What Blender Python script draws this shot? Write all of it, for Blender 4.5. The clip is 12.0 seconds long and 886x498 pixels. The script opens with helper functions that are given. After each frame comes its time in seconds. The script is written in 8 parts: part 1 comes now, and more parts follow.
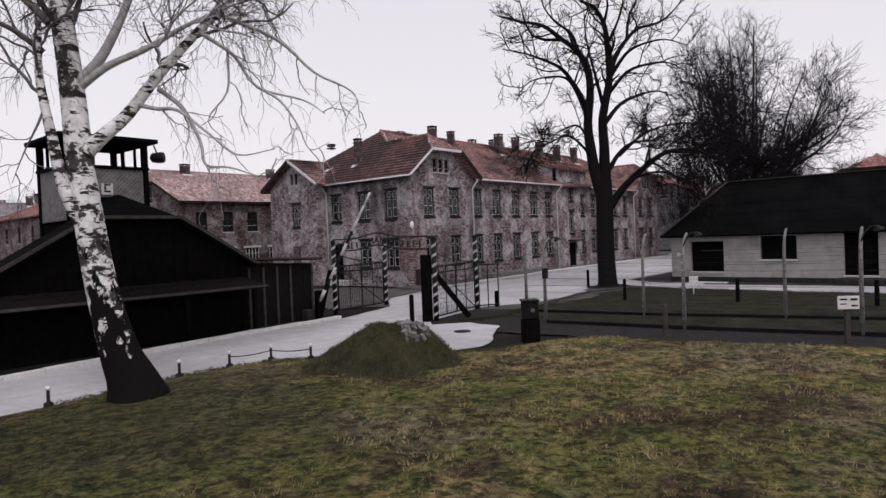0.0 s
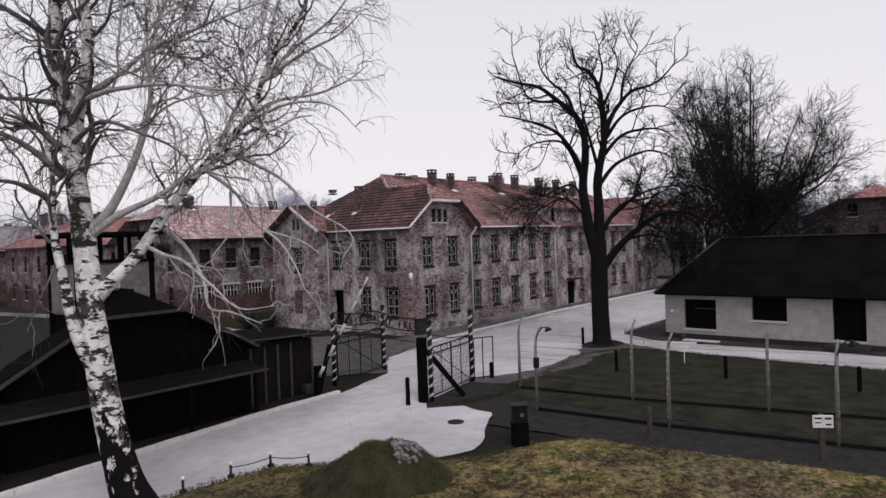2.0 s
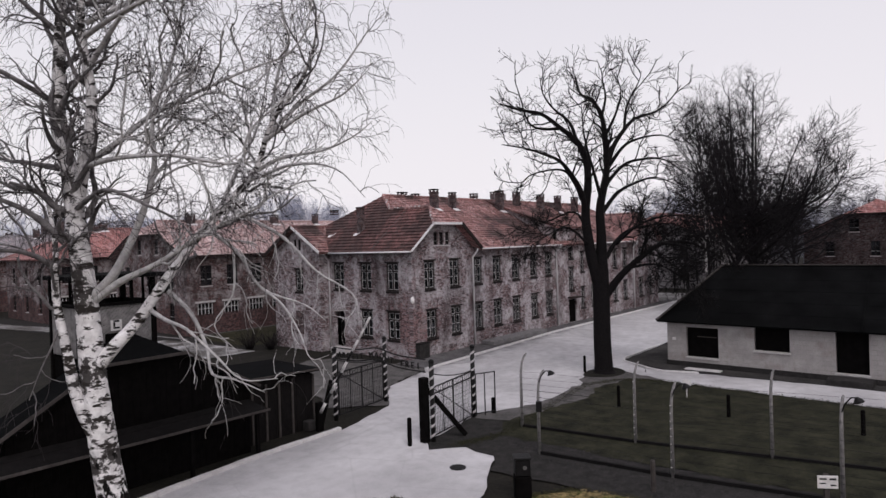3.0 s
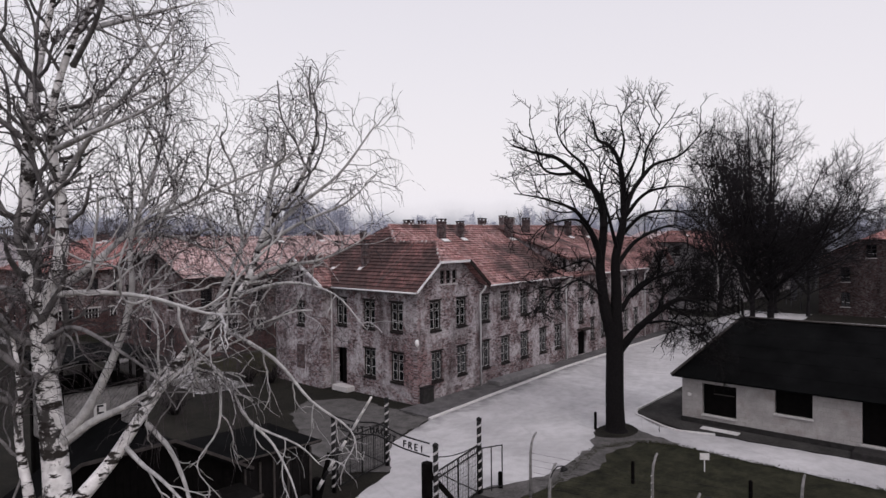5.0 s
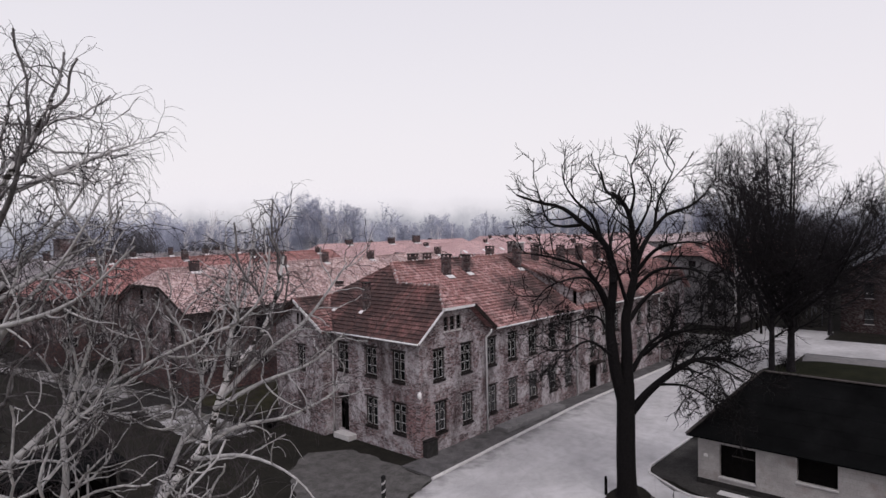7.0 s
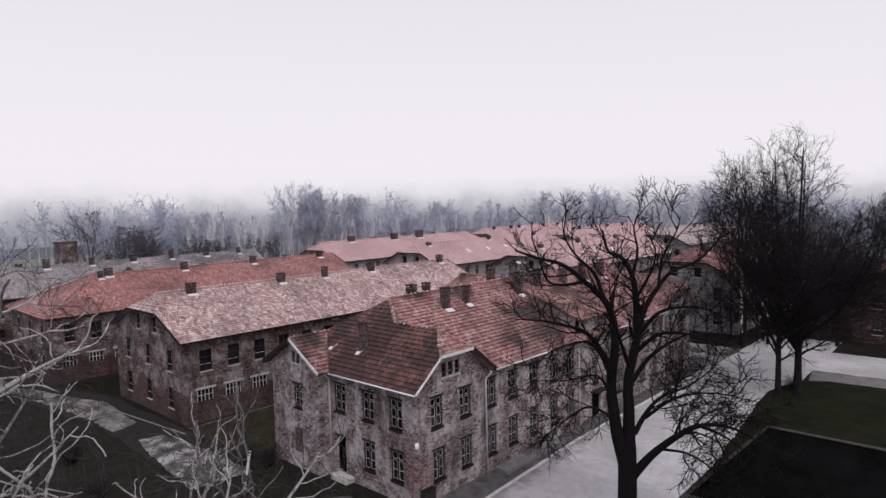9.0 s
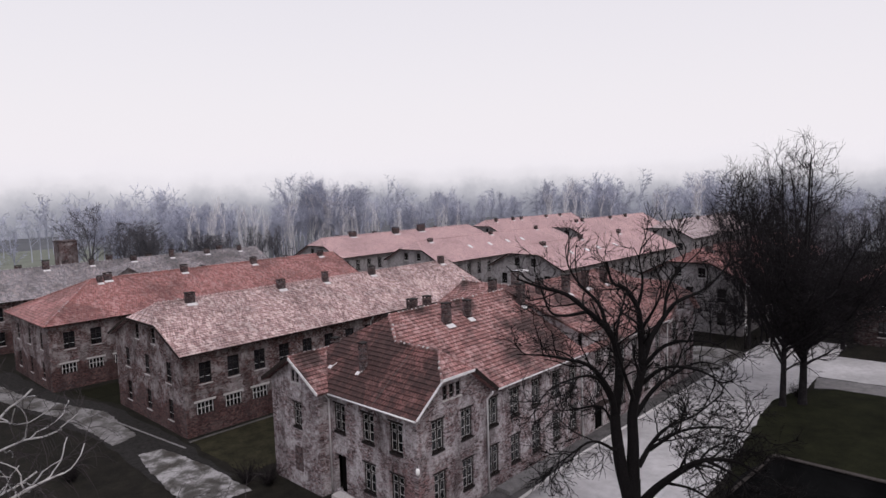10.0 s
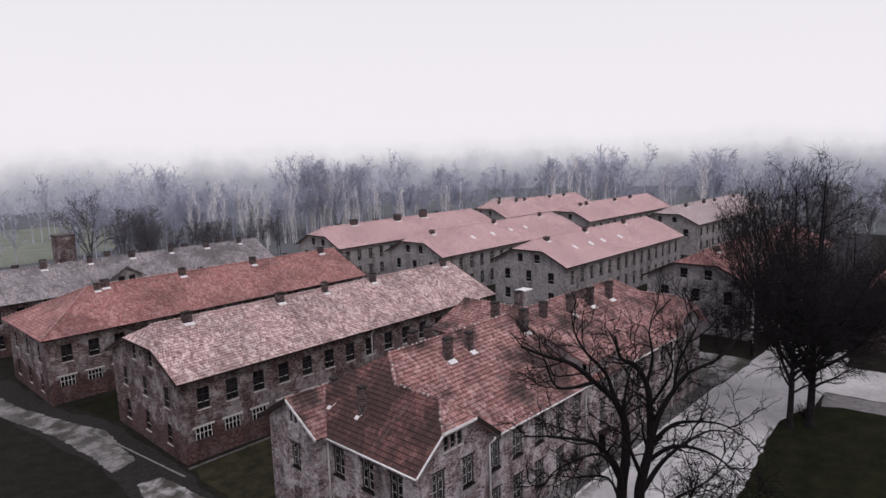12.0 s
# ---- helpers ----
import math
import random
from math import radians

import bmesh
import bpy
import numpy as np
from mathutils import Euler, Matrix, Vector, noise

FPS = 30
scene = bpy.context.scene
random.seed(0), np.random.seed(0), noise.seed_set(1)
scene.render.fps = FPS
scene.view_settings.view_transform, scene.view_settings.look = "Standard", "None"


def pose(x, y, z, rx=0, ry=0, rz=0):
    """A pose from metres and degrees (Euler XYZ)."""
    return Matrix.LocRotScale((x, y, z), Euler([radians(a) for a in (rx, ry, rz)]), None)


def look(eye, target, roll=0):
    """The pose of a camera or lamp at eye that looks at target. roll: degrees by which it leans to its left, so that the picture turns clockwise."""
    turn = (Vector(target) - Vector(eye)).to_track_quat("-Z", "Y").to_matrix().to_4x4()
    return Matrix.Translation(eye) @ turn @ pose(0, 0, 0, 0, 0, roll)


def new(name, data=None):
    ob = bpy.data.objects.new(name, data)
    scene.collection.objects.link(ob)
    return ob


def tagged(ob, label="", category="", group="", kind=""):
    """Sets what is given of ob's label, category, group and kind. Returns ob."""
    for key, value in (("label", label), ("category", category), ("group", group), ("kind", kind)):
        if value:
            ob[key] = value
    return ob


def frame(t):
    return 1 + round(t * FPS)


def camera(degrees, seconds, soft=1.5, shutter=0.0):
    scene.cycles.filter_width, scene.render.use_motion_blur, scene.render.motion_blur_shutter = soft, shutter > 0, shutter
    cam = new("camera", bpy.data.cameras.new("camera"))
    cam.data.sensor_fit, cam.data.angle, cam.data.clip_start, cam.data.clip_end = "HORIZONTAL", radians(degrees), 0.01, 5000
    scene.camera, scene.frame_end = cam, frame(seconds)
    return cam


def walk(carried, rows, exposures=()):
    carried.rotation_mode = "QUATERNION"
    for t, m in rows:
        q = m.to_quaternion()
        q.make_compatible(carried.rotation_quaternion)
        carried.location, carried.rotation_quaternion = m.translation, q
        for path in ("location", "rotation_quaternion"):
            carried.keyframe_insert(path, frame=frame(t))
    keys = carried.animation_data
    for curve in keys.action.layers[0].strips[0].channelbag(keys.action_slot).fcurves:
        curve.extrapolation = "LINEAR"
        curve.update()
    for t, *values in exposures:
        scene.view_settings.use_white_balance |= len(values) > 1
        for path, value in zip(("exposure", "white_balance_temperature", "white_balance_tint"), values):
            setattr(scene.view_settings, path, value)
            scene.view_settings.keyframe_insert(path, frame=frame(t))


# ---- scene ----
cam = camera(69.7, 12.0)
PATH = [
    (0, (-29.289, -27.22, 3.108), (-27.761, -25.93, 3.068), -2.3),
    (0.5, (-29.363, -27.437, 3.868), (-27.837, -26.145, 3.835), -2.3),
    (1, (-29.451, -27.624, 4.566), (-27.926, -26.331, 4.534), -2.3),
    (1.5, (-29.539, -27.831, 5.326), (-28.015, -26.536, 5.299), -2.3),
    (2, (-29.575, -27.979, 6.098), (-28.052, -26.682, 6.071), -2.1),
    (2.5, (-29.581, -28.008, 6.881), (-28.06, -26.71, 6.854), -2.0),
    (3, (-29.531, -27.892, 7.549), (-28.01, -26.595, 7.526), -1.8),
    (5, (-28.362, -26.831, 10.489), (-26.852, -25.52, 10.445), -0.6),
    (5.5, (-27.876, -26.645, 11.263), (-26.372, -25.327, 11.214), -0.7),
    (6, (-27.438, -26.413, 12.083), (-25.939, -25.09, 12.029), -0.8),
    (6.5, (-27.028, -26.272, 12.985), (-25.536, -24.94, 12.93), -0.9),
    (7, (-26.55, -26.269, 13.791), (-25.071, -24.924, 13.721), -1.2),
    (9, (-25.182, -25.79, 17.752), (-23.718, -24.434, 17.612), -1.5),
    (9.5, (-24.764, -25.571, 18.811), (-23.304, -24.213, 18.647), -1.6),
    (10, (-24.396, -25.277, 19.86), (-22.941, -23.918, 19.672), -1.7),
    (10.5, (-24.098, -25.03, 20.936), (-22.646, -23.671, 20.727), -1.7),
    (11, (-23.661, -24.703, 22.089), (-22.212, -23.344, 21.856), -1.7),
    (11.5, (-23.26, -24.443, 23.205), (-21.816, -23.085, 22.944), -1.8),
    (12, (-22.739, -24.076, 24.425), (-21.302, -22.717, 24.13), -1.8),
]
walk(cam, [(t, look(eye, target, roll)) for t, eye, target, roll in PATH])

# ---- world, sun ----
world = bpy.data.worlds.new("overcast")
scene.world = world
world.use_nodes = True
wt = world.node_tree
wt.nodes.clear()
w_out = wt.nodes.new("ShaderNodeOutputWorld")
w_bg = wt.nodes.new("ShaderNodeBackground")
w_sky = wt.nodes.new("ShaderNodeTexSky")
w_sky.sky_type, w_sky.sun_disc = "NISHITA", False
w_sky.sun_elevation, w_sky.sun_rotation = radians(32), radians(200)
w_sky.air_density, w_sky.dust_density = 2.0, 6.0
w_scale = wt.nodes.new("ShaderNodeVectorMath")
w_scale.operation = "SCALE"
w_scale.inputs["Scale"].default_value = 0.10
w_mix = wt.nodes.new("ShaderNodeMixRGB")
w_mix.inputs["Fac"].default_value = 0.9
w_geo = wt.nodes.new("ShaderNodeTexCoord")
w_sep = wt.nodes.new("ShaderNodeSeparateXYZ")
w_ramp = wt.nodes.new("ShaderNodeValToRGB")
w_ramp.color_ramp.elements[0].position, w_ramp.color_ramp.elements[0].color = 0.0, (0.985, 0.945, 1.0, 1)
w_ramp.color_ramp.elements[1].position, w_ramp.color_ramp.elements[1].color = 0.6, (0.74, 0.71, 0.79, 1)
wt.links.new(w_geo.outputs["Generated"], w_sep.inputs[0])
wt.links.new(w_sep.outputs["Z"], w_ramp.inputs[0])
wt.links.new(w_sky.outputs[0], w_scale.inputs[0])
wt.links.new(w_scale.outputs[0], w_mix.inputs[1])
wt.links.new(w_ramp.outputs[0], w_mix.inputs[2])
wt.links.new(w_mix.outputs[0], w_bg.inputs[0])
w_bg.inputs["Strength"].default_value = 1.0
wt.links.new(w_bg.outputs[0], w_out.inputs[0])

sun_data = bpy.data.lights.new("sun", "SUN")
sun_data.energy, sun_data.angle, sun_data.color = 1.4, radians(20), (1.0, 0.965, 0.995)
sun = new("sun", sun_data)
sun.matrix_world = look((0, 0, 60), (22, 34, 8))


# ---- materials ----
class Nodes:
    """A short hand for building one node material."""

    def __init__(self, name):
        self.m = bpy.data.materials.new(name)
        self.m.use_nodes = True
        self.t = self.m.node_tree
        self.b = self.t.nodes["Principled BSDF"]
        tc = self.t.nodes.new("ShaderNodeTexCoord")
        self.uv, self.ob = tc.outputs["UV"], tc.outputs["Object"]
        geo = self.t.nodes.new("ShaderNodeNewGeometry")
        self.pos, self.island = geo.outputs["Position"], geo.outputs["Random Per Island"]
        self.rand = self.t.nodes.new("ShaderNodeObjectInfo").outputs["Random"]

    def put(self, socket, v):
        if hasattr(v, "is_linked"):
            self.t.links.new(v, socket)
        else:
            socket.default_value = v if not isinstance(v, tuple) or len(v) == 4 or len(socket.default_value) == 3 else (*v, 1)

    def noise(self, scale, detail=4, vec=None, rough=0.6):
        n = self.t.nodes.new("ShaderNodeTexNoise")
        n.inputs["Scale"].default_value, n.inputs["Detail"].default_value, n.inputs["Roughness"].default_value = scale, detail, rough
        self.t.links.new(vec or self.pos, n.inputs["Vector"])
        return n.outputs["Fac"]

    def voronoi(self, scale, vec=None, feature="F1", out="Distance"):
        n = self.t.nodes.new("ShaderNodeTexVoronoi")
        n.feature = feature
        n.inputs["Scale"].default_value = scale
        self.t.links.new(vec or self.pos, n.inputs["Vector"])
        return n.outputs[out]

    def stretch(self, vec, sx, sy, sz):
        n = self.t.nodes.new("ShaderNodeMapping")
        n.inputs["Scale"].default_value = (sx, sy, sz)
        self.t.links.new(vec, n.inputs["Vector"])
        return n.outputs[0]

    def ramp(self, fac, *stops):
        n = self.t.nodes.new("ShaderNodeValToRGB")
        e = n.color_ramp.elements
        while len(e) < len(stops):
            e.new(0.5)
        for k, (p, c) in zip(e, stops):
            k.position, k.color = p, (c, c, c, 1) if isinstance(c, float) else (*c, 1)
        self.t.links.new(fac, n.inputs[0])
        return n.outputs[0]

    def mix(self, fac, a, b, how="MIX"):
        n = self.t.nodes.new("ShaderNodeMixRGB")
        n.blend_type = how
        self.put(n.inputs[0], fac)
        self.put(n.inputs[1], a)
        self.put(n.inputs[2], b)
        return n.outputs[0]

    def brick(self, vec, w, h, mortar, c1, c2, cm, offset=0.5):
        n = self.t.nodes.new("ShaderNodeTexBrick")
        n.offset = offset
        n.inputs["Scale"].default_value = 1.0
        n.inputs["Brick Width"].default_value, n.inputs["Row Height"].default_value, n.inputs["Mortar Size"].default_value = w, h, mortar
        n.inputs["Mortar Smooth"].default_value = 0.3
        for k, c in (("Color1", c1), ("Color2", c2), ("Mortar", cm)):
            self.put(n.inputs[k], c)
        self.t.links.new(vec, n.inputs["Vector"])
        return n.outputs["Color"], n.outputs["Fac"]

    def done(self, color, rough=0.8, bump=None, strength=0.4, dist=0.02, metal=0.0, spec=None):
        self.put(self.b.inputs["Base Color"], color)
        self.put(self.b.inputs["Roughness"], rough)
        self.b.inputs["Metallic"].default_value = metal
        if spec is not None:
            self.b.inputs["Specular IOR Level"].default_value = spec
        if bump is not None:
            n = self.t.nodes.new("ShaderNodeBump")
            n.inputs["Strength"].default_value, n.inputs["Distance"].default_value = strength, dist
            self.t.links.new(bump, n.inputs["Height"])
            self.t.links.new(n.outputs[0], self.b.inputs["Normal"])
        return self.m


def plain(name, color, rough=0.7, vary=0.3, scale=6.0, metal=0.0, spec=0.12):
    n = Nodes(name)
    f = n.noise(scale, 6)
    lo, hi = tuple(c * (1 - vary) for c in color), tuple(min(1, c * (1 + vary)) for c in color)
    fine = n.noise(scale * 9, 3)
    return n.done(n.mix(n.ramp(fine, (0.35, 0.0), (0.65, 0.35)), n.ramp(f, (0.3, lo), (0.7, hi)), lo), rough, fine, 0.3, 0.01, metal, spec)


def brick_wall(name, red, dark, grey, patch, lime=(0.40, 0.37, 0.36), bare=0.0, gain=1.0, spot=None):
    """Hand-laid brick, smeared with mortar and old lime wash. patch: how much of it is covered; bare: up to which height the brick is bare."""
    red, dark, grey, lime = (tuple(c * gain for c in k) for k in (red, dark, grey, lime))
    n = Nodes(name)
    col, fac = n.brick(n.uv, 0.27, 0.085, 0.012, red, dark, tuple(c * (0.35 if bare else 0.8) for c in grey))
    rubble = n.voronoi(7.0, n.stretch(n.uv, 0.8, 1.9, 1.0), "F1", "Color")
    tone = n.t.nodes.new("ShaderNodeSeparateXYZ")
    n.t.links.new(rubble, tone.inputs[0])
    fine = n.noise(7.5, 6, None, 0.75)
    h = n.t.nodes.new("ShaderNodeSeparateXYZ")
    n.t.links.new(n.pos, h.inputs[0])
    up = n.t.nodes.new("ShaderNodeMath")
    up.operation = "MULTIPLY_ADD"
    up.inputs[1].default_value = 1 / 8
    n.t.links.new(h.outputs["Z"], up.inputs[0])
    n.t.links.new(n.ramp(n.noise(0.7, 6), (0.3, 0.0), (0.7, 0.25)), up.inputs[2])
    lift = n.ramp(up.outputs[0], (bare / 8 + 0.10, 0.1 if bare else 1.0), (bare / 8 + 0.17, 1.0))
    if spot:
        away = n.t.nodes.new("ShaderNodeVectorMath")
        away.operation = "DISTANCE"
        away.inputs[1].default_value = spot[:3]
        n.t.links.new(n.pos, away.inputs[0])
        rim = n.t.nodes.new("ShaderNodeMath")
        rim.operation = "MULTIPLY_ADD"
        rim.inputs[1].default_value = 0.5 / spot[3]
        n.t.links.new(away.outputs["Value"], rim.inputs[0])
        n.t.links.new(n.ramp(n.noise(1.1, 7), (0.3, 0.0), (0.7, 0.5)), rim.inputs[2])
        lift = n.ramp(rim.outputs[0], (0.45, 0.25), (0.80, 1.0))
        col = n.mix(lift, n.mix(0.35, col, tuple(c * k for c, k in zip(red, (1.35, 1.0, 0.95)))), col)
    # single stones: some soot black, some pale
    col = n.mix(n.ramp(tone.outputs[0], (0.58, 0.0), (0.74, 0.8)), col, tuple(c * 0.42 for c in dark))
    col = n.mix(n.mix(1.0, n.ramp(tone.outputs[1], (0.62, 0.0), (0.80, 0.55)), lift, "MULTIPLY"), col, tuple((a + b) / 2 for a, b in zip(grey, lime)))
    col = n.mix(n.ramp(fine, (0.48, 0.0), (0.66, 0.6)), col, tuple(c * 0.55 for c in dark))
    smear = n.noise(0.62, 9, None, 0.68)
    mid = n.noise(2.6, 7, None, 0.72)
    cover = n.mix(1.0, n.ramp(smear, (0.57 - patch, 0.0), (0.65 - patch, 0.9)), n.ramp(mid, (0.38, 0.1), (0.56, 0.95)), "MULTIPLY")
    cover = n.mix(1.0, cover, lift, "MULTIPLY")
    wash = n.mix(n.ramp(fine, (0.36, 0.0), (0.60, 1.0)), grey, lime)
    wash = n.mix(n.ramp(n.noise(1.1, 4), (0.5, 0.0), (0.66, 0.55)), wash, tuple(c * 0.55 for c in grey))
    col = n.mix(cover, col, wash)
    soot = n.noise(0.5, 7, n.stretch(n.pos, 1.0, 1.0, 0.3), 0.7)
    col = n.mix(n.ramp(soot, (0.48, 0.0), (0.66, 0.72)), col, tuple(c * 0.4 for c in dark))
    speck = n.noise(26.0, 2)
    col = n.mix(n.mix(1.0, n.ramp(speck, (0.58, 0.0), (0.70, 0.5)), lift, "MULTIPLY"), col, lime)
    return n.done(col, 0.92, n.mix(0.5, fac, fine), 0.8, 0.04, spec=0.1)


def roof_tile(name, c1, c2, odd, stain, moss, fleck=0.5, soot=0.35, low=0.44):
    """Clay tiles: one shade to a tile, dark and pale ones scattered among them, patches of soot and lichen."""
    n = Nodes(name)
    vec = n.t.nodes.new("ShaderNodeVectorMath")
    vec.operation = "ADD"
    n.t.links.new(n.uv, vec.inputs[0])
    n.t.links.new(n.mix(1.0, n.noise(0.7, 3), (0.06, 0.06, 0.0), "MULTIPLY"), vec.inputs[1])
    col, fac = n.brick(vec.outputs[0], 0.23, 0.34, 0.02, c1, c2, tuple(c * 0.22 for c in c2), 0.5)
    cell = n.t.nodes.new("ShaderNodeSeparateXYZ")
    n.t.links.new(n.voronoi(1.0, n.stretch(vec.outputs[0], 4.35, 2.94, 1.0), "F1", "Color"), cell.inputs[0])
    clump = n.noise(0.9, 6, None, 0.7)
    col = n.mix(n.mix(1.0, n.ramp(cell.outputs[0], (0.70, 0.0), (0.80, fleck)), n.ramp(clump, (0.42, 0.2), (0.6, 1.0)), "MULTIPLY"), col, tuple(c * 0.35 for c in c2))
    col = n.mix(n.ramp(cell.outputs[1], (0.66, 0.0), (0.84, fleck)), col, odd)
    dash = n.noise(4.6, 3, n.stretch(n.uv, 1.0, 2.2, 1.0), 0.6)
    col = n.mix(n.ramp(dash, (0.55, 0.0), (0.64, fleck)), col, tuple(c * 0.3 for c in c2))
    big = n.noise(soot, 8, n.stretch(n.pos, 1.0, 1.0, 0.6), 0.7)
    col = n.mix(n.ramp(big, (low, 0.0), (low + 0.16, stain)), col, tuple(0.012 + c * 0.12 for c in c2))
    mid = n.noise(1.9, 7, None, 0.7)
    col = n.mix(n.ramp(mid, (0.52, 0.0), (0.72, moss)), col, (0.32, 0.285, 0.285))
    return n.done(col, n.ramp(mid, (0.3, 0.5), (0.7, 0.9)), fac, 0.7, 0.03, spec=0.2)


M_BRICK24 = brick_wall("brick_smeared", (0.232, 0.136, 0.138), (0.088, 0.058, 0.060), (0.345, 0.308, 0.325), 0.10, (0.64, 0.61, 0.635), gain=0.99, spot=(0.6, 0.6, 2.0, 2.2))
M_BRICK = brick_wall("brick_brown", (0.18, 0.088, 0.083), (0.066, 0.038, 0.038), (0.25, 0.222, 0.23), 0.10, (0.42, 0.39, 0.40), 2.4, 0.95)
# a darker tone of brick for the right-hand block, with little wash
M_BRICKDARK = brick_wall("brick_dark", (0.07, 0.034, 0.033), (0.03, 0.018, 0.018), (0.09, 0.08, 0.082), -0.05, (0.2, 0.185, 0.19))
M_PLASTER = brick_wall("plaster_grey", (0.21, 0.182, 0.186), (0.15, 0.13, 0.134), (0.31, 0.292, 0.305), 0.32, (0.40, 0.382, 0.397))
M_TILE24 = roof_tile("tile_red_sooty", (0.43, 0.222, 0.212), (0.24, 0.118, 0.112), (0.55, 0.37, 0.36), 0.95, 0.22, 0.6, 0.3)
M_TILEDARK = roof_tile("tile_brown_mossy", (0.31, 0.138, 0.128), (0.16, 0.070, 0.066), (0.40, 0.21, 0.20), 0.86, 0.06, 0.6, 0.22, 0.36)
M_TILE2 = roof_tile("tile_pale_weathered", (0.68, 0.50, 0.49), (0.42, 0.27, 0.265), (0.78, 0.64, 0.63), 0.4, 0.06, 0.8, 0.2)
M_TILE3 = roof_tile("tile_red", (0.50, 0.235, 0.222), (0.33, 0.145, 0.138), (0.62, 0.40, 0.39), 0.45, 0.4, 0.5, 0.2)
M_TILE4 = roof_tile("tile_grey", (0.42, 0.395, 0.42), (0.26, 0.24, 0.262), (0.50, 0.42, 0.42), 0.6, 0.5, 0.6, 0.2)
# rose tiles of the far rows, with the haze's paling in their colour
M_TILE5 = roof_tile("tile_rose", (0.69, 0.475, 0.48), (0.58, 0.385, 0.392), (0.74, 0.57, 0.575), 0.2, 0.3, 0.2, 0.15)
M_TILE6 = roof_tile("tile_rose_hazy", (0.56, 0.46, 0.47), (0.46, 0.365, 0.375), (0.62, 0.54, 0.55), 0.15, 0.3, 0.2, 0.15)
M_CHIM = brick_wall("chimney_brick", (0.15, 0.085, 0.083), (0.065, 0.045, 0.047), (0.13, 0.116, 0.12), 0.0, (0.24, 0.22, 0.23))
M_FRAME = plain("window_frame_dark", (0.02, 0.016, 0.016), 0.6)
M_SASH = plain("sash_paint", (0.50, 0.485, 0.49), 0.6, 0.2)
M_LINTEL = plain("lintel_cement", (0.45, 0.43, 0.43), 0.85, 0.2)
M_ZINC = plain("zinc_pale", (0.68, 0.665, 0.68), 0.45, 0.15, 3.0)
M_FASCIA = plain("fascia_dark", (0.025, 0.018, 0.017), 0.7)
M_TAR = plain("tar_felt", (0.0055, 0.0057, 0.006), 0.95, 0.5, 0.8, spec=0.02)
M_BLACKWOOD = plain("wood_black", (0.0045, 0.004, 0.004), 0.9, 0.5, 4.0, spec=0.03)
M_GREYWOOD = plain("wood_grey", (0.055, 0.048, 0.046), 0.85, 0.4, 4.0)
M_IRON = plain("iron_black", (0.012, 0.0115, 0.012), 0.5, 0.3, 10.0)
M_WHITE = plain("paint_white", (0.62, 0.60, 0.60), 0.6, 0.2)
M_GRIT = plain("grit_dark", (0.045, 0.042, 0.043), 0.95, 0.5, 6.0)
M_CONC = plain("concrete_post", (0.11, 0.105, 0.105), 0.9, 0.35, 8.0)
M_POST = plain("concrete_pale", (0.2, 0.192, 0.192), 0.9, 0.45, 8.0)
M_PLINTH = plain("concrete_sooty", (0.008, 0.0075, 0.0075), 0.9, 0.4, 3.0)
M_CONCDARK = plain("concrete_damp", (0.03, 0.028, 0.028), 0.9, 0.4, 3.0)
M_INSUL = plain("porcelain", (0.78, 0.76, 0.76), 0.3, 0.08)
M_RUST = plain("skylight_metal", (0.75, 0.75, 0.77), 0.35, 0.08)


def glass():
    n = Nodes("window_glass")
    n.b.inputs["Transmission Weight"].default_value = 0.3
    n.b.inputs["IOR"].default_value = 1.45
    return n.done(n.ramp(n.noise(0.8, 2), (0.4, (0.010, 0.010, 0.012)), (0.6, (0.028, 0.028, 0.032))), n.ramp(n.noise(2.5, 3), (0.4, 0.03), (0.7, 0.12)))


M_GLASS = glass()


def road_mat():
    n = Nodes("road_concrete")
    big, mid, fine = n.noise(0.22, 7), n.noise(1.7, 6), n.noise(30.0, 3)
    col = n.ramp(big, (0.35, (0.31, 0.30, 0.31)), (0.65, (0.51, 0.497, 0.51)))
    col = n.mix(n.ramp(mid, (0.45, 0.0), (0.75, 0.4)), col, (0.27, 0.26, 0.265))
    col = n.mix(n.ramp(fine, (0.4, 0.0), (0.7, 0.25)), col, (0.6, 0.585, 0.595))
    crack = n.voronoi(0.35, n.mix(0.12, n.pos, n.noise(1.2, 4)), "DISTANCE_TO_EDGE")
    col = n.mix(n.ramp(crack, (0.0, 0.25), (0.012, 0.0)), col, (0.24, 0.23, 0.235))
    # silt and damp in the gutter along the brick block
    side = n.t.nodes.new("ShaderNodeVectorMath")
    side.operation = "DOT_PRODUCT"
    side.inputs[1].default_value = (-0.0665, 1.0, 0.0)
    n.t.links.new(n.pos, side.inputs[0])
    silt = n.t.nodes.new("ShaderNodeMath")
    silt.operation = "MULTIPLY_ADD"
    silt.inputs[1].default_value = 0.25
    n.t.links.new(side.outputs["Value"], silt.inputs[0])
    n.t.links.new(n.ramp(n.noise(0.8, 6), (0.3, 0.7), (0.7, 1.1)), silt.inputs[2])
    col = n.mix(n.ramp(silt.outputs[0], (-0.12, 0.0), (0.32, 0.85)), col, (0.13, 0.125, 0.128))
    return n.done(col, n.ramp(mid, (0.35, 0.45), (0.7, 0.8)), fine, 0.25, 0.01)


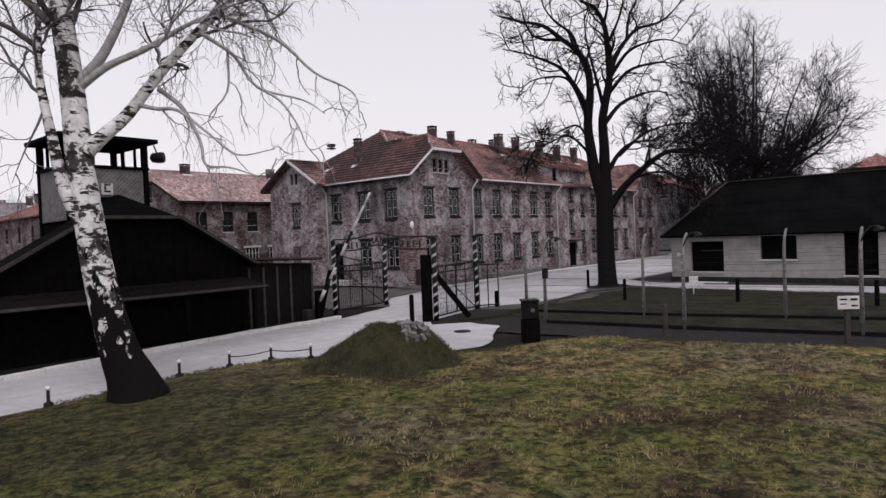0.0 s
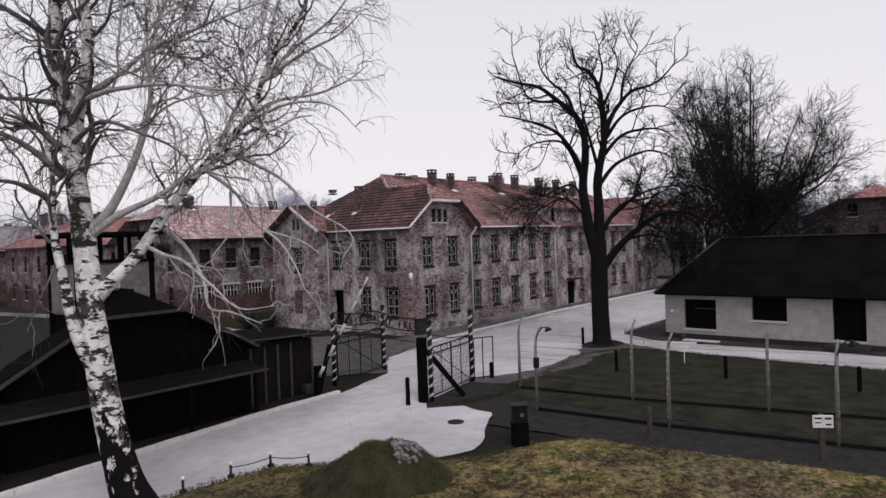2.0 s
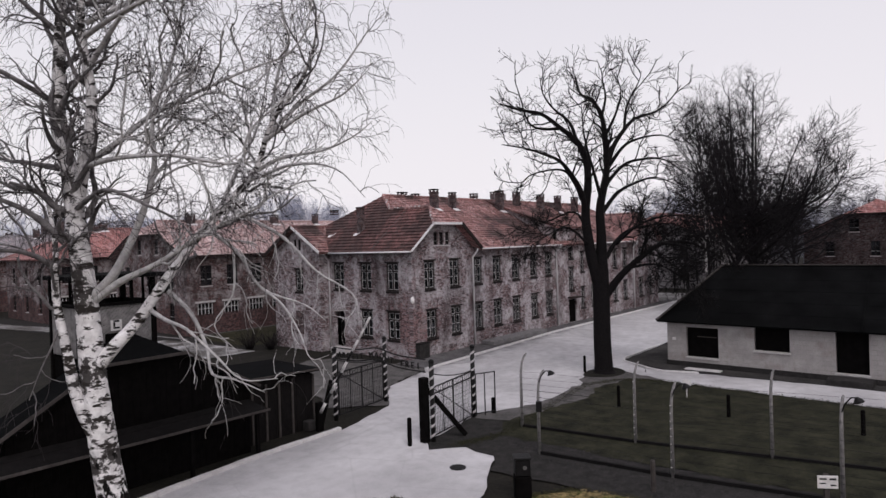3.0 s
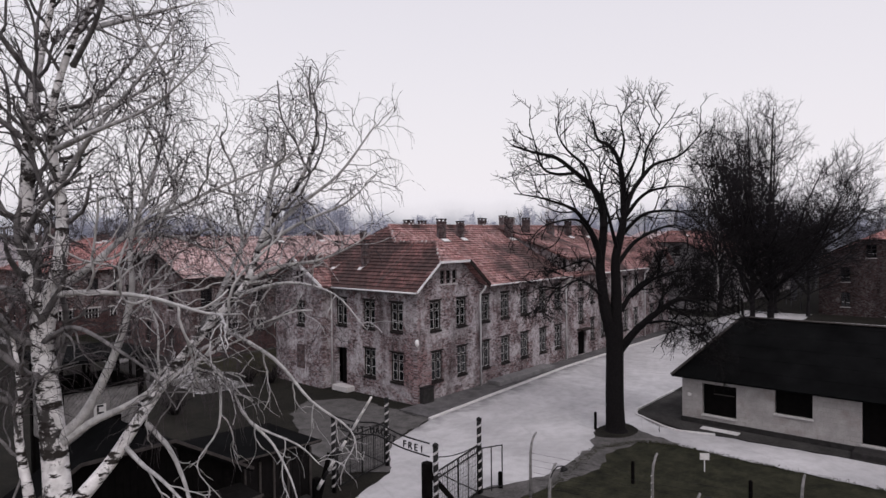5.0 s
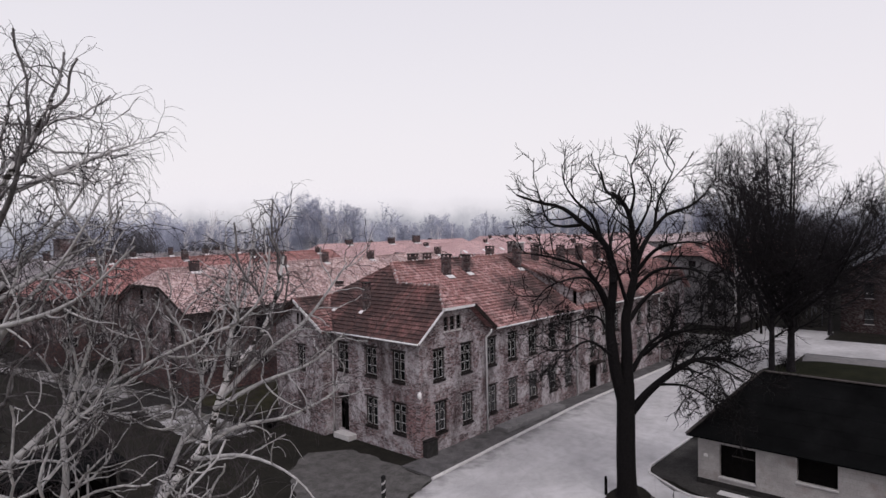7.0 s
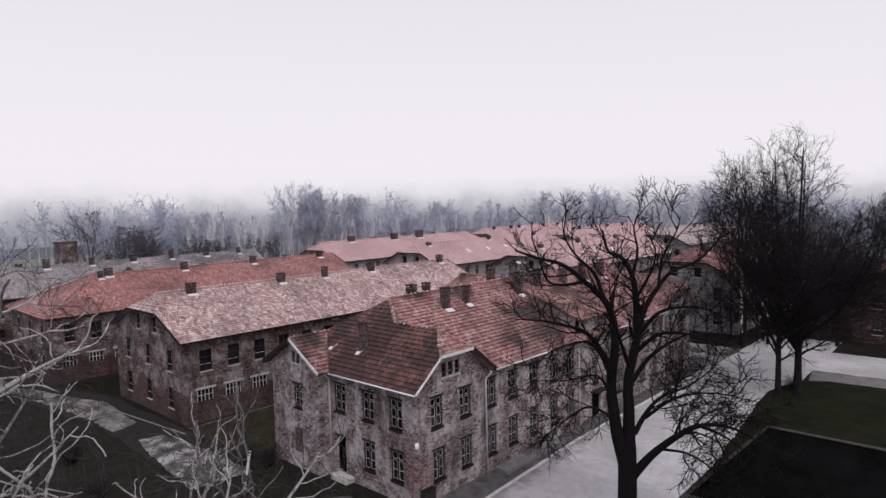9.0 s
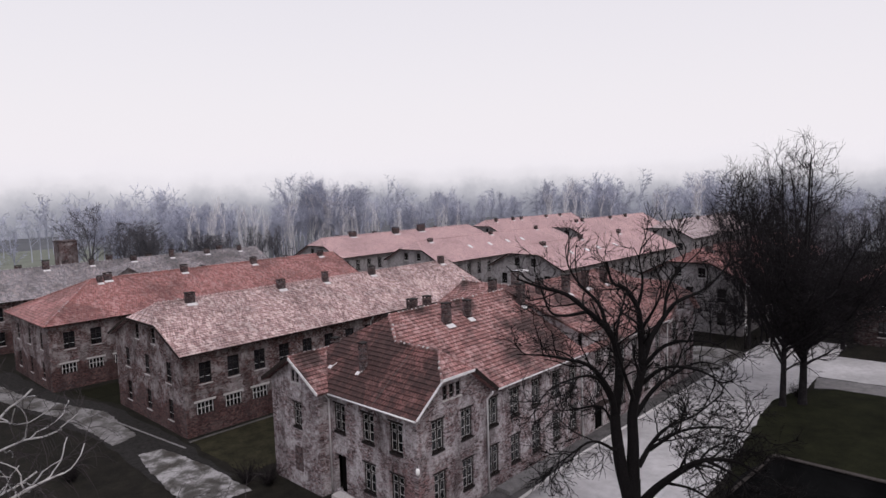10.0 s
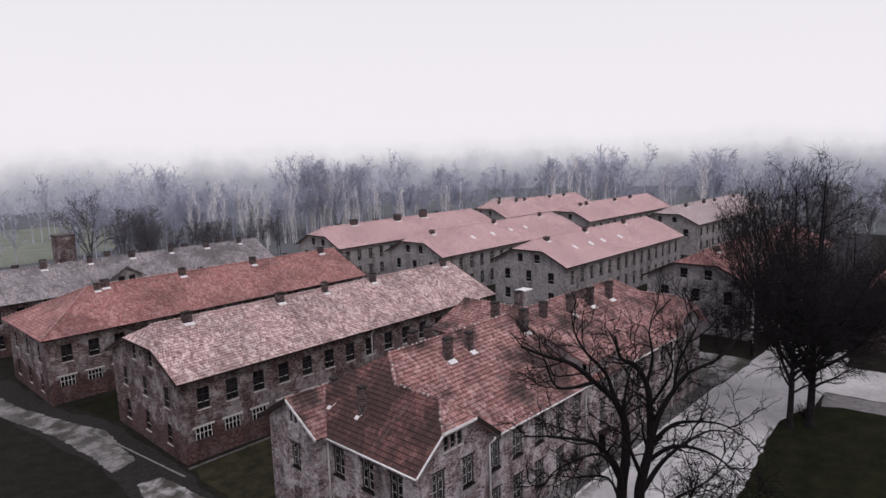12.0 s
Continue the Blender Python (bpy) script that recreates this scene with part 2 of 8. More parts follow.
def grass_mat():
    n = Nodes("lawn_winter")
    big, mid, fine = n.noise(0.13, 5), n.noise(1.3, 8, None, 0.8), n.noise(7.0, 7, None, 0.8)
    green = n.ramp(fine, (0.38, (0.014, 0.019, 0.006)), (0.62, (0.175, 0.185, 0.055)))
    straw = n.ramp(fine, (0.38, (0.06, 0.044, 0.024)), (0.64, (0.52, 0.385, 0.18)))
    col = n.mix(n.ramp(mid, (0.46, 0.0), (0.53, 1.0)), green, straw)
    col = n.mix(n.ramp(big, (0.42, 0.0), (0.58, 0.7)), col, green)
    litter = n.ramp(fine, (0.38, (0.04, 0.033, 0.027)), (0.64, (0.33, 0.265, 0.20)))
    col = n.mix(n.ramp(n.noise(0.24, 7, None, 0.7), (0.50, 0.0), (0.60, 0.6)), col, litter)
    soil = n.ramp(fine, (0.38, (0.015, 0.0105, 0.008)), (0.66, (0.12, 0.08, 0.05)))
    col = n.mix(n.ramp(n.noise(0.55, 8, None, 0.75), (0.49, 0.0), (0.58, 0.9)), col, soil)
    # turf darkened about the birch foot: the dimness there is put into the colour
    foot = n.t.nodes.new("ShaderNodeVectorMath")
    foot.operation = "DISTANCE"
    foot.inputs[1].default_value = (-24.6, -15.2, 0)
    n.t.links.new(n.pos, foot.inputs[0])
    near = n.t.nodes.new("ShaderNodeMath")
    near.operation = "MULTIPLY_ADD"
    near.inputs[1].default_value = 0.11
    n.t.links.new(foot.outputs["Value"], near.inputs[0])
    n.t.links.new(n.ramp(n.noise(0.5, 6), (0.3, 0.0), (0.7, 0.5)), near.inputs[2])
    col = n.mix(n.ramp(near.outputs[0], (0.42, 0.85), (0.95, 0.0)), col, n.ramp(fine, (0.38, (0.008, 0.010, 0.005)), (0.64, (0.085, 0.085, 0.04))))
    # shadow between the clumps, painted in as near-black gaps
    col = n.mix(n.ramp(n.noise(4.2, 5, None, 0.65), (0.40, 0.75), (0.49, 0.0)), col, (0.014, 0.014, 0.008))
    return n.done(col, 0.95, n.mix(0.5, mid, fine), 1.0, 0.15, spec=0.08)


def earth_mat(name, a, b, scale=2.0):
    n = Nodes(name)
    f, g = n.noise(scale, 8, None, 0.7), n.noise(scale * 12, 4)
    col = n.mix(n.ramp(g, (0.35, 0.0), (0.7, 0.5)), n.ramp(f, (0.3, a), (0.7, b)), tuple(c * 0.5 for c in a))
    return n.done(col, 0.9, g, 0.6, 0.03, spec=0.08)


def slab_mat():
    """Broken pale slabs, sunk and muddy in places."""
    n = Nodes("slab_worn")
    vec = n.mix(0.25, n.pos, n.noise(0.9, 4))
    cell = n.t.nodes.new("ShaderNodeSeparateXYZ")
    n.t.links.new(n.voronoi(0.75, vec, "F1", "Color"), cell.inputs[0])
    fine, mud = n.noise(9.0, 7, None, 0.75), n.noise(0.42, 9, None, 0.72)
    col = n.ramp(n.rand, (0.0, (0.17, 0.163, 0.165)), (0.5, (0.25, 0.24, 0.245)), (1.0, (0.34, 0.33, 0.335)))
    col = n.mix(n.ramp(cell.outputs[0], (0.5, 0.0), (0.9, 0.35)), col, (0.3, 0.29, 0.297))
    col = n.mix(n.ramp(fine, (0.46, 0.0), (0.62, 0.6)), col, (0.13, 0.122, 0.12))
    gap = n.voronoi(0.75, vec, "DISTANCE_TO_EDGE")
    col = n.mix(n.ramp(gap, (0.0, 0.5), (0.04, 0.0)), col, (0.04, 0.036, 0.032))
    col = n.mix(n.ramp(mud, (0.43, 0.0), (0.54, 0.96)), col, n.ramp(fine, (0.4, (0.022, 0.02, 0.017)), (0.65, (0.075, 0.068, 0.06))))
    return n.done(col, n.ramp(mud, (0.5, 0.85), (0.58, 0.35)), fine, 0.4, 0.02)


M_ROAD, M_GRASS = road_mat(), grass_mat()
M_EARTH = earth_mat("ground_dark", (0.009, 0.0085, 0.0075), (0.026, 0.0235, 0.019), 0.7)
M_TURF = earth_mat("turf_dark", (0.005, 0.0055, 0.003), (0.018, 0.018, 0.0095), 0.9)
M_YARDTURF = earth_mat("turf_thin", (0.010, 0.0098, 0.006), (0.05, 0.046, 0.027), 0.6)
M_PLOT = earth_mat("turf_green", (0.0045, 0.005, 0.0022), (0.021, 0.0225, 0.0105), 0.5)
M_PATCHY = earth_mat("turf_patchy", (0.005, 0.0054, 0.0037), (0.047, 0.046, 0.029), 1.1)
M_GRAVEL = earth_mat("gravel_dark", (0.014, 0.0135, 0.013), (0.045, 0.042, 0.041), 2.5)
M_KERB = earth_mat("kerb_stone", (0.52, 0.505, 0.51), (0.74, 0.72, 0.725), 3.0)
M_SLAB = slab_mat()
M_GULLY = earth_mat("gully_stone", (0.05, 0.047, 0.046), (0.15, 0.142, 0.14), 1.2)
M_WALK = earth_mat("pavement_damp", (0.055, 0.052, 0.053), (0.17, 0.162, 0.166), 0.9)
M_YARD = earth_mat("yard_grey", (0.022, 0.021, 0.0205), (0.075, 0.071, 0.069), 0.6)
M_PAVE = earth_mat("pavement_grey", (0.13, 0.125, 0.127), (0.27, 0.26, 0.265), 1.3)
M_MOUND = earth_mat("mound_turf", (0.012, 0.0115, 0.007), (0.06, 0.054, 0.03), 2.4)
M_DARKBARK = plain("bark_dark", (0.008, 0.007, 0.0075), 0.95, 0.5, 9.0)
# one birch bark twice: the top-lit and the backlit tone, put into the colour
M_LITBRANCH = plain("birch_branch_lit", (0.41, 0.398, 0.403), 0.85, 0.4, 6.0, spec=0.05)
M_BRANCH = plain("birch_branch", (0.15, 0.141, 0.145), 0.9, 0.6, 5.0, spec=0.03)
M_BIRCHTWIG = plain("birch_twig", (0.055, 0.048, 0.051), 0.9, 0.35, 3.0, spec=0.03)
M_TWIG = plain("twig_brown", (0.016, 0.013, 0.014), 0.9, 0.3, 3.0)
# far twigs carry the haze in their pale blue-grey base colour
M_FARTREE = plain("twig_haze_far", (0.37, 0.385, 0.475), 0.95, 0.25, 0.2)
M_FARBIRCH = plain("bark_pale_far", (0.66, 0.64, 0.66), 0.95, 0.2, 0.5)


def birch_mat():
    n = Nodes("bark_birch")
    v = n.stretch(n.pos, 2.4, 2.4, 7.0)
    f = n.noise(1.0, 5, v, 0.65)
    rough = n.noise(1.5, 7, None, 0.75)
    col = n.ramp(n.noise(7.0, 4), (0.3, (0.50, 0.48, 0.49)), (0.7, (0.80, 0.78, 0.79)))
    col = n.mix(n.ramp(f, (0.525, 0.0), (0.565, 1.0)), col, (0.03, 0.026, 0.024))
    col = n.mix(n.ramp(rough, (0.53, 0.0), (0.56, 0.95)), col, (0.03, 0.026, 0.025))
    h = n.t.nodes.new("ShaderNodeSeparateXYZ")
    n.t.links.new(n.ob, h.inputs[0])
    k = n.t.nodes.new("ShaderNodeMath")
    k.operation = "MULTIPLY_ADD"
    k.inputs[1].default_value = 0.12
    n.t.links.new(h.outputs["Z"], k.inputs[0])
    n.t.links.new(n.ramp(n.noise(2.4, 5, n.stretch(n.pos, 1.6, 1.6, 0.8)), (0.3, 0.0), (0.7, 0.45)), k.inputs[2])
    col = n.mix(n.ramp(k.outputs[0], (0.48, 1.0), (0.52, 0.0)), col, (0.008, 0.007, 0.007))
    return n.done(col, 0.9, f, 0.5, 0.02, spec=0.05)


M_BIRCH = birch_mat()


# ---- mesh helpers ----
class Mesh:
    """Vertices, faces and a flat map in metres, gathered before they become one mesh."""

    def __init__(self):
        self.v, self.f, self.t = [], [], []

    def face(self, pts, uv=None):
        k = len(self.v)
        self.v += [tuple(p) for p in pts]
        self.f.append(tuple(range(k, k + len(pts))))
        self.t += [tuple(q) for q in uv] if uv else [(p[0] + p[1], p[2]) for p in pts]

    def box(self, x0, x1, y0, y1, z0, z1):
        c = [(x, y, z) for z in (z0, z1) for y in (y0, y1) for x in (x0, x1)]
        for q in ((0, 2, 3, 1), (4, 5, 7, 6), (0, 1, 5, 4), (2, 6, 7, 3), (0, 4, 6, 2), (1, 3, 7, 5)):
            self.face([c[i] for i in q])
        return self

    def beam(self, a, b, w, h=None, up=(0, 0, 1)):
        """A square bar from a to b."""
        a, b = Vector(a), Vector(b)
        d = (b - a).normalized()
        s = d.cross(Vector(up))
        s = s.normalized() if s.length > 1e-3 else Vector((1, 0, 0))
        u = s.cross(d)
        s, u = s * w / 2, u * (h or w) / 2
        r = [(-1, -1), (1, -1), (1, 1), (-1, 1)]
        A, B = [a + s * i + u * j for i, j in r], [b + s * i + u * j for i, j in r]
        for i in range(4):
            j = (i + 1) % 4
            self.face([A[i], A[j], B[j], B[i]])
        self.face(A[::-1])
        self.face(B)
        return self

    def tube(self, pts, radii, n=8, caps=True):
        """A round bar along points."""
        pts = [Vector(p) for p in pts]
        rings = []
        ref = None
        for i, p in enumerate(pts):
            d = (pts[min(i + 1, len(pts) - 1)] - pts[max(i - 1, 0)]).normalized()
            if ref is None:
                ref = d.orthogonal().normalized()
            ref = (ref - d * ref.dot(d)).normalized()
            s = d.cross(ref)
            r = radii[i] if hasattr(radii, "__len__") else radii
            rings.append([p + (ref * math.cos(2 * math.pi * k / n) + s * math.sin(2 * math.pi * k / n)) * r for k in range(n)])
        k0 = len(self.v)
        for ring in rings:
            self.v += [tuple(p) for p in ring]
        for i in range(len(rings) - 1):
            for k in range(n):
                j = (k + 1) % n
                a, b = k0 + i * n, k0 + (i + 1) * n
                self.f.append((a + k, a + j, b + j, b + k))
                self.t += [(k / n, i), (j / n, i), (j / n, i + 1), (k / n, i + 1)]
        if caps:
            self.f.append(tuple(k0 + k for k in range(n))[::-1])
            self.f.append(tuple(k0 + (len(rings) - 1) * n + k for k in range(n)))
            self.t += [(0, 0)] * (2 * n)
        return self

    def add(self, other, m=None):
        k = len(self.v)
        self.v += [tuple(m @ Vector(p)) for p in other.v] if m else other.v
        self.f += [tuple(i + k for i in f) for f in other.f]
        self.t += other.t
        return self

    def data(self, name, material, smooth=False):
        me = bpy.data.meshes.new(name)
        me.from_pydata(self.v, [], self.f)
        layer = me.uv_layers.new(name="UVMap")
        layer.data.foreach_set("uv", np.array(self.t, dtype=np.float32).ravel())
        me.materials.append(material)
        if smooth:
            me.polygons.foreach_set("use_smooth", [True] * len(me.polygons))
        me.update()
        return me


def bevelled(data, width=0.01):
    """Rounds the edges of a small mesh."""
    bm = bmesh.new()
    bm.from_mesh(data)
    bmesh.ops.remove_doubles(bm, verts=bm.verts, dist=1e-4)
    bmesh.ops.bevel(bm, geom=list(bm.edges), offset=width, segments=1, affect="EDGES", clamp_overlap=True)
    bm.to_mesh(data)
    bm.free()
    return data


def thing(name, label, category, at=(0, 0, 0), turn=0, group="", kind=""):
    ob = new(name)
    ob.matrix_basis = pose(*at, 0, 0, turn)
    return tagged(ob, label, category, group, kind)


def solid(name, mesh, material, label="", category="", group="", kind="", smooth=False, at=None):
    ob = new(name, mesh.data(name, material, smooth))
    if at:
        ob.location = at
    return tagged(ob, label, category, group, kind)


def part(name, mesh, material, parent, label="", smooth=False, m=None):
    ob = new(name, mesh.data(name, material, smooth) if isinstance(mesh, Mesh) else mesh)
    ob.parent = parent
    if m is not None:
        ob.matrix_basis = m
    return tagged(ob, label)


def clip(poly, k, lim, keep_above):
    """The part of a flat polygon of (u, w) on one side of a limit along axis k."""
    out = []
    for i, a in enumerate(poly):
        b = poly[(i + 1) % len(poly)]
        ia, ib = (a[k] >= lim) == keep_above, (b[k] >= lim) == keep_above
        if ia:
            out.append(a)
        if ia != ib:
            s = (lim - a[k]) / (b[k] - a[k])
            out.append((a[0] + (b[0] - a[0]) * s, a[1] + (b[1] - a[1]) * s))
    return out


def slope(mesh, pts, course=0.34, lift=0.05, thick=0.14):
    """One roof plane, laid in overlapping courses, with a board underneath. pts: its corners, the first two along the eave."""
    p = [Vector(q) for q in pts]
    u = (p[1] - p[0]).normalized()
    nrm = Vector((0, 0, 0))
    for i in range(1, len(p) - 1):
        nrm += (p[i] - p[0]).cross(p[i + 1] - p[0])
    nrm.normalize()
    if nrm.z < 0:
        nrm = -nrm
    w = nrm.cross(u)
    if w.z < 0:
        w, u = -w, -u
    flat = [((q - p[0]).dot(u), (q - p[0]).dot(w)) for q in p]
    top = max(q[1] for q in flat)
    k = math.floor(min(q[1] for q in flat) / course)
    ou, ow = p[0].dot(u), p[0].z

    def place(q, h):
        return p[0] + u * q[0] + w * q[1] + nrm * h

    while k * course < top - 1e-4:
        lo, hi = k * course, (k + 1) * course
        strip = clip(clip(flat, 1, lo, True), 1, hi, False)
        if len(strip) > 2:
            mesh.face([place(q, lift * (1 - (q[1] - lo) / course)) for q in strip], [(q[0] + ou, q[1]) for q in strip])
            low = [q for q in strip if abs(q[1] - lo) < 1e-4]
            if len(low) >= 2:
                a, b = min(low), max(low)
                mesh.face([place(a, 0), place(b, 0), place(b, lift), place(a, lift)], [(a[0] + ou, lo), (b[0] + ou, lo), (b[0] + ou, lo), (a[0] + ou, lo)])
        k += 1
    under = [place(q, -thick) for q in flat]
    mesh.face(under[::-1])
    for i in range(len(flat)):
        j = (i + 1) % len(flat)
        mesh.face([under[i], under[j], place(flat[j], 0.01), place(flat[i], 0.01)])


def facade(mesh, o, u, inward, length, z0, z1, holes=(), cuts=(), thick=0.32):
    """A wall with real openings. o: its foot; u: along it; inward: into the house. holes: (u0, u1, z0, z1); cuts: (point, normal) of
    planes that trim it."""
    o, u, inward = Vector(o), Vector(u), Vector(inward)
    us = sorted({0.0, length, *[h[0] for h in holes], *[h[1] for h in holes]})
    zs = sorted({z0, z1, *[h[2] for h in holes], *[h[3] for h in holes]})
    bm = bmesh.new()
    lay = bm.loops.layers.uv.new("UVMap")

    def quad(pts):
        f = bm.faces.new([bm.verts.new(q) for q in pts])
        for loop in f.loops:
            loop[lay].uv = ((loop.vert.co - o).dot(u) + o.x + o.y, loop.vert.co.z)

    def at(a, z, d=0.0):
        return o + u * a + inward * d + Vector((0, 0, z))

    for a0, a1 in zip(us, us[1:]):
        for b0, b1 in zip(zs, zs[1:]):
            ca, cb = (a0 + a1) / 2, (b0 + b1) / 2
            if any(h[0] < ca < h[1] and h[2] < cb < h[3] for h in holes):
                continue
            for d in (0.0, thick):
                quad([at(a0, b0, d), at(a1, b0, d), at(a1, b1, d), at(a0, b1, d)])
    for h in holes:
        for (a, b), (c, d) in (((h[0], h[2]), (h[1], h[2])), ((h[1], h[2]), (h[1], h[3])), ((h[1], h[3]), (h[0], h[3])), ((h[0], h[3]), (h[0], h[2]))):
            quad([at(a, b), at(c, d), at(c, d, thick), at(a, b, thick)])
    for a in (0.0, length):
        quad([at(a, z0), at(a, z0, thick), at(a, z1, thick), at(a, z1)])
    quad([at(0, z1), at(length, z1), at(length, z1, thick), at(0, z1, thick)])
    for co, no in cuts:
        bmesh.ops.bisect_plane(bm, geom=list(bm.verts) + list(bm.edges) + list(bm.faces), plane_co=co, plane_no=no, clear_outer=True)
    bm.verts.index_update()
    k = len(mesh.v)
    mesh.v += [tuple(v.co) for v in bm.verts]
    for f in bm.faces:
        mesh.f.append(tuple(v.index + k for v in f.verts))
        mesh.t += [tuple(loop[lay].uv) for loop in f.loops]
    bm.free()


# ---- windows, chimneys ----
WINDOW = {}


def window_parts(kind, w, h):
    """The meshes of one window, its foot's middle at the origin, facing -y."""
    key = (kind, round(w, 2), round(h, 2))
    if key in WINDOW:
        return WINDOW[key]
    frame_m, sash, pane, lintel = Mesh(), Mesh(), Mesh(), Mesh()
    a, d = w / 2, 0.09
    if kind == "black":
        for x0, x1, z0, z1 in ((-a, a, 0, 0.06), (-a, a, h - 0.06, h), (-a, -a + 0.06, 0.06, h - 0.06), (a - 0.06, a, 0.06, h - 0.06), (-0.03, 0.03, 0.06, h - 0.06), (-a + 0.06, a - 0.06, h * 0.62, h * 0.62 + 0.06)):
            frame_m.box(x0, x1, d, d + 0.07, z0, z1)
        for x in (-a / 2, a / 2):
            sash.box(x - a * 0.36, x + a * 0.36, d + 0.005, d + 0.03, h * 0.30, h * 0.30 + 0.025)
        lintel.box(-a - 0.06, a + 0.06, -0.06, 0.1, -0.1, -0.02)
    else:
        for x0, x1, z0, z1 in ((-a, a, 0, 0.09), (-a, a, h - 0.09, h), (-a, -a + 0.1, 0.09, h - 0.09), (a - 0.1, a, 0.09, h - 0.09)):
            frame_m.box(x0, x1, d, d + 0.09, z0, z1)
        if kind == "tall":
            frame_m.box(-0.06, 0.06, d + 0.005, d + 0.085, 0.09, h - 0.09)
            frame_m.box(-a + 0.1, a - 0.1, d + 0.01, d + 0.08, h * 0.68, h * 0.68 + 0.08)
            frame_m.box(-a - 0.02, a + 0.02, -0.06, d, -0.14, 0.0)
            frame_m.box(-a - 0.08, a + 0.08, -0.03, 0.02, h, h + 0.1)
            for s in (-1, 1):
                x0, x1 = sorted((s * 0.07, s * (a - 0.11)))
                for z0, z1 in ((0.1, h * 0.68 - 0.01), (h * 0.68 + 0.09, h - 0.1)):
                    sash.box(x0, x0 + 0.024, d + 0.02, d + 0.06, z0, z1)
                    sash.box(x1 - 0.024, x1, d + 0.02, d + 0.06, z0, z1)
                    sash.box(x0 + 0.024, x1 - 0.024, d + 0.02, d + 0.06, z0, z0 + 0.024)
                    sash.box(x0 + 0.024, x1 - 0.024, d + 0.02, d + 0.06, z1 - 0.024, z1)
                sash.box(x0 + 0.024, x1 - 0.024, d + 0.02, d + 0.055, h * 0.36, h * 0.36 + 0.03)
        if kind == "barred":
            for i in range(5):
                x = -a + 0.12 + (w - 0.24) * i / 4
                sash.box(x - 0.025, x + 0.025, d - 0.05, d - 0.01, 0.05, h - 0.05)
            sash.box(-a + 0.1, a - 0.1, d - 0.01, d + 0.02, h * 0.5, h * 0.5 + 0.05)
            lintel.box(-a - 0.15, a + 0.15, -0.05, 0.14, h + 0.02, h + 0.2)
    pane.box(-a + 0.04, a - 0.04, d + 0.03, d + 0.04, 0.04, h - 0.04)
    WINDOW[key] = tuple(m.data(n, mat) if m.v else None for m, n, mat in (
        (frame_m, "window", M_FRAME), (sash, "sash", M_SASH), (pane, "pane", M_GLASS), (lintel, "lintel", M_LINTEL)))
    return WINDOW[key]


def add_window(house, kind, w, h, m):
    fr, sash, pane, lintel = window_parts(kind, w, h)
    win = part("window", fr, None, house, m=m)
    part("pane", pane, None, win)
    if sash:
        part("sash", sash, None, win, "pale painted glazing bars")
    if lintel:
        part("sill" if kind == "black" else "lintel", lintel, None, win, "pale cement sill" if kind == "black" else "pale cement lintel")


CHIMNEY = {}


def add_chimney(house, x, y, z0, z1, w=0.8, d=0.6, pitch=28, pot=False):
    """A stack with a corbel, a lifted slab on four stubs, and a zinc apron at its foot (pitch: the roof's slope there)."""
    key = (w, d, round(z1 - z0, 2), pitch)
    if key not in CHIMNEY:
        body, cap, apron = Mesh(), Mesh(), Mesh()
        h = z1 - z0
        body.box(-w / 2, w / 2, -d / 2, d / 2, 0, h - 0.2)
        body.box(-w / 2 - 0.035, w / 2 + 0.035, -d / 2 - 0.035, d / 2 + 0.035, h - 0.36, h - 0.27)
        for sx in (-1, 1):
            for sy in (-1, 1):
                cx, cy = sx * (w / 2 - 0.06), sy * (d / 2 - 0.06)
                body.box(cx - 0.06, cx + 0.06, cy - 0.06, cy + 0.06, h - 0.21, h - 0.07)
        cap.box(-w / 2 - 0.04, w / 2 + 0.04, -d / 2 - 0.04, d / 2 + 0.04, h - 0.08, h)
        apron.box(-w / 2 - 0.08, w / 2 + 0.08, -0.42, 0.0, 0.0, 0.04)
        CHIMNEY[key] = bevelled(body.data("chimney", M_CHIM), 0.012), bevelled(cap.data("chimney_cap", M_CONCDARK), 0.015), apron.data("flashing", M_ZINC)
    stack = part("chimney", CHIMNEY[key][0], None, house, m=pose(x, y, z0))
    part("chimney_cap", CHIMNEY[key][1], None, stack)
    if pitch:
        part("flashing", CHIMNEY[key][2], None, stack, "pale zinc flashing", m=pose(0, -d / 2, 0.4 - d / 2 * math.tan(radians(pitch)) + 0.10, pitch, 0, 0))


def wall_windows(house, o, u, inward, holes, kinds):
    o, u = Vector(o), Vector(u)
    turn = math.degrees(math.atan2(u.y, u.x))
    for (a, b, z0, z1), kind in zip(holes, kinds):
        if kind:
            c = o + u * (a + b) / 2
            add_window(house, kind, b - a, z1 - z0, pose(c.x, c.y, z0, 0, 0, turn))


def gutter(house, a, b):
    part("gutter", Mesh().tube([a, b], 0.055, 8), M_ZINC, house, "pale zinc gutter", True)


def downpipe(house, x, y, z1, out=(0, -1), reach=0.45, z0=0.05):
    ox, oy = out
    pts = [(x + ox * reach, y + oy * reach, z1), (x + ox * reach, y + oy * reach, z1 - 0.15), (x + ox * 0.1, y + oy * 0.1, z1 - 0.6), (x + ox * 0.1, y + oy * 0.1, z0)]
    part("drainpipe", Mesh().tube(pts, 0.06, 8), M_ZINC, house, "pale zinc drainpipe", True)


def spread(a, b, n):
    return [a + (b - a) * (i + 0.5) / n for i in range(n)]


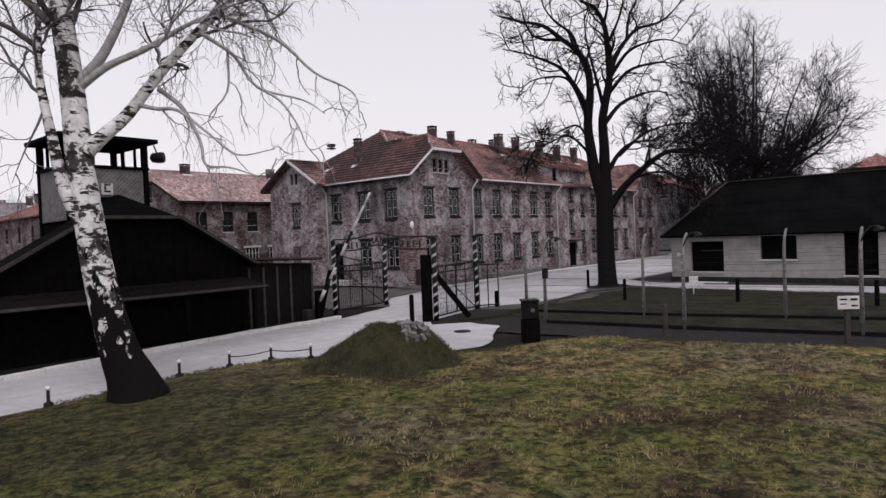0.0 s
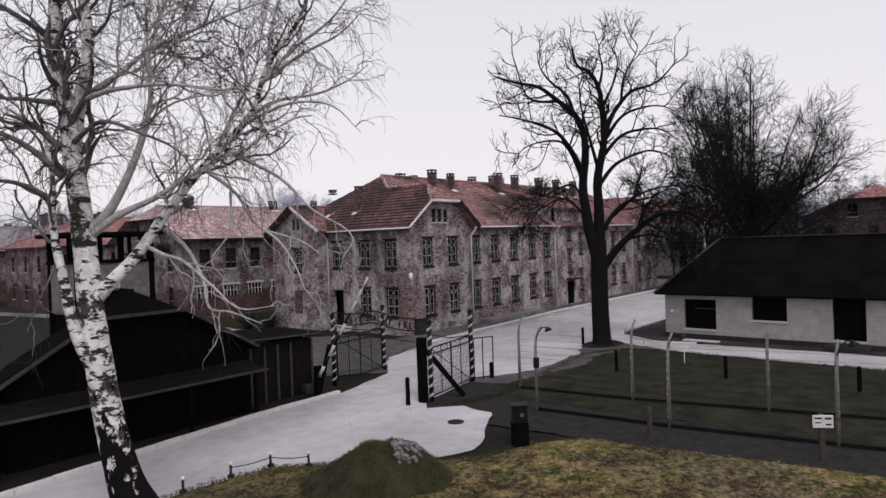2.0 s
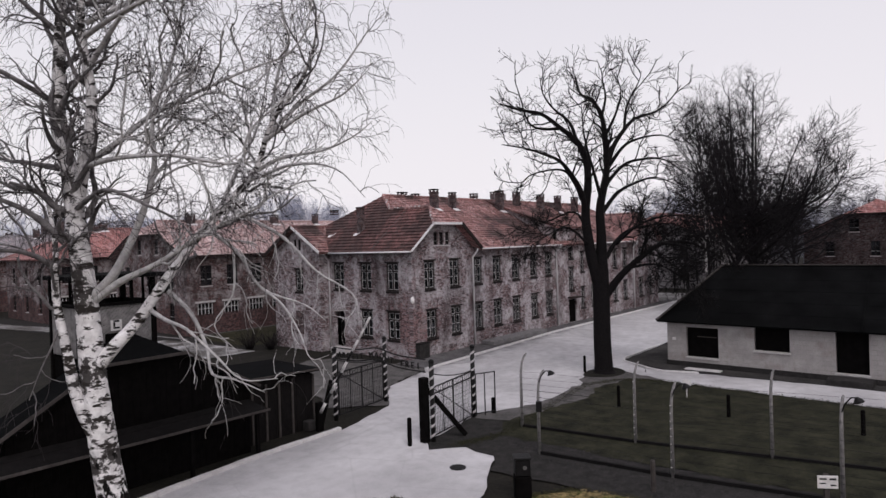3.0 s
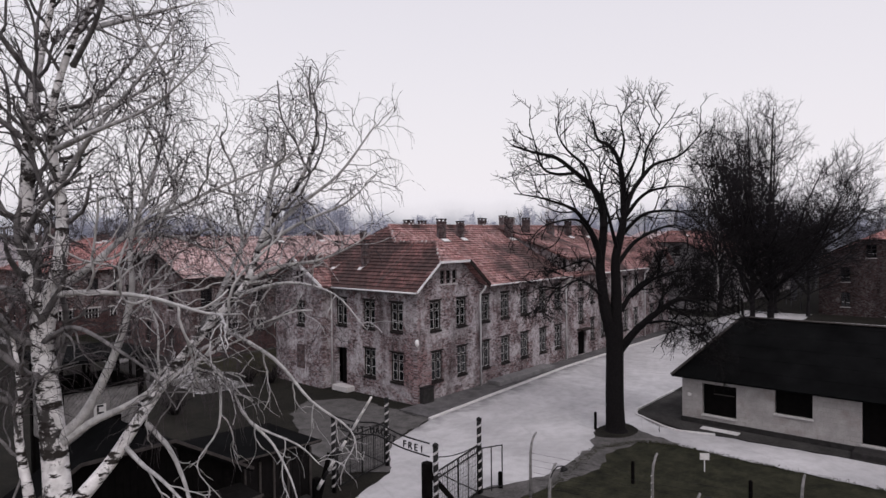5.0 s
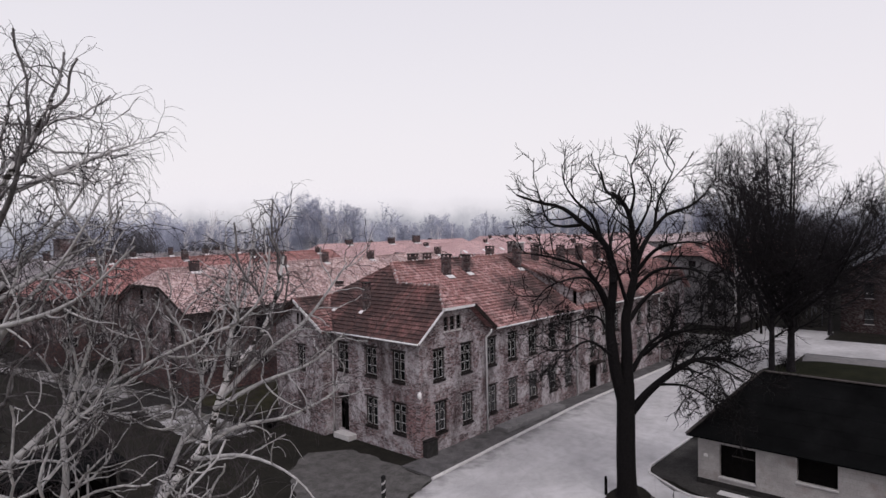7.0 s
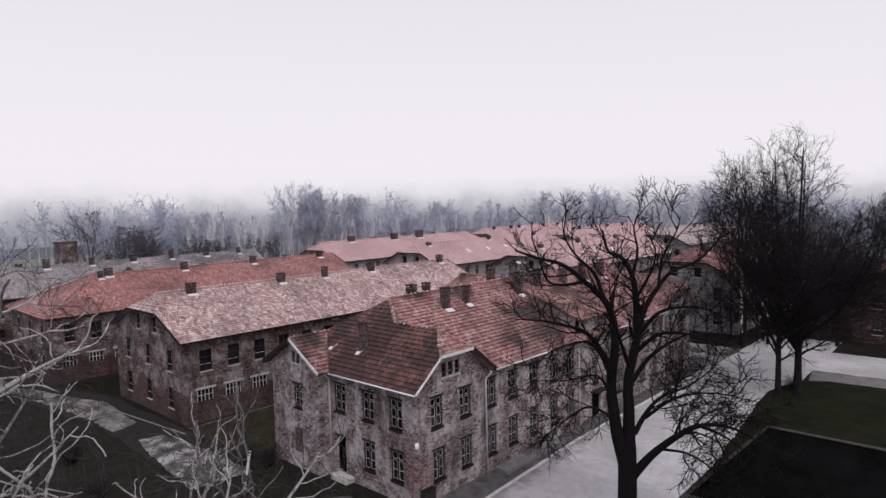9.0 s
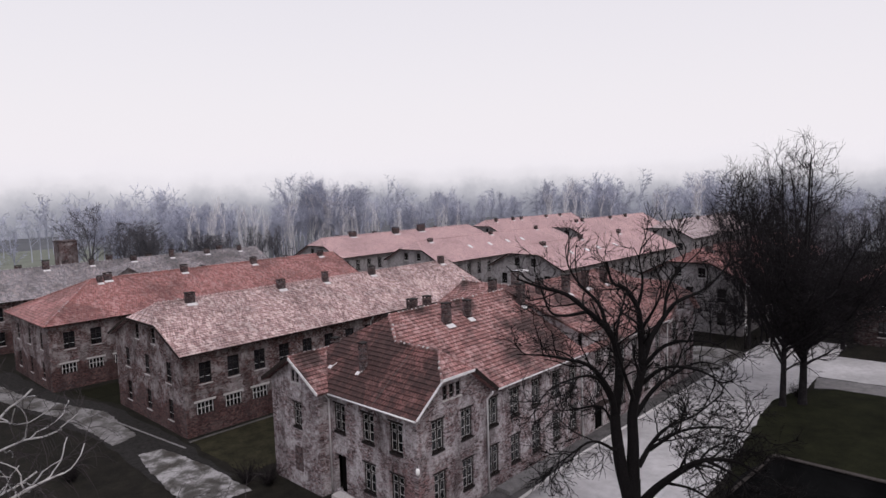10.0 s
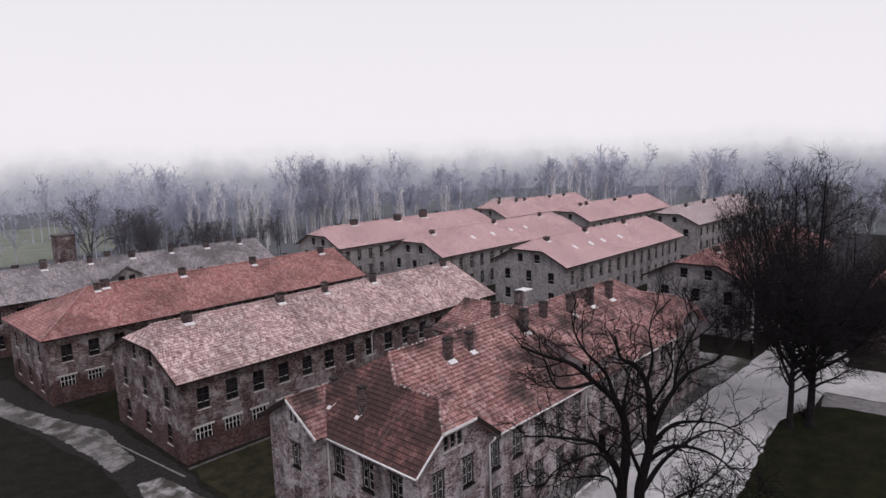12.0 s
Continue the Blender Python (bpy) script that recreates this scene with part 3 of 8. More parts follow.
def ridge_tiles(caps, a, b, r=0.14):
    """Half-round tiles along a ridge or hip, bedded in lumps of mortar; a list of tiles and a mesh of mortar for each line."""
    tiles, lumps = [], Mesh()
    caps.append((tiles, lumps))
    dice = random.Random(len(caps) * 7 + int(abs(a[0]) * 10))
    a, b = Vector(a), Vector(b)
    n = max(2, int((b - a).length / 0.42))
    for i in range(n):
        p, q = a + (b - a) * (i / n), a + (b - a) * ((i + 1.06) / n)
        tiles.append(Mesh().tube([p, q], [r, r * 0.86], 7))
        if dice.random() < 0.6:
            s = dice.uniform(0.045, 0.085)
            c = q + Vector((dice.uniform(-0.05, 0.05), dice.uniform(-0.05, 0.05), r * 0.85))
            lumps.tube([c - Vector((0, 0, s)), c, c + Vector((0, 0, s * 0.8))], [s * 1.4, s * 1.2, s * 0.3], 6)


def lay_caps(caps, tile, roof):
    near = math.hypot(roof.parent.location.x, roof.parent.location.y) < 20
    for tiles, lumps in caps:
        if near:
            for one in tiles:
                part("ridge_tile", one, tile, roof)
        else:
            mesh = Mesh()
            for one in tiles:
                mesh.add(one, Matrix.Identity(4))
            tagged(part("ridge_capping", mesh, tile, roof, "ridge tiles bedded in pale mortar"), kind="stuff")
        if lumps.v and len(lumps.v) > 40:
            tagged(part("mortar", lumps, M_LINTEL, roof, "lumps of pale mortar"), kind="stuff")


# ---- ground ----
def sheet(name, outline, z, material, label, category="ground"):
    m = Mesh()
    m.face([(x, y, z) for x, y in outline])
    return solid(name, m, material, label, category, kind="structure")


def wavy(a, b, n, amp, seed):
    """Points from a to b that wander sideways a little."""
    r = random.Random(seed)
    out = []
    for i in range(n):
        s = i / n
        out.append((a[0] + (b[0] - a[0]) * s + r.uniform(-amp, amp), a[1] + (b[1] - a[1]) * s + r.uniform(-amp, amp)))
    return out


def worn_edge(pts, amp=0.12, step=0.5, seed=1):
    """A closed outline whose straight sides are frayed."""
    out = []
    for i, a in enumerate(pts):
        b = pts[(i + 1) % len(pts)]
        n = max(1, min(60, int(math.dist(a, b) / step)))
        seg = wavy(a, b, n, amp, seed + i)
        seg[0] = a
        out += seg
    return out


ground_m, outer_m = Mesh(), Mesh()
for gx0, gx1 in ((-3000, -60), (-60, 176), (176, 3000)):
    for gy0, gy1 in ((-3000, -60), (-60, 105), (105, 3000)):
        (ground_m if gx0 == -60 and gy0 == -60 else outer_m).face([(gx0, gy0, -0.03), (gx1, gy0, -0.03), (gx1, gy1, -0.03), (gx0, gy1, -0.03)])
solid("ground", ground_m, M_EARTH, "dark damp winter ground reaching to the horizon", "ground", kind="structure")

# paler and bluer than the near ground: mist worked into the colour
M_FIELD = earth_mat("field_mist_pale", (0.09, 0.095, 0.105), (0.16, 0.165, 0.18), 0.06)
solid("far_ground", outer_m, M_FIELD, "winter fields reaching to the horizon, mist in their pale colour", "ground", kind="structure")

# the lawn at the camera's feet, a little uneven
LAWN_EDGE = [(-60, -12.95), (-24.7, -12.9), (-21.8, -12.55), (-19.6, -12.85), (-18.6, -13.9), (-17.2, -15.4), (-16.3, -16.5), (-15.2, -17.4), (-13.9, -17.6), (-12.6, -18.6), (-12.1, -21.0), (-11.4, -26.0), (-10.6, -32.0), (-10.0, -60)]


def lawn_limit(x):
    """The largest y of the lawn at x, or None beside it."""
    for (xa, ya), (xb, yb) in zip(LAWN_EDGE, LAWN_EDGE[1:]):
        if xa <= x <= xb:
            return ya + (yb - ya) * (x - xa) / (xb - xa)
    return None


def lawn_height(x, y, lim):
    edge = min(1.0, max(0.0, (lim - y) / 0.8))
    return 0.02 + edge * (0.07 + 0.09 * noise.noise((x * 0.35, y * 0.35, 0)) + 0.03 * noise.noise((x * 1.7, y * 1.7, 3)))


lawn = Mesh()
xs = [-60, -50, -42, -36] + [-32 + 0.4 * i for i in range(53)] + [-10.6, -10.0]
for xa, xb in zip(xs, xs[1:]):
    la, lb = lawn_limit(xa), lawn_limit(xb)
    prev = None
    for s in [0, 0.012, 0.025, 0.04, 0.06, 0.08, 0.10, 0.125, 0.15, 0.18, 0.21, 0.25, 0.3, 0.36, 0.43, 0.52, 0.65, 0.8, 1.0]:
        ya, yb = la - s * (la + 60), lb - s * (lb + 60)
        row = ((xa, ya, lawn_height(xa, ya, la)), (xb, yb, lawn_height(xb, yb, lb)))
        if prev and la > -59.9:
            lawn.face([row[0], row[1], prev[1], prev[0]])
        prev = row
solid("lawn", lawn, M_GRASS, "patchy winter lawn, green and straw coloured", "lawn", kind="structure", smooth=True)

# roads and paths
sheet("road", worn_edge([(-60, -12.95), (-24.7, -12.9), (-21.8, -12.6), (-19.6, -12.9), (-18.0, -14.5), (-16.2, -16.2), (-15.2, -16.6), (-14.1, -16.2), (-12.9, -15.4), (-11.6, -14.8), (-11.5, -13.3), (-12.5, -12.4), (-11.8, -11.7), (-8.2, -11.05), (-6.9, -11.5), (-5.0, -12.3), (-0.3, -12.1), (2.0, -13.3),
      (3.4, -13.9), (5.0, -13.2), (6.4, -11.3), (7.2, -10.9), (13.4, -10.8), (30, -10.4), (62, -9.6), (62, -1.5), (15.5, -1.5), (6.4, -2.1), (-1.8, -2.65), (-6.2, -3.9), (-8.9, -6.7), (-12.6, -7.8), (-16.7, -7.9), (-24.5, -8.9), (-60, -11)], 0.06), 0.012, M_ROAD,
      "pale worn concrete road, damp and stained", "road")
sheet("corner_path", worn_edge([(-8.9, -6.6), (-5.9, -3.7), (-1.75, -2.6), (-1.5, 0.5), (-1.5, 4.5), (-3.6, 6.2), (-6.2, 4.6), (-8.8, -0.6), (-10.8, -4.6)], 0.18, 0.5, 61), 0.016, M_GULLY, "grey trodden ground at the corner of the brick block", "path")
sheet("path", worn_edge([(3.4, -13.9), (2.6, -15.0), (2.4, -20), (2.5, -34), (5.6, -34), (5.7, -22), (5.2, -14.6), (5.0, -13.2)], 0.1, 0.7, 9), 0.014, M_ROAD, "pale gravel path in front of the low building", "path")
sheet("grass_strip", worn_edge([(-9.6, -13.6), (-7.0, -11.9), (-5.0, -12.4), (-0.3, -12.15), (1.6, -11.2), (3.6, -10.9), (4.0, -11.9), (2.9, -13.3), (2.5, -15.0), (2.3, -20), (2.4, -34), (-8.0, -34), (-9.4, -20)], 0.15, 0.5, 4), 0.03, M_PATCHY, "dark patchy short grass inside the fence", "grass")
sheet("verge", worn_edge([(-8.3, -11.0), (-6.9, -11.4), (-5.0, -12.2), (-0.3, -12.0), (1.6, -11.1), (3.6, -10.8), (4.3, -12.0), (3.2, -13.7), (2.9, -15.2), (2.5, -15.0), (1.8, -13.4), (-0.3, -13.1), (-3.2, -13.5), (-5.2, -13.0), (-7.8, -12.7)], 0.22, 0.45, 71), 0.034, M_GULLY, "grey gritty verge between the road and the grass", "ground")
sheet("gravel_strip", worn_edge([(-12.6, -17.7), (-12.9, -15.4), (-11.7, -14.7), (-11.5, -13.3), (-12.45, -12.4), (-11.8, -11.75), (-8.2, -11.1), (-7.0, -11.7), (-9.3, -13.5), (-9.4, -20), (-8.0, -34), (-10.3, -34), (-11.6, -26), (-12.3, -21)], 0.15, 0.5, 6), 0.02, M_GRAVEL, "dark gravel strip along the fence", "gravel")
sheet("yard_earth", worn_edge([(5.3, -14.6), (6.5, -11.4), (7.2, -11.0), (13.4, -10.9), (13.4, -14), (13.6, -34), (5.7, -34), (5.8, -22)], 0.08, 0.6, 8), 0.016, M_YARD, "bare grey earth round the low building", "ground")
sheet("cross_road", worn_edge([(46.4, -9.7), (48.2, -34), (57.2, -34), (55.8, -9.7)], 0.1, 0.8, 21), 0.017, M_ROAD, "pale side road beyond the low building", "road")
sheet("grass_plot", worn_edge([(15, -11.6), (22, -10.1), (31, -9.1), (36.8, -8.7), (41, -9.7), (43.0, -12.5), (44.6, -34), (15, -34)], 0.15, 0.8, 22), 0.02, M_PLOT, "dark green grass plot behind the low building", "grass")
sheet("side_pavement", worn_edge([(43.1, -12.2), (42.2, -10.6), (46.2, -9.9), (48.0, -34), (44.8, -34)], 0.08, 0.8, 41), 0.022, M_PAVE, "grey worn pavement between the grass plot and the side road", "pavement")
sheet("yard_path", worn_edge([(-7.0, 16.5), (-3.0, 15.8), (-2.6, 24.4), (-2.9, 38.5), (-5.2, 48), (-6, 62), (-9.9, 62), (-8.9, 44), (-6.8, 30)], 0.35, 1.6, 31), 0.008, M_GRAVEL, "muddy gravel path beside the brick blocks", "path")
sheet("slab_path", worn_edge([(-7.2, 13.0), (-3.4, 12.6), (-3.4, 18), (-3.9, 22.6), (-4.3, 24.6), (-6.0, 24.9), (-6.7, 21), (-7.1, 17)], 0.10, 0.3, 51), 0.022, M_SLAB, "pale broken concrete sunk in the muddy yard", "path")
sheet("slab_path_far", worn_edge([(-6.6, 28.4), (-4.4, 29.3), (-4.2, 33), (-3.8, 37.5), (-5.0, 41), (-6.4, 46), (-7.7, 51), (-8.4, 58), (-10.4, 58), (-10.0, 52), (-9.1, 47), (-7.9, 42.5), (-7.2, 38), (-6.7, 33)], 0.12, 0.3, 52), 0.022, M_SLAB, "pale broken concrete sunk in the muddy yard", "path")
sheet("yard_grass", worn_edge([(-2.4, 15.2), (38, 15.2), (38, 24.3), (-2.2, 24.3)], 0.2, 0.9, 33), 0.02, M_YARDTURF, "thin dark grass between the brick blocks", "grass")
sheet("yard_grass_far", worn_edge([(-2.4, 39), (38, 39), (38, 47), (-4, 47)], 0.2, 0.9, 34), 0.02, M_TURF, "thin dark grass between the brick blocks", "grass")
sheet("block_street", worn_edge([(41.5, -1.5), (52, -1.5), (50, 100), (42, 100)], 0.2, 1.0, 35), 0.018, M_SLAB, "pale street between two rows of blocks", "road")
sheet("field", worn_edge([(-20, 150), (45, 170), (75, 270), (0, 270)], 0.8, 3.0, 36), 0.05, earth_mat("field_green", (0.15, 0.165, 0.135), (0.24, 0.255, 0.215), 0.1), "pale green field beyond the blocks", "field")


def kerb(name, pts, label, w=0.16, h=0.13, stuff=M_KERB):
    """A row of kerb stones, each a piece of its own."""
    ob = thing(name, label, "kerb", kind="structure")
    stone = bevelled(Mesh().box(0, 0.985, -w / 2, w / 2, -0.15, h).data("kerb_stone", stuff), 0.015)
    r = random.Random(3)
    for a, b in zip(pts, pts[1:]):
        n = max(1, round(math.dist(a, b)))
        ang = math.degrees(math.atan2(b[1] - a[1], b[0] - a[0]))
        for i in range(n):
            s = i / n
            st = part("kerb_stone", stone, None, ob, m=pose(a[0] + (b[0] - a[0]) * s, a[1] + (b[1] - a[1]) * s, r.uniform(-0.012, 0.012), 0, 0, ang + r.uniform(-0.6, 0.6)))
            st.scale.x = math.dist(a, b) / n


kerb("kerb_north", [(-1.8, -2.6), (6.4, -2.05), (15.5, -1.45), (42, -1.45)], "pale kerb stones along the brick block")
kerb("kerb_east", [(13.4, -10.75), (7.4, -10.85), (6.5, -11.2), (5.2, -13.3), (4.9, -14.2), (5.4, -16.0)], "pale kerb stones round the low building's corner", 0.14, 0.08)
kerb("kerb_west", [(-60, -11.0), (-24.5, -8.9), (-16.7, -7.9), (-12.7, -7.75)], "low pale kerb along the wooden sheds", 0.2, 0.13)
kerb("kerb_yard", [(-4.7, 37.6), (-3.0, 23.2)], "low worn kerb stones beside the brick block", 0.16, 0.05, M_PAVE)
kerb("kerb_south", [(-2.2, 24.2), (38, 24.2)], "low worn gully stones along the brick block", 0.3, 0.05, M_GULLY)
pave = Mesh()
PAVE = [(-1.6, -2.5), (6.4, -1.97), (15.5, -1.37), (42, -1.37), (42, 0.0), (-1.6, 0.0)]
pave.face([(*q, 0.09) for q in PAVE])
for a_, b_ in zip(PAVE, PAVE[1:] + PAVE[:1]):
    pave.face([(*a_, -0.1), (*b_, -0.1), (*b_, 0.09), (*a_, 0.09)])
solid("pavement", pave, M_WALK, "worn concrete pavement along the brick block", "pavement", kind="structure")
step = thing("slab", "raised concrete slab beside the brick block", "slab", (10.5, -0.75, 0.09))
part("slab_top", bevelled(Mesh().box(-3.6, 3.6, -0.55, 0.55, 0, 0.28).data("slab_top", M_PAVE), 0.02), None, step)

# the mound of earth
mound = Mesh()
MX, MY = -18.7, -16.15


def mound_top(s):
    return 1.16 * math.exp(-(s * 1.5) ** 2.7) - 0.10


def mound_point(i, k):
    a, s = 2 * math.pi * i / 48, k / 16
    wob = 1 + 0.14 * noise.noise((math.cos(a) * 2, math.sin(a) * 2, 7))
    x, y = math.cos(a) * 2.35 * s * wob, math.sin(a) * 1.7 * s * wob
    c, sn = math.cos(-0.85), math.sin(-0.85)
    lean = 0.5 * (1 - s)
    p = Vector((MX + x * c - y * sn + 0.65 * lean, MY + x * sn + y * c - 0.76 * lean, 0))
    return (p.x, p.y, mound_top(s) + (0.16 * noise.noise((p.x * 1.6, p.y * 1.6, 1)) + 0.07 * noise.noise((p.x * 5, p.y * 5, 2))) * (1 - s * 0.6))


for k in range(16):
    for i in range(48):
        q = [mound_point(i, k), mound_point(i + 1, k), mound_point(i + 1, k + 1), mound_point(i, k + 1)]
        mound.face(q if k else [q[0], q[3], q[2]][::-1])
solid("earth_mound", mound, M_MOUND, "low mound of earth grown over with thin turf", "mound", smooth=True)
rub = thing("rubble", "pale stones lying on top of the earth mound", "rubble", (MX, MY, 0), kind="stuff")
stones = Mesh()
rr = random.Random(5)
for _ in range(80):
    a, s = rr.uniform(-1.2, 0.6), rr.uniform(0.05, 0.45)
    p = Vector(mound_point(a * 48 / (2 * math.pi), s * 16)) - Vector((MX, MY, -0.02))
    z = rr.uniform(0.02, 0.085)
    stones.add(Mesh().box(-z, z, -z * 0.8, z * 0.8, -z * 0.6, z * 0.6), Matrix.Translation(p) @ pose(0, 0, 0, rr.uniform(0, 90), rr.uniform(0, 90), rr.uniform(0, 90)))
part("stones", stones, M_PAVE, rub)


# ---- brick blocks ----
M_RENDER = plain("render_white", (0.62, 0.61, 0.64), 0.85, 0.12, 1.5)


def roof_parts(slopes, tile, house):
    """Every slope of a roof as a part; the first one is returned."""
    first = None
    for k, sl in enumerate(slopes):
        mesh, own = sl if isinstance(sl, tuple) else (sl, None)
        ob = part("roof_slope", mesh, own or tile, house)
        first = first or ob
    return first


def pitched(slopes, pts, *more, own=None):
    m = Mesh()
    slope(m, pts, *more)
    slopes.append((m, own) if own else m)


def block(label, at, L, W, wall, tile, eave=7.0, ridge=10.6, end0="jerkin", end1="gable", side=None, end_holes=(), end_kinds=(), chims=(), sky=(), side_left=None, pipes=(), group="brick blocks"):
    """A two-storey barrack block. Local x runs along it from its near end, y across it."""
    h = thing("brick_block", label, "building", at, group=group)
    mid, o = W / 2, 0.5
    s = (ridge - eave) / (mid + o)
    zc = eave + 0.60 * (ridge - eave)
    yc = (zc - eave) / s - o
    walls, roof, caps = Mesh(), [], []
    ends = {}
    for end, kind in ((0, end0), (1, end1)):
        sg, xe = (1, -0.45) if end == 0 else (-1, L + 0.45)
        if kind == "hip":
            ends[end] = (xe, None, xe + sg * (mid + o) * 0.95)
        elif kind == "jerkin":
            ends[end] = (xe, xe, xe + sg * (ridge - zc) * 1.05)
        else:
            ends[end] = (xe, xe, xe)
    (xa, ca, ra), (xb, cb, rb) = ends[0], ends[1]
    for y_e, y_c in ((-o, yc), (W + o, W - yc)):
        pts = [(xa, y_e, eave), (xb, y_e, eave)]
        if cb is not None and cb != rb:
            pts.append((cb, y_c, zc))
        pts += [(rb, mid, ridge), (ra, mid, ridge)]
        if ca is not None and ca != ra:
            pts.append((ca, y_c, zc))
        pitched(roof, pts)
    for (xe, c, r) in ends.values():
        if c is None:
            pitched(roof, [(xe, -o, eave), (xe, W + o, eave), (r, mid, ridge)])
            ridge_tiles(caps, (xe, -o, eave + 0.05), (r, mid, ridge + 0.03))
            ridge_tiles(caps, (xe, W + o, eave + 0.05), (r, mid, ridge + 0.03))
        elif c != r:
            pitched(roof, [(c, yc, zc), (c, W - yc, zc), (r, mid, ridge)])
    ridge_tiles(caps, (ra, mid, ridge + 0.03), (rb, mid, ridge + 0.03))
    holes, kinds = [], []
    for c, w, z0, z1, kind in side or ():
        holes.append((c - w / 2, c + w / 2, z0, z1))
        kinds.append(kind)
    facade(walls, (0, 0, 0), (1, 0, 0), (0, 1, 0), L, -0.2, eave + 0.1, holes)
    wall_windows(h, (0, 0, 0), (1, 0, 0), (0, 1, 0), holes, kinds)
    lh, lk = [], []
    for c, w, z0, z1, kind in side_left or ():
        lh.append((L - c - w / 2, L - c + w / 2, z0, z1))
        lk.append(kind)
    facade(walls, (L, W, 0), (-1, 0, 0), (0, -1, 0), L, -0.2, eave + 0.1, lh)
    wall_windows(h, (L, W, 0), (-1, 0, 0), (0, -1, 0), lh, lk)

    def gable_cuts(x, kind):
        if kind == "hip":
            return []
        n1, n2 = Vector((0, -s, 1)).normalized(), Vector((0, s, 1)).normalized()
        cuts = [((x, -o, eave - 0.1), n1), ((x, W + o, eave - 0.1), n2)]
        if kind == "jerkin":
            cuts.append(((x, 0, zc + 0.25), (0, 0, 1)))
        return cuts

    facade(walls, (0, W - 0.33, 0), (0, -1, 0), (1, 0, 0), W - 0.66, -0.2, (eave + 0.1) if end0 == "hip" else ridge, [(a - 0.33, b - 0.33, c, d) for a, b, c, d in end_holes], gable_cuts(0, end0))
    wall_windows(h, (0, W, 0), (0, -1, 0), (1, 0, 0), end_holes, end_kinds)
    facade(walls, (L, 0.33, 0), (0, 1, 0), (-1, 0, 0), W - 0.66, -0.2, (eave + 0.1) if end1 == "hip" else ridge, [], gable_cuts(L, end1))
    part("wall", walls, wall, h)
    for x, kind in ((xa - 0.03, end0), (xb + 0.03, end1)):
        if kind != "hip":
            for y_e, y_c in ((-o - 0.02, yc if kind == "jerkin" else mid), (W + o + 0.02, W - yc if kind == "jerkin" else mid)):
                part("verge_board", Mesh().beam((x, y_e, eave - 0.04), (x, y_c, (zc if kind == "jerkin" else ridge) - 0.02), 0.05, 0.2), M_FASCIA, h)
            if kind == "jerkin":
                part("verge_board", Mesh().beam((x, yc, zc - 0.02), (x, W - yc, zc - 0.02), 0.05, 0.16), M_FASCIA, h)
    rf = roof_parts(roof, tile, h)
    lay_caps(caps, tile, rf)
    attic = Mesh().box(0.35, L - 0.35, 0.35, W - 0.35, eave - 0.25, eave - 0.1)
    part("attic_floor", attic, M_GREYWOOD, h)
    for x, y, up, w, d in chims:
        zr = eave + s * (min(y, W - y) + o)
        add_chimney(h, x, y, zr - 0.4, zr + up, w, d, round(math.degrees(math.atan(s))) if y < mid else 0)
    nn = math.degrees(math.atan(s))
    for x, y in sky:
        win = part("skylight", bevelled(Mesh().box(-0.35, 0.35, -0.5, 0.5, 0, 0.12).data("skylight", M_RUST), 0.02), None, h, "pale metal roof light", m=pose(x, y, eave + s * (y + o), nn, 0, 0))
    for x in pipes:
        downpipe(h, x, 0, eave, (0, -1), 0.5)
    part("gutter", Mesh().tube([(xa, -o - 0.05, eave - 0.03), (xb, -o - 0.05, eave - 0.03)], 0.07, 6), M_FASCIA, h)
    return h


def two_rows(xs, w=1.0, up=(4.4, 6.2, "tall"), low=(1.1, 3.0, "tall")):
    return [(x, w, *up) for x in xs] + [(x, w, *low) for x in xs]


END = [(1.9, 2.9, 4.2, 6.0), (5.7, 6.7, 4.2, 6.0), (9.5, 10.5, 4.2, 6.0), (1.9, 2.9, 1.0, 2.8), (5.7, 6.7, 1.0, 2.8), (9.5, 10.5, 1.0, 2.8), (4.3, 5.1, 7.2, 8.6), (7.3, 8.1, 7.2, 8.6)]
END_WIDE = [(a * 1.145, a * 1.145 + (b - a), c, d) for a, b, c, d in END]
ENDK = ["black"] * 8
low_barred = [(x, 1.6, 1.7, 2.75, "barred") for x in spread(0.4, 39.2, 15)]
up_black = [(x, 1.1, 4.3, 6.1, "black") for x in spread(0.6, 39, 15)]
block("brown brick barrack block with a pale weathered tile roof", (-2.0, 25.0, 0), 39.5, 14.2, M_BRICK, M_TILE2, 7.0, 10.35, "jerkin", "gable", up_black + low_barred, END_WIDE, ENDK,
      [(4.0, 6.5, 1.0, 0.8, 0.55), (13.7, 6.5, 1.0, 0.75, 0.55), (19.3, 6.5, 1.15, 0.55, 0.55), (26, 6.5, 1.05, 0.75, 0.55), (38, 6.6, 1.0, 0.75, 0.55)], pipes=(20.0,))
block("brown brick barrack block with a hipped red tile roof", (-5.2, 48.6, 0), 41.6, 14.0, M_BRICK, M_TILE3, 7.0, 10.45, "hip", "gable",
      [(x, 1.1, 4.3, 6.1, "black") for x in spread(0.6, 40, 15)] + [(x, 1.6, 1.7, 2.75, "barred") for x in spread(0.4, 40, 15)],
      END_WIDE[:6], ["black"] * 3 + ["black"] * 3,
      [(7.4, 6.3, 0.8, 0.5, 0.6), (8.4, 6.6, 0.9, 0.8, 0.6), (17.6, 6.4, 1.0, 0.75, 0.6), (20.6, 7.6, 0.5, 0.5, 0.5), (27.6, 6.4, 1.0, 0.75, 0.6), (33.6, 7.6, 0.6, 0.5, 0.5), (39, 6.4, 0.9, 0.75, 0.6)])
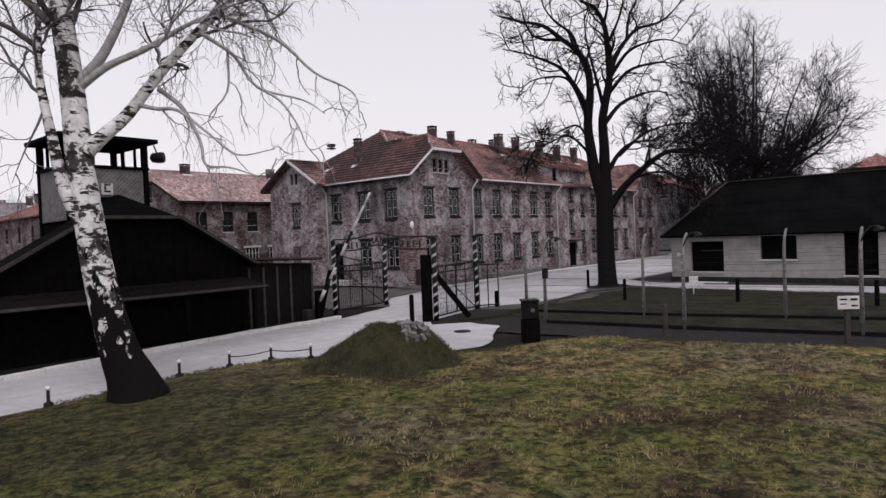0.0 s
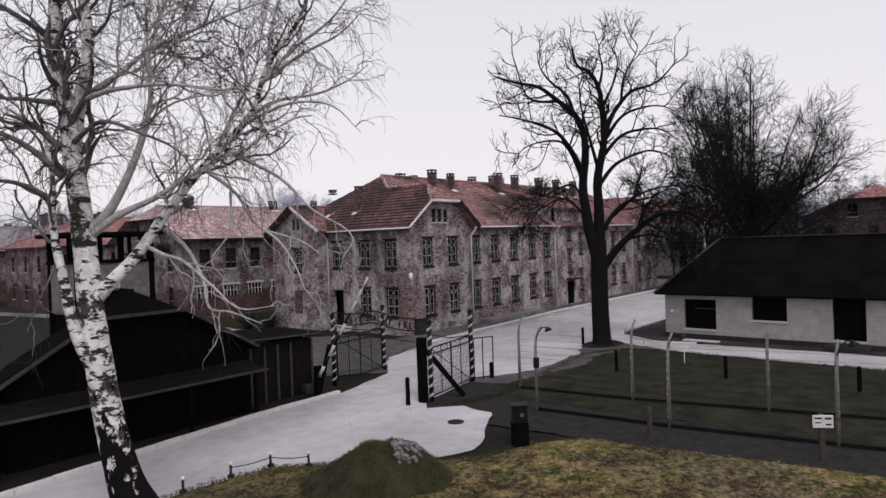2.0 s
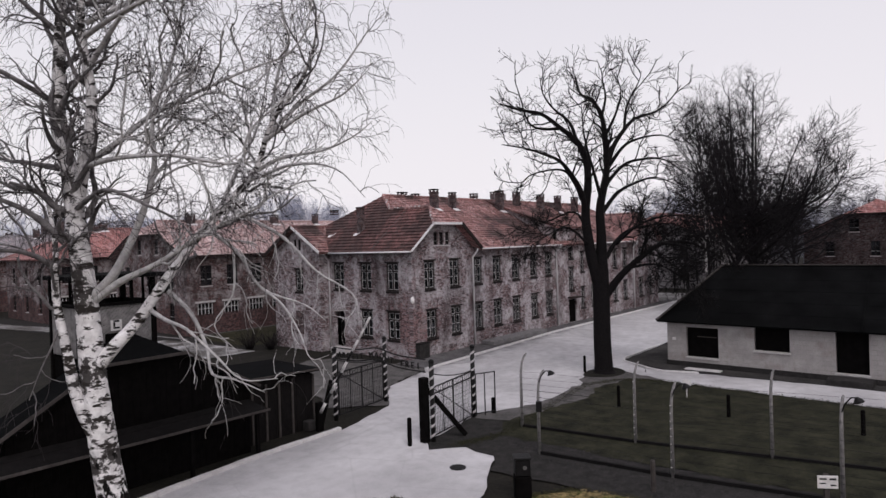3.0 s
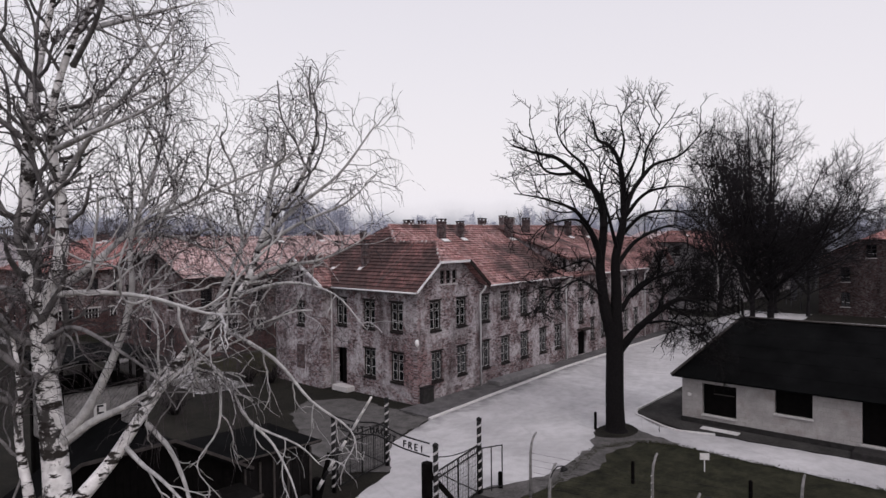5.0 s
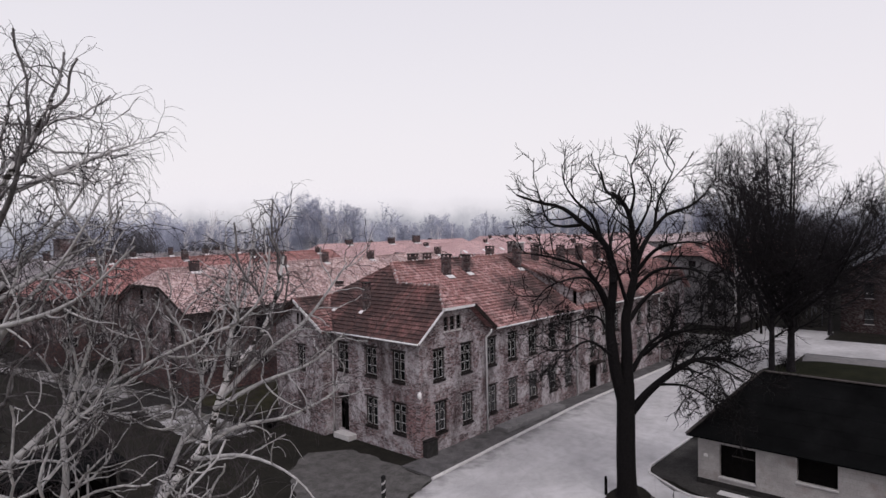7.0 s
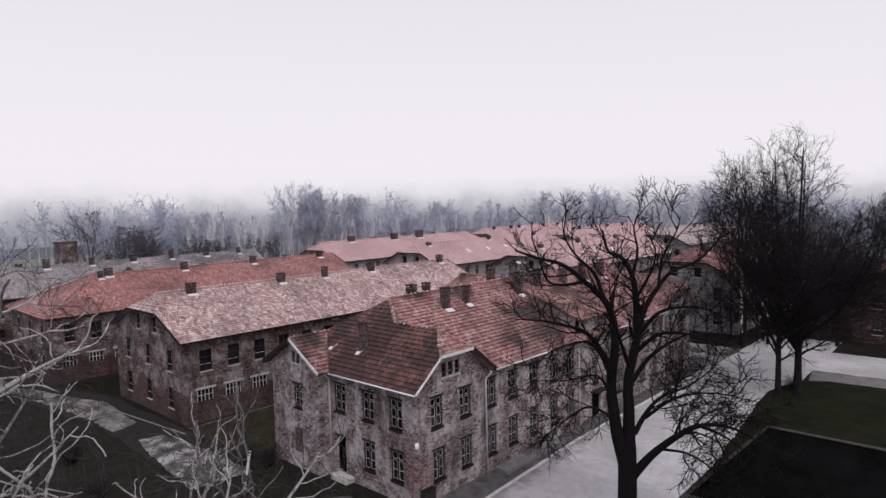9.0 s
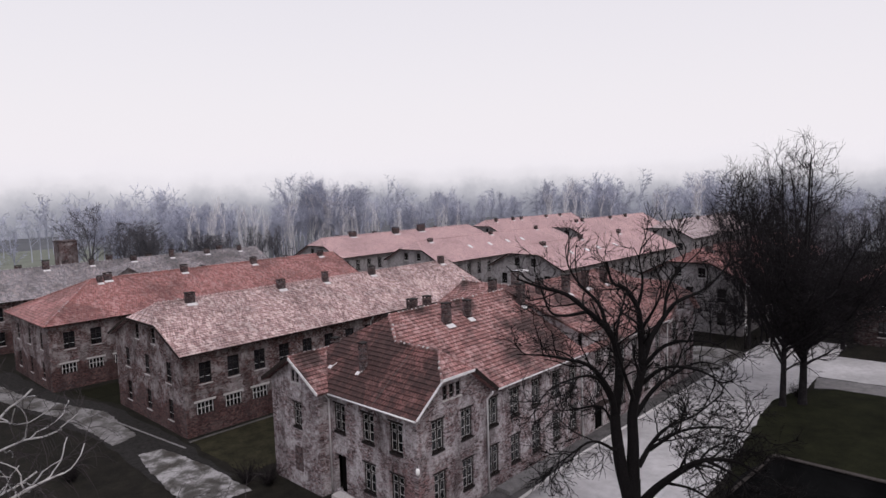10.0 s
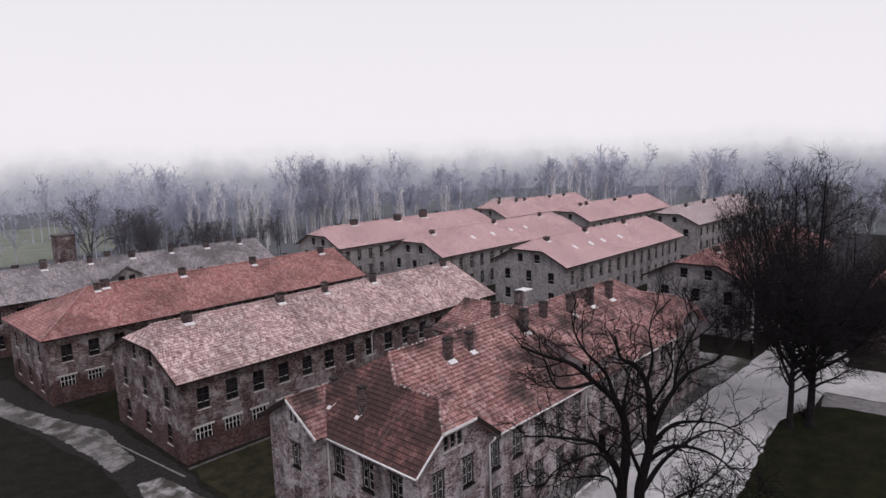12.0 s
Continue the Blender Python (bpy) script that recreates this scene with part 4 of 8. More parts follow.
block("brick barrack block with a grey weathered roof", (-9.0, 73.0, 0), 46, 13, M_BRICK, M_TILE4, 6.8, 10.3, "gable", "gable",
      two_rows(spread(0.6, 45, 16), 1.0, (4.3, 6.1, "black"), (1.1, 2.9, "black")), (), (),
      [(3 + 3.05 * i, 5.9 if i % 2 else 7.4, 1.0 + 0.35 * (i % 3 == 0), 0.8 - 0.2 * (i % 4 == 1), 0.6) for i in range(14)])
dormer = thing("dormer", "small cross gable with a grey roof on the far block", "dormer", (12.0, 72.5, 6.8), group="brick blocks")
dm = Mesh()
facade(dm, (-2.2, 0, 0), (1, 0, 0), (0, 1, 0), 4.4, 0, 3.2, [(1.0, 1.9, 0.5, 1.5), (2.5, 3.4, 0.5, 1.5)], [((2.6, 0, 1.3), Vector((0.62, 0, 1)).normalized()), ((-2.6, 0, 1.3), Vector((-0.62, 0, 1)).normalized())])
part("wall", dm, M_PLASTER, dormer)
for sg in (-1, 1):
    dr = []
    pitched(dr, [(sg * 2.7, -0.4, 1.3), (sg * 2.7, 4.6, 1.3), (0, 4.6, 2.95), (0, -0.4, 2.95)])
    part("roof_slope", dr[0], M_TILE4, dormer)
for x in (-0.75, 0.75):
    part("window", bevelled(Mesh().box(x - 0.45, x + 0.45, 0.1, 0.16, 0.5, 1.5).data("window", M_FRAME), 0.01), None, dormer)
ROW2 = [(51.5, 73.6), (55, 49.8), (58, 27.2), (59.5, 1.5)]
for n, (bx, by) in enumerate(ROW2):
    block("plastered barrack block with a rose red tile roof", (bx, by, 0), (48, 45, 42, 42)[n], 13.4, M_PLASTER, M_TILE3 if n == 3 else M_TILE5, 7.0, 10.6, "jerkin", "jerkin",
          two_rows(spread(0.6, 41, 14), 1.0, (4.3, 6.1, "tall"), (1.1, 2.9, "tall")),
          [(2.0, 3.1, 4.2, 5.9), (6.2, 7.2, 4.2, 5.9), (10.3, 11.4, 4.2, 5.9), (2.0, 3.1, 1.1, 2.8), (6.2, 7.2, 1.1, 2.8), (10.3, 11.4, 1.1, 2.8), (4.6, 5.6, 7.2, 8.5), (7.8, 8.8, 7.2, 8.5)], ENDK,
          ([(6, 7.5, 0.7, 0.6, 0.6), (9, 6.4, 1.1, 1.6, 0.8), (16, 7.4, 0.8, 1.0, 0.6), (21, 6, 1.4, 1.6, 0.8), (29, 6, 1.7, 1.9, 0.8), (35, 7.2, 0.7, 0.8, 0.6)],
           [(4, 6, 0.7, 0.9, 0.6), (22, 6.2, 0.8, 0.7, 0.6), (38, 6.2, 0.8, 0.7, 0.6)],
           [(4, 6, 0.6, 0.9, 0.7), (16, 6.2, 0.8, 0.7, 0.6), (30, 6.2, 0.8, 0.7, 0.6)],
           [(5, 6, 0.7, 0.9, 0.7), (20, 6.2, 0.8, 0.7, 0.6)])[n],
          ((), ((12, 3.2), (18, 3.2), (24, 3.4), (29, 3.4)), ((8, 3.2), (13, 3.2), (17, 3.2), (23, 3.2)), ())[n])
ROW3 = [(112, 80), (114, 56), (119, 31.5)]
for n, (bx, by) in enumerate(ROW3):
    block("far plastered barrack block, the mist put into its pale tiles", (bx, by, 0), 46, 14, M_PLASTER, M_TILE6 if n == 2 else M_TILE5, 7.0, 10.7, "jerkin", "gable",
          two_rows(spread(0.6, 44, 12), 1.1, (4.3, 6.1, "black"), (1.1, 2.9, "black")),
          [(2.0, 3.2, 4.2, 5.9), (6.4, 7.6, 4.2, 5.9), (10.8, 12.0, 4.2, 5.9), (4.7, 5.7, 7.3, 8.6), (8.2, 9.2, 7.3, 8.6)], ENDK[:5],
          [(x, 6, 0.8 + 0.2 * (x % 2), 0.8, 0.6) for x in ((5, 13, 17, 30, 38), (6, 9, 24, 33), (8, 19, 26, 40))[n]])
block("small white rendered house at the edge of the wood", (148.0, 110.0, 0), 14, 9.5, M_RENDER, M_TILE6, 4.6, 8.4, "jerkin", "gable", (),
      [(1.6, 2.7, 1.1, 2.6), (4.2, 5.3, 1.1, 2.6), (6.8, 7.9, 1.1, 2.6), (3.4, 4.3, 4.8, 6.0), (5.2, 6.1, 4.8, 6.0)], ENDK[:5], [(5, 4.2, 0.9, 0.8, 0.6)], group="")
block("dark brick block with a hipped red roof end", (63.5, -25.5, 0), 40, 15.5, M_BRICKDARK, M_TILE3, 7.0, 11.0, "jerkin", "gable", (),
      [(2.4, 3.4, 4.2, 6.0), (7.2, 8.2, 4.2, 6.0), (12.0, 13.0, 4.2, 6.0), (2.4, 3.4, 1.1, 2.9), (7.0, 8.4, 0.2, 2.7), (12.0, 13.0, 1.1, 2.9), (5.0, 6.1, 7.2, 8.8), (9.2, 10.3, 7.2, 8.8)], ENDK,
      [(5, 6, 0.9, 0.7, 0.7), (8, 9, 0.9, 0.8, 0.7), (14, 6, 0.9, 0.8, 0.7)],
      side_left=two_rows(spread(0.6, 39, 12), 1.0, (4.3, 6.1, "black"), (1.1, 2.9, "black")))
stackm = Mesh().box(-1.4, 1.4, -1.4, 1.4, 0, 12.8)
bigstack = thing("tall_chimney", "square brown brick chimney behind the grey roof", "chimney", (10.6, 95.0, 0))
part("shaft", bevelled(stackm.data("shaft", M_BRICK), 0.03), None, bigstack)
part("cap", bevelled(Mesh().box(-1.5, 1.5, -1.5, 1.5, 12.8, 13.1).data("cap", M_CHIM), 0.03), None, bigstack)


def gate_block():
    """The block beside the gate: hipped roof, a gable to the road and a smaller one to the yard, a raised stair bay in the middle."""
    h = thing("brick_block", "two-storey brick block with smeared mortar and a sooty red tile roof", "building", (0, 0, 0), group="brick blocks")
    L, W, E, R, ry = 40.0, 13.8, 7.0, 11.2, 7.2
    s = (R - E) / (ry + 0.5)
    f = 0.80
    xa = 3.18
    za = E + f * (xa + 0.5)
    yv = (za - E) / s - 0.5
    hx = (R - E) / f - 0.5
    zj = 8.77
    roof, caps, walls = [], [], Mesh()
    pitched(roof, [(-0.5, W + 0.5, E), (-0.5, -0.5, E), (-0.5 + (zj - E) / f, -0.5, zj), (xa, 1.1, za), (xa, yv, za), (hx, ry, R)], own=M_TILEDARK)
    for mirror in (False, True):
        def X(v):
            return L - v if mirror else v
        pitched(roof, [(X(4.65), -0.5, zj), (X(1.70), -0.5, zj), (X(xa), 1.1, za)])
        pitched(roof, [(X(6.86), -0.5, E), (X(4.65), -0.5, zj), (X(xa), 1.1, za), (X(xa), yv, za)])
        ridge_tiles(caps, (X(xa), 1.1, za + 0.03), (X(xa), yv, za + 0.03))
        ridge_tiles(caps, (X(xa), yv, za + 0.03), (X(hx), ry, R + 0.03))
        ridge_tiles(caps, (X(xa), 1.1, za + 0.03), (X(1.7), -0.5, zj + 0.03), 0.1)
        ridge_tiles(caps, (X(xa), 1.1, za + 0.03), (X(4.65), -0.5, zj + 0.03), 0.1)
    pitched(roof, [(L + 0.5, -0.5, E), (L + 0.5, W + 0.5, E), (L - hx, ry, R), (L - xa, yv, za), (L - xa, 1.1, za), (L + 0.5 - (zj - E) / f, -0.5, zj)])
    pitched(roof, [(6.86, -0.5, E), (L - 6.86, -0.5, E), (L - xa, yv, za), (L - hx, ry, R), (hx, ry, R), (xa, yv, za)])
    sl = (R - E) / (W + 0.5 - ry)
    pitched(roof, [(L + 0.5, W + 0.5, E), (-0.5, W + 0.5, E), (hx, ry, R), (L - hx, ry, R)])
    ridge_tiles(caps, (hx, ry, R + 0.03), (L - hx, ry, R + 0.03))
    # yard gable, a little proud of the front
    gx, g0, g1, gz, gy = -0.85, 8.15, 13.6, 8.95, 10.75
    gs = (gz - 6.95) / (g1 + 0.55 - gy)
    gs0 = (gz - 7.05) / (gy - (g0 - 0.55))
    xr = -0.5 + (gz - E) / f + 0.6
    pitched(roof, [(xr - 2.4, g0 - 0.55, 7.05), (gx - 0.42, g0 - 0.55, 7.05), (gx - 0.42, gy, gz), (xr, gy, gz)])
    pitched(roof, [(gx - 0.42, g1 + 0.55, 6.95), (xr + 1.0, g1 + 0.55, 6.95), (xr + 1.0, gy, gz), (gx - 0.42, gy, gz)])
    ridge_tiles(caps, (gx - 0.42, gy, gz + 0.03), (xr, gy, gz + 0.03))
    # raised stair bay
    b0, b1, bz = 18.1, 23.4, 8.5
    bs = (R - bz) / (ry + 0.4)
    pitched(roof, [(b0 - 0.3, -0.4, bz), (b1 + 0.3, -0.4, bz), (b1 + 0.3, ry, R + 0.05), (b0 - 0.3, ry, R + 0.05)])
    for bx in (b0, b1):
        walls.face([(bx, 0.02, E - 0.3), (bx, 0.02, bz - 0.05), (bx, ry - 0.4, R - 0.15)])

    # road side
    ups = [1.75, 4.35, 6.95, 9.35, 11.85, 14.45, 16.75]
    lows = [1.85, 4.4, 6.95, 9.35, 11.85, 14.45, 16.75]
    far = [24.7, 27.0, 29.3, 31.6, 35.4, 38.0]
    hk = [((c - 0.53, c + 0.53, 4.45, 6.3), "tall") for c in ups + far] + [((c - 0.53, c + 0.53, 1.2, 3.08), "tall") for c in lows + far]
    hk += [((20.1, 21.0, 2.9, 4.9), "tall"), ((20.1, 21.0, 5.7, 7.3), "tall"), ((20.0, 21.3, 0.1, 2.1), None), ((22.2, 23.0, 4.45, 6.25), "tall"), ((22.2, 23.0, 1.2, 3.05), "tall")]
    hk += [((x, x + 0.42, 7.35, 8.2), "black") for x in (2.25, 2.85, 3.45, L - 3.87, L - 3.27, L - 2.67)]
    holes, kinds = [a for a, _ in hk], [b for _, b in hk]
    n1, n2 = Vector((-f, 0, 1)).normalized(), Vector((f, 0, 1)).normalized()
    for a, b, z1, cuts in ((0, 6.36, za, [((-0.5, 0, E - 0.12), n1), ((6.86, 0, E - 0.12), n2), ((0, 0, zj + 0.2), (0, 0, 1))]), (6.36, b0, E + 0.1, []), (b0, b1, bz + 0.05, []), (b1, L - 6.36, E + 0.1, []),
                           (L - 6.36, L, za, [((L + 0.5, 0, E - 0.12), n2), ((L - 6.86, 0, E - 0.12), n1), ((0, 0, zj + 0.2), (0, 0, 1))])):
        facade(walls, (a, 0, 0), (1, 0, 0), (0, 1, 0), b - a, -0.2, z1, [(p - a, q - a, c, d) for p, q, c, d in holes if a <= p < b], cuts)
    wall_windows(h, (0, 0, 0), (1, 0, 0), (0, 1, 0), holes, kinds)
    # front
    fh = [(c - 0.57, c + 0.57, 4.4, 6.25) for c in (W - 7.1, W - 4.3, W - 1.75)] + [(c - 0.57, c + 0.57, 1.2, 3.05) for c in (W - 4.3, W - 1.75)] + [(W - 7.75, W - 6.6, 0.35, 2.85)]
    facade(walls, (0, W - 0.33, 0), (0, -1, 0), (1, 0, 0), W - 0.66, -0.2, E + 0.25, [(a - 0.33, b - 0.33, c, d) for a, b, c, d in fh])
    wall_windows(h, (0, W, 0), (0, -1, 0), (1, 0, 0), fh, ["tall"] * 5 + [None])
    gh = [(2.55, 3.5, 4.2, 5.85), (2.5, 2.85, 7.25, 8.05), (3.0, 3.35, 7.25, 8.05)]
    m1, m2 = Vector((0, gs, 1)).normalized(), Vector((0, -gs0, 1)).normalized()
    facade(walls, (gx, g1, 0), (0, -1, 0), (1, 0, 0), g1 - g0, -0.2, gz, gh, [((gx, g1 + 0.55, 6.85), m1), ((gx, g0 - 0.55, 6.95), m2)])
    wall_windows(h, (gx, g1, 0), (0, -1, 0), (1, 0, 0), gh, ["tall", "black", "black"])
    for y in (g0, g1):
        walls.face([(gx + 0.322, y, -0.2), (0, y, -0.2), (0, y, 7.1), (gx + 0.322, y, 7.1)])
    niche = part("bricked_window", bevelled(Mesh().box(-0.45, 0.45, -0.03, 0.05, 0, 1.7).data("bricked_window", M_CHIM), 0.01), None, h, "bricked-up window of darker brick", m=pose(gx, 10.6, 1.1, 0, 0, -90))
    facade(walls, (L, 0.33, 0), (0, 1, 0), (-1, 0, 0), W - 0.66, -0.2, E + 0.25)
    facade(walls, (L, W, 0), (-1, 0, 0), (0, -1, 0), L, -0.2, E + 0.1)
    part("wall", walls, M_BRICK24, h)
    rf = roof_parts(roof, M_TILE24, h)
    lay_caps(caps, M_TILE24, rf)
    part("attic_floor", Mesh().box(0.35, L - 0.35, 0.35, W - 0.35, E - 0.25, E - 0.1), M_GREYWOOD, h)
    door = part("door", bevelled(Mesh().box(-0.58, 0.58, 0.12, 0.18, 0, 2.5).data("door", M_BLACKWOOD), 0.01), None, h, "dark wooden door", m=pose(0, 6.62, 0.35, 0, 0, -90))
    part("door_step", bevelled(Mesh().box(-0.8, 0.8, -0.7, 0.0, -0.35, 0).data("door_step", M_LINTEL), 0.02), None, door)
    door = part("door", bevelled(Mesh().box(-0.65, 0.65, 0.12, 0.18, 0, 2.0).data("door", M_BLACKWOOD), 0.01), None, h, "dark wooden door", m=pose(20.65, 0, 0.1))
    part("canopy", bevelled(Mesh().box(-0.9, 0.9, -0.7, 0.0, 2.15, 2.25).data("canopy", M_FASCIA), 0.01), None, door)
    # gutters, barge boards, pipes
    gutter(h, (-0.56, -0.5, E - 0.03), (-0.56, 7.5, E - 0.03))
    gutter(h, (6.9, -0.56, E - 0.03), (b0, -0.56, E - 0.03))
    gutter(h, (b1, -0.56, E - 0.03), (L - 6.9, -0.56, E - 0.03))
    bb = Mesh()
    bb.beam((-0.52, -0.55, E), (-0.5 + (zj - E) / f, -0.55, zj), 0.05, 0.13)
    bb.beam((-0.5 + (zj - E) / f, -0.55, zj), (4.65, -0.55, zj), 0.05, 0.16)
    part("barge_board", bb, M_ZINC, h, "pale zinc edged barge board")
    part("barge_board", Mesh().beam((4.65, -0.55, zj), (6.86, -0.55, E), 0.06, 0.26), M_FASCIA, h)
    part("barge_board", Mesh().beam((gx - 0.46, g0 - 0.55, 7.05), (gx - 0.46, gy, gz), 0.05, 0.18), M_ZINC, h, "pale zinc edged barge board")
    part("barge_board", Mesh().beam((gx - 0.46, gy, gz), (gx - 0.46, g1 + 0.55, 6.95), 0.05, 0.26), M_FASCIA, h)
    downpipe(h, 0, 8.05, E, (-1, 0), 0.5)
    downpipe(h, 6.3, 0, E, (0, -1), 0.55)
    downpipe(h, 17.9, 0, E, (0, -1), 0.55)
    downpipe(h, L - 6.5, 0, E, (0, -1), 0.55)

    def rz(x, y):
        return min(E + s * (y + 0.5), E + f * (x + 0.5))
    for x, y, top, w, d in ((8.6, 5.4, 11.75, 0.58, 0.5), (11.0, 5.5, 11.6, 0.42, 0.5), (17.6, 5.4, 12.0, 0.62, 0.55), (20.6, 5.6, 12.0, 0.6, 0.5), (24.5, 5.4, 11.9, 0.62, 0.55), (28, 5.5, 11.9, 0.6, 0.5), (31.5, 5.5, 11.9, 0.6, 0.55),
                              (8.4, 8.7, 11.75, 0.7, 0.5), (10.2, 8.9, 11.7, 0.5, 0.5), (18.2, 8.8, 12.0, 0.65, 0.5), (21.6, 8.9, 12.3, 0.6, 0.5), (1.3, 8.9, 10.15, 0.42, 0.42), (1.35, 6.1, 10.2, 0.42, 0.42)):
        z0 = rz(x, y) - 0.4 if y < ry else 10.0
        add_chimney(h, x, y, z0, top, w, d, 0 if x < 2 or y > ry else 29)
    vent = part("vent_box", bevelled(Mesh().box(-0.55, 0.55, -0.45, 0.45, 0, 2.2).data("vent_box", M_PLASTER), 0.02), None, h, "pale plastered vent stack", m=pose(22.9, 9.2, 9.9))
    part("vent_cap", bevelled(Mesh().box(-0.62, 0.62, -0.52, 0.52, 2.2, 2.3).data("vent_cap", M_ZINC), 0.02), None, vent, "pale zinc cap")
    for x, y in ((0.95, 8.95), (1.0, 6.15)):
        z = E + f * (x + 0.5)
        part("flashing", bevelled(Mesh().box(-0.14, 0.14, -0.16, 0.16, 0.02, 0.06).data("flashing", M_ZINC), 0.01), None, h, "pale zinc flashing", m=pose(x - 0.1, y, z + 0.02, 0, -38.7, 0))
        part("flashing", Mesh().beam((x, y - 0.1, z + 0.08), (x + 0.3, y - 0.26, z + 0.08 + f * 0.3), 0.03, 0.03), M_ZINC, h, "pale zinc flashing")
    part("lightning_wire", Mesh().tube([(-0.45, 3.3, E + 0.12), (3.0, 3.1, E + f * 3.5 + 0.09)], 0.016, 5), M_CONC, h, "pale conductor wire up the roof")
    # yard wing behind the stair bay
    wx, wz, wy = 21.0, 10.95, W + 0.9
    for sg in (-1, 1):
        roof_yard = []
        pitched(roof_yard, [(wx + sg * 4.7, wy, 9.05), (wx + sg * 4.7, 8.6, 9.05), (wx, 7.4, wz), (wx, wy, wz)])
        part("roof_slope", roof_yard[0], M_TILE24, h)
    yard_caps = []
    ridge_tiles(yard_caps, (wx, wy, wz + 0.03), (wx, 7.4, wz + 0.03))
    lay_caps(yard_caps, M_TILE24, rf)
    yw = Mesh()
    facade(yw, (wx + 4.3, wy - 0.4, 0), (-1, 0, 0), (0, -1, 0), 8.6, -0.2, wz, [], [((wx + 4.7, 0, 8.95), Vector((0.404, 0, 1)).normalized()), ((wx - 4.7, 0, 8.95), Vector((-0.404, 0, 1)).normalized())])
    part("wall", yw, M_BRICK24, h)
    part("finial", Mesh().tube([(wx, wy - 0.1, wz), (wx, wy - 0.1, wz + 0.25), (wx, wy - 0.1, wz + 0.6)], [0.09, 0.07, 0.03], 7), M_LINTEL, h, "pale mortar finial")
    # a meter box at the corner's foot
    meter = part("meter_box", bevelled(Mesh().box(0, 0.95, -0.4, 0.0, 0, 0.95).data("meter_box", M_CONCDARK), 0.03), None, h, "dark iron box at the wall's foot", m=pose(0.15, -0.01, 0.09))
    part("box_lid", bevelled(Mesh().box(-0.03, 0.98, -0.43, 0.0, 0.95, 1.0).data("box_lid", M_IRON), 0.01), None, meter)
    lamp = part("wall_lamp", Mesh().tube([(0, 0, 0), (0, -0.25, 0.05), (0, -0.32, 0.0)], 0.025, 6), M_IRON, h, "white glass lamp on an iron arm", m=pose(0, 0, 4.1, 0, 0, -45))
    part("lamp_glass", Mesh().tube([(0, -0.32, 0.02), (0, -0.32, -0.08), (0, -0.32, -0.3), (0, -0.32, -0.42)], [0.05, 0.12, 0.12, 0.04], 10), M_INSUL, lamp, "white opal glass", True)


gate_block()


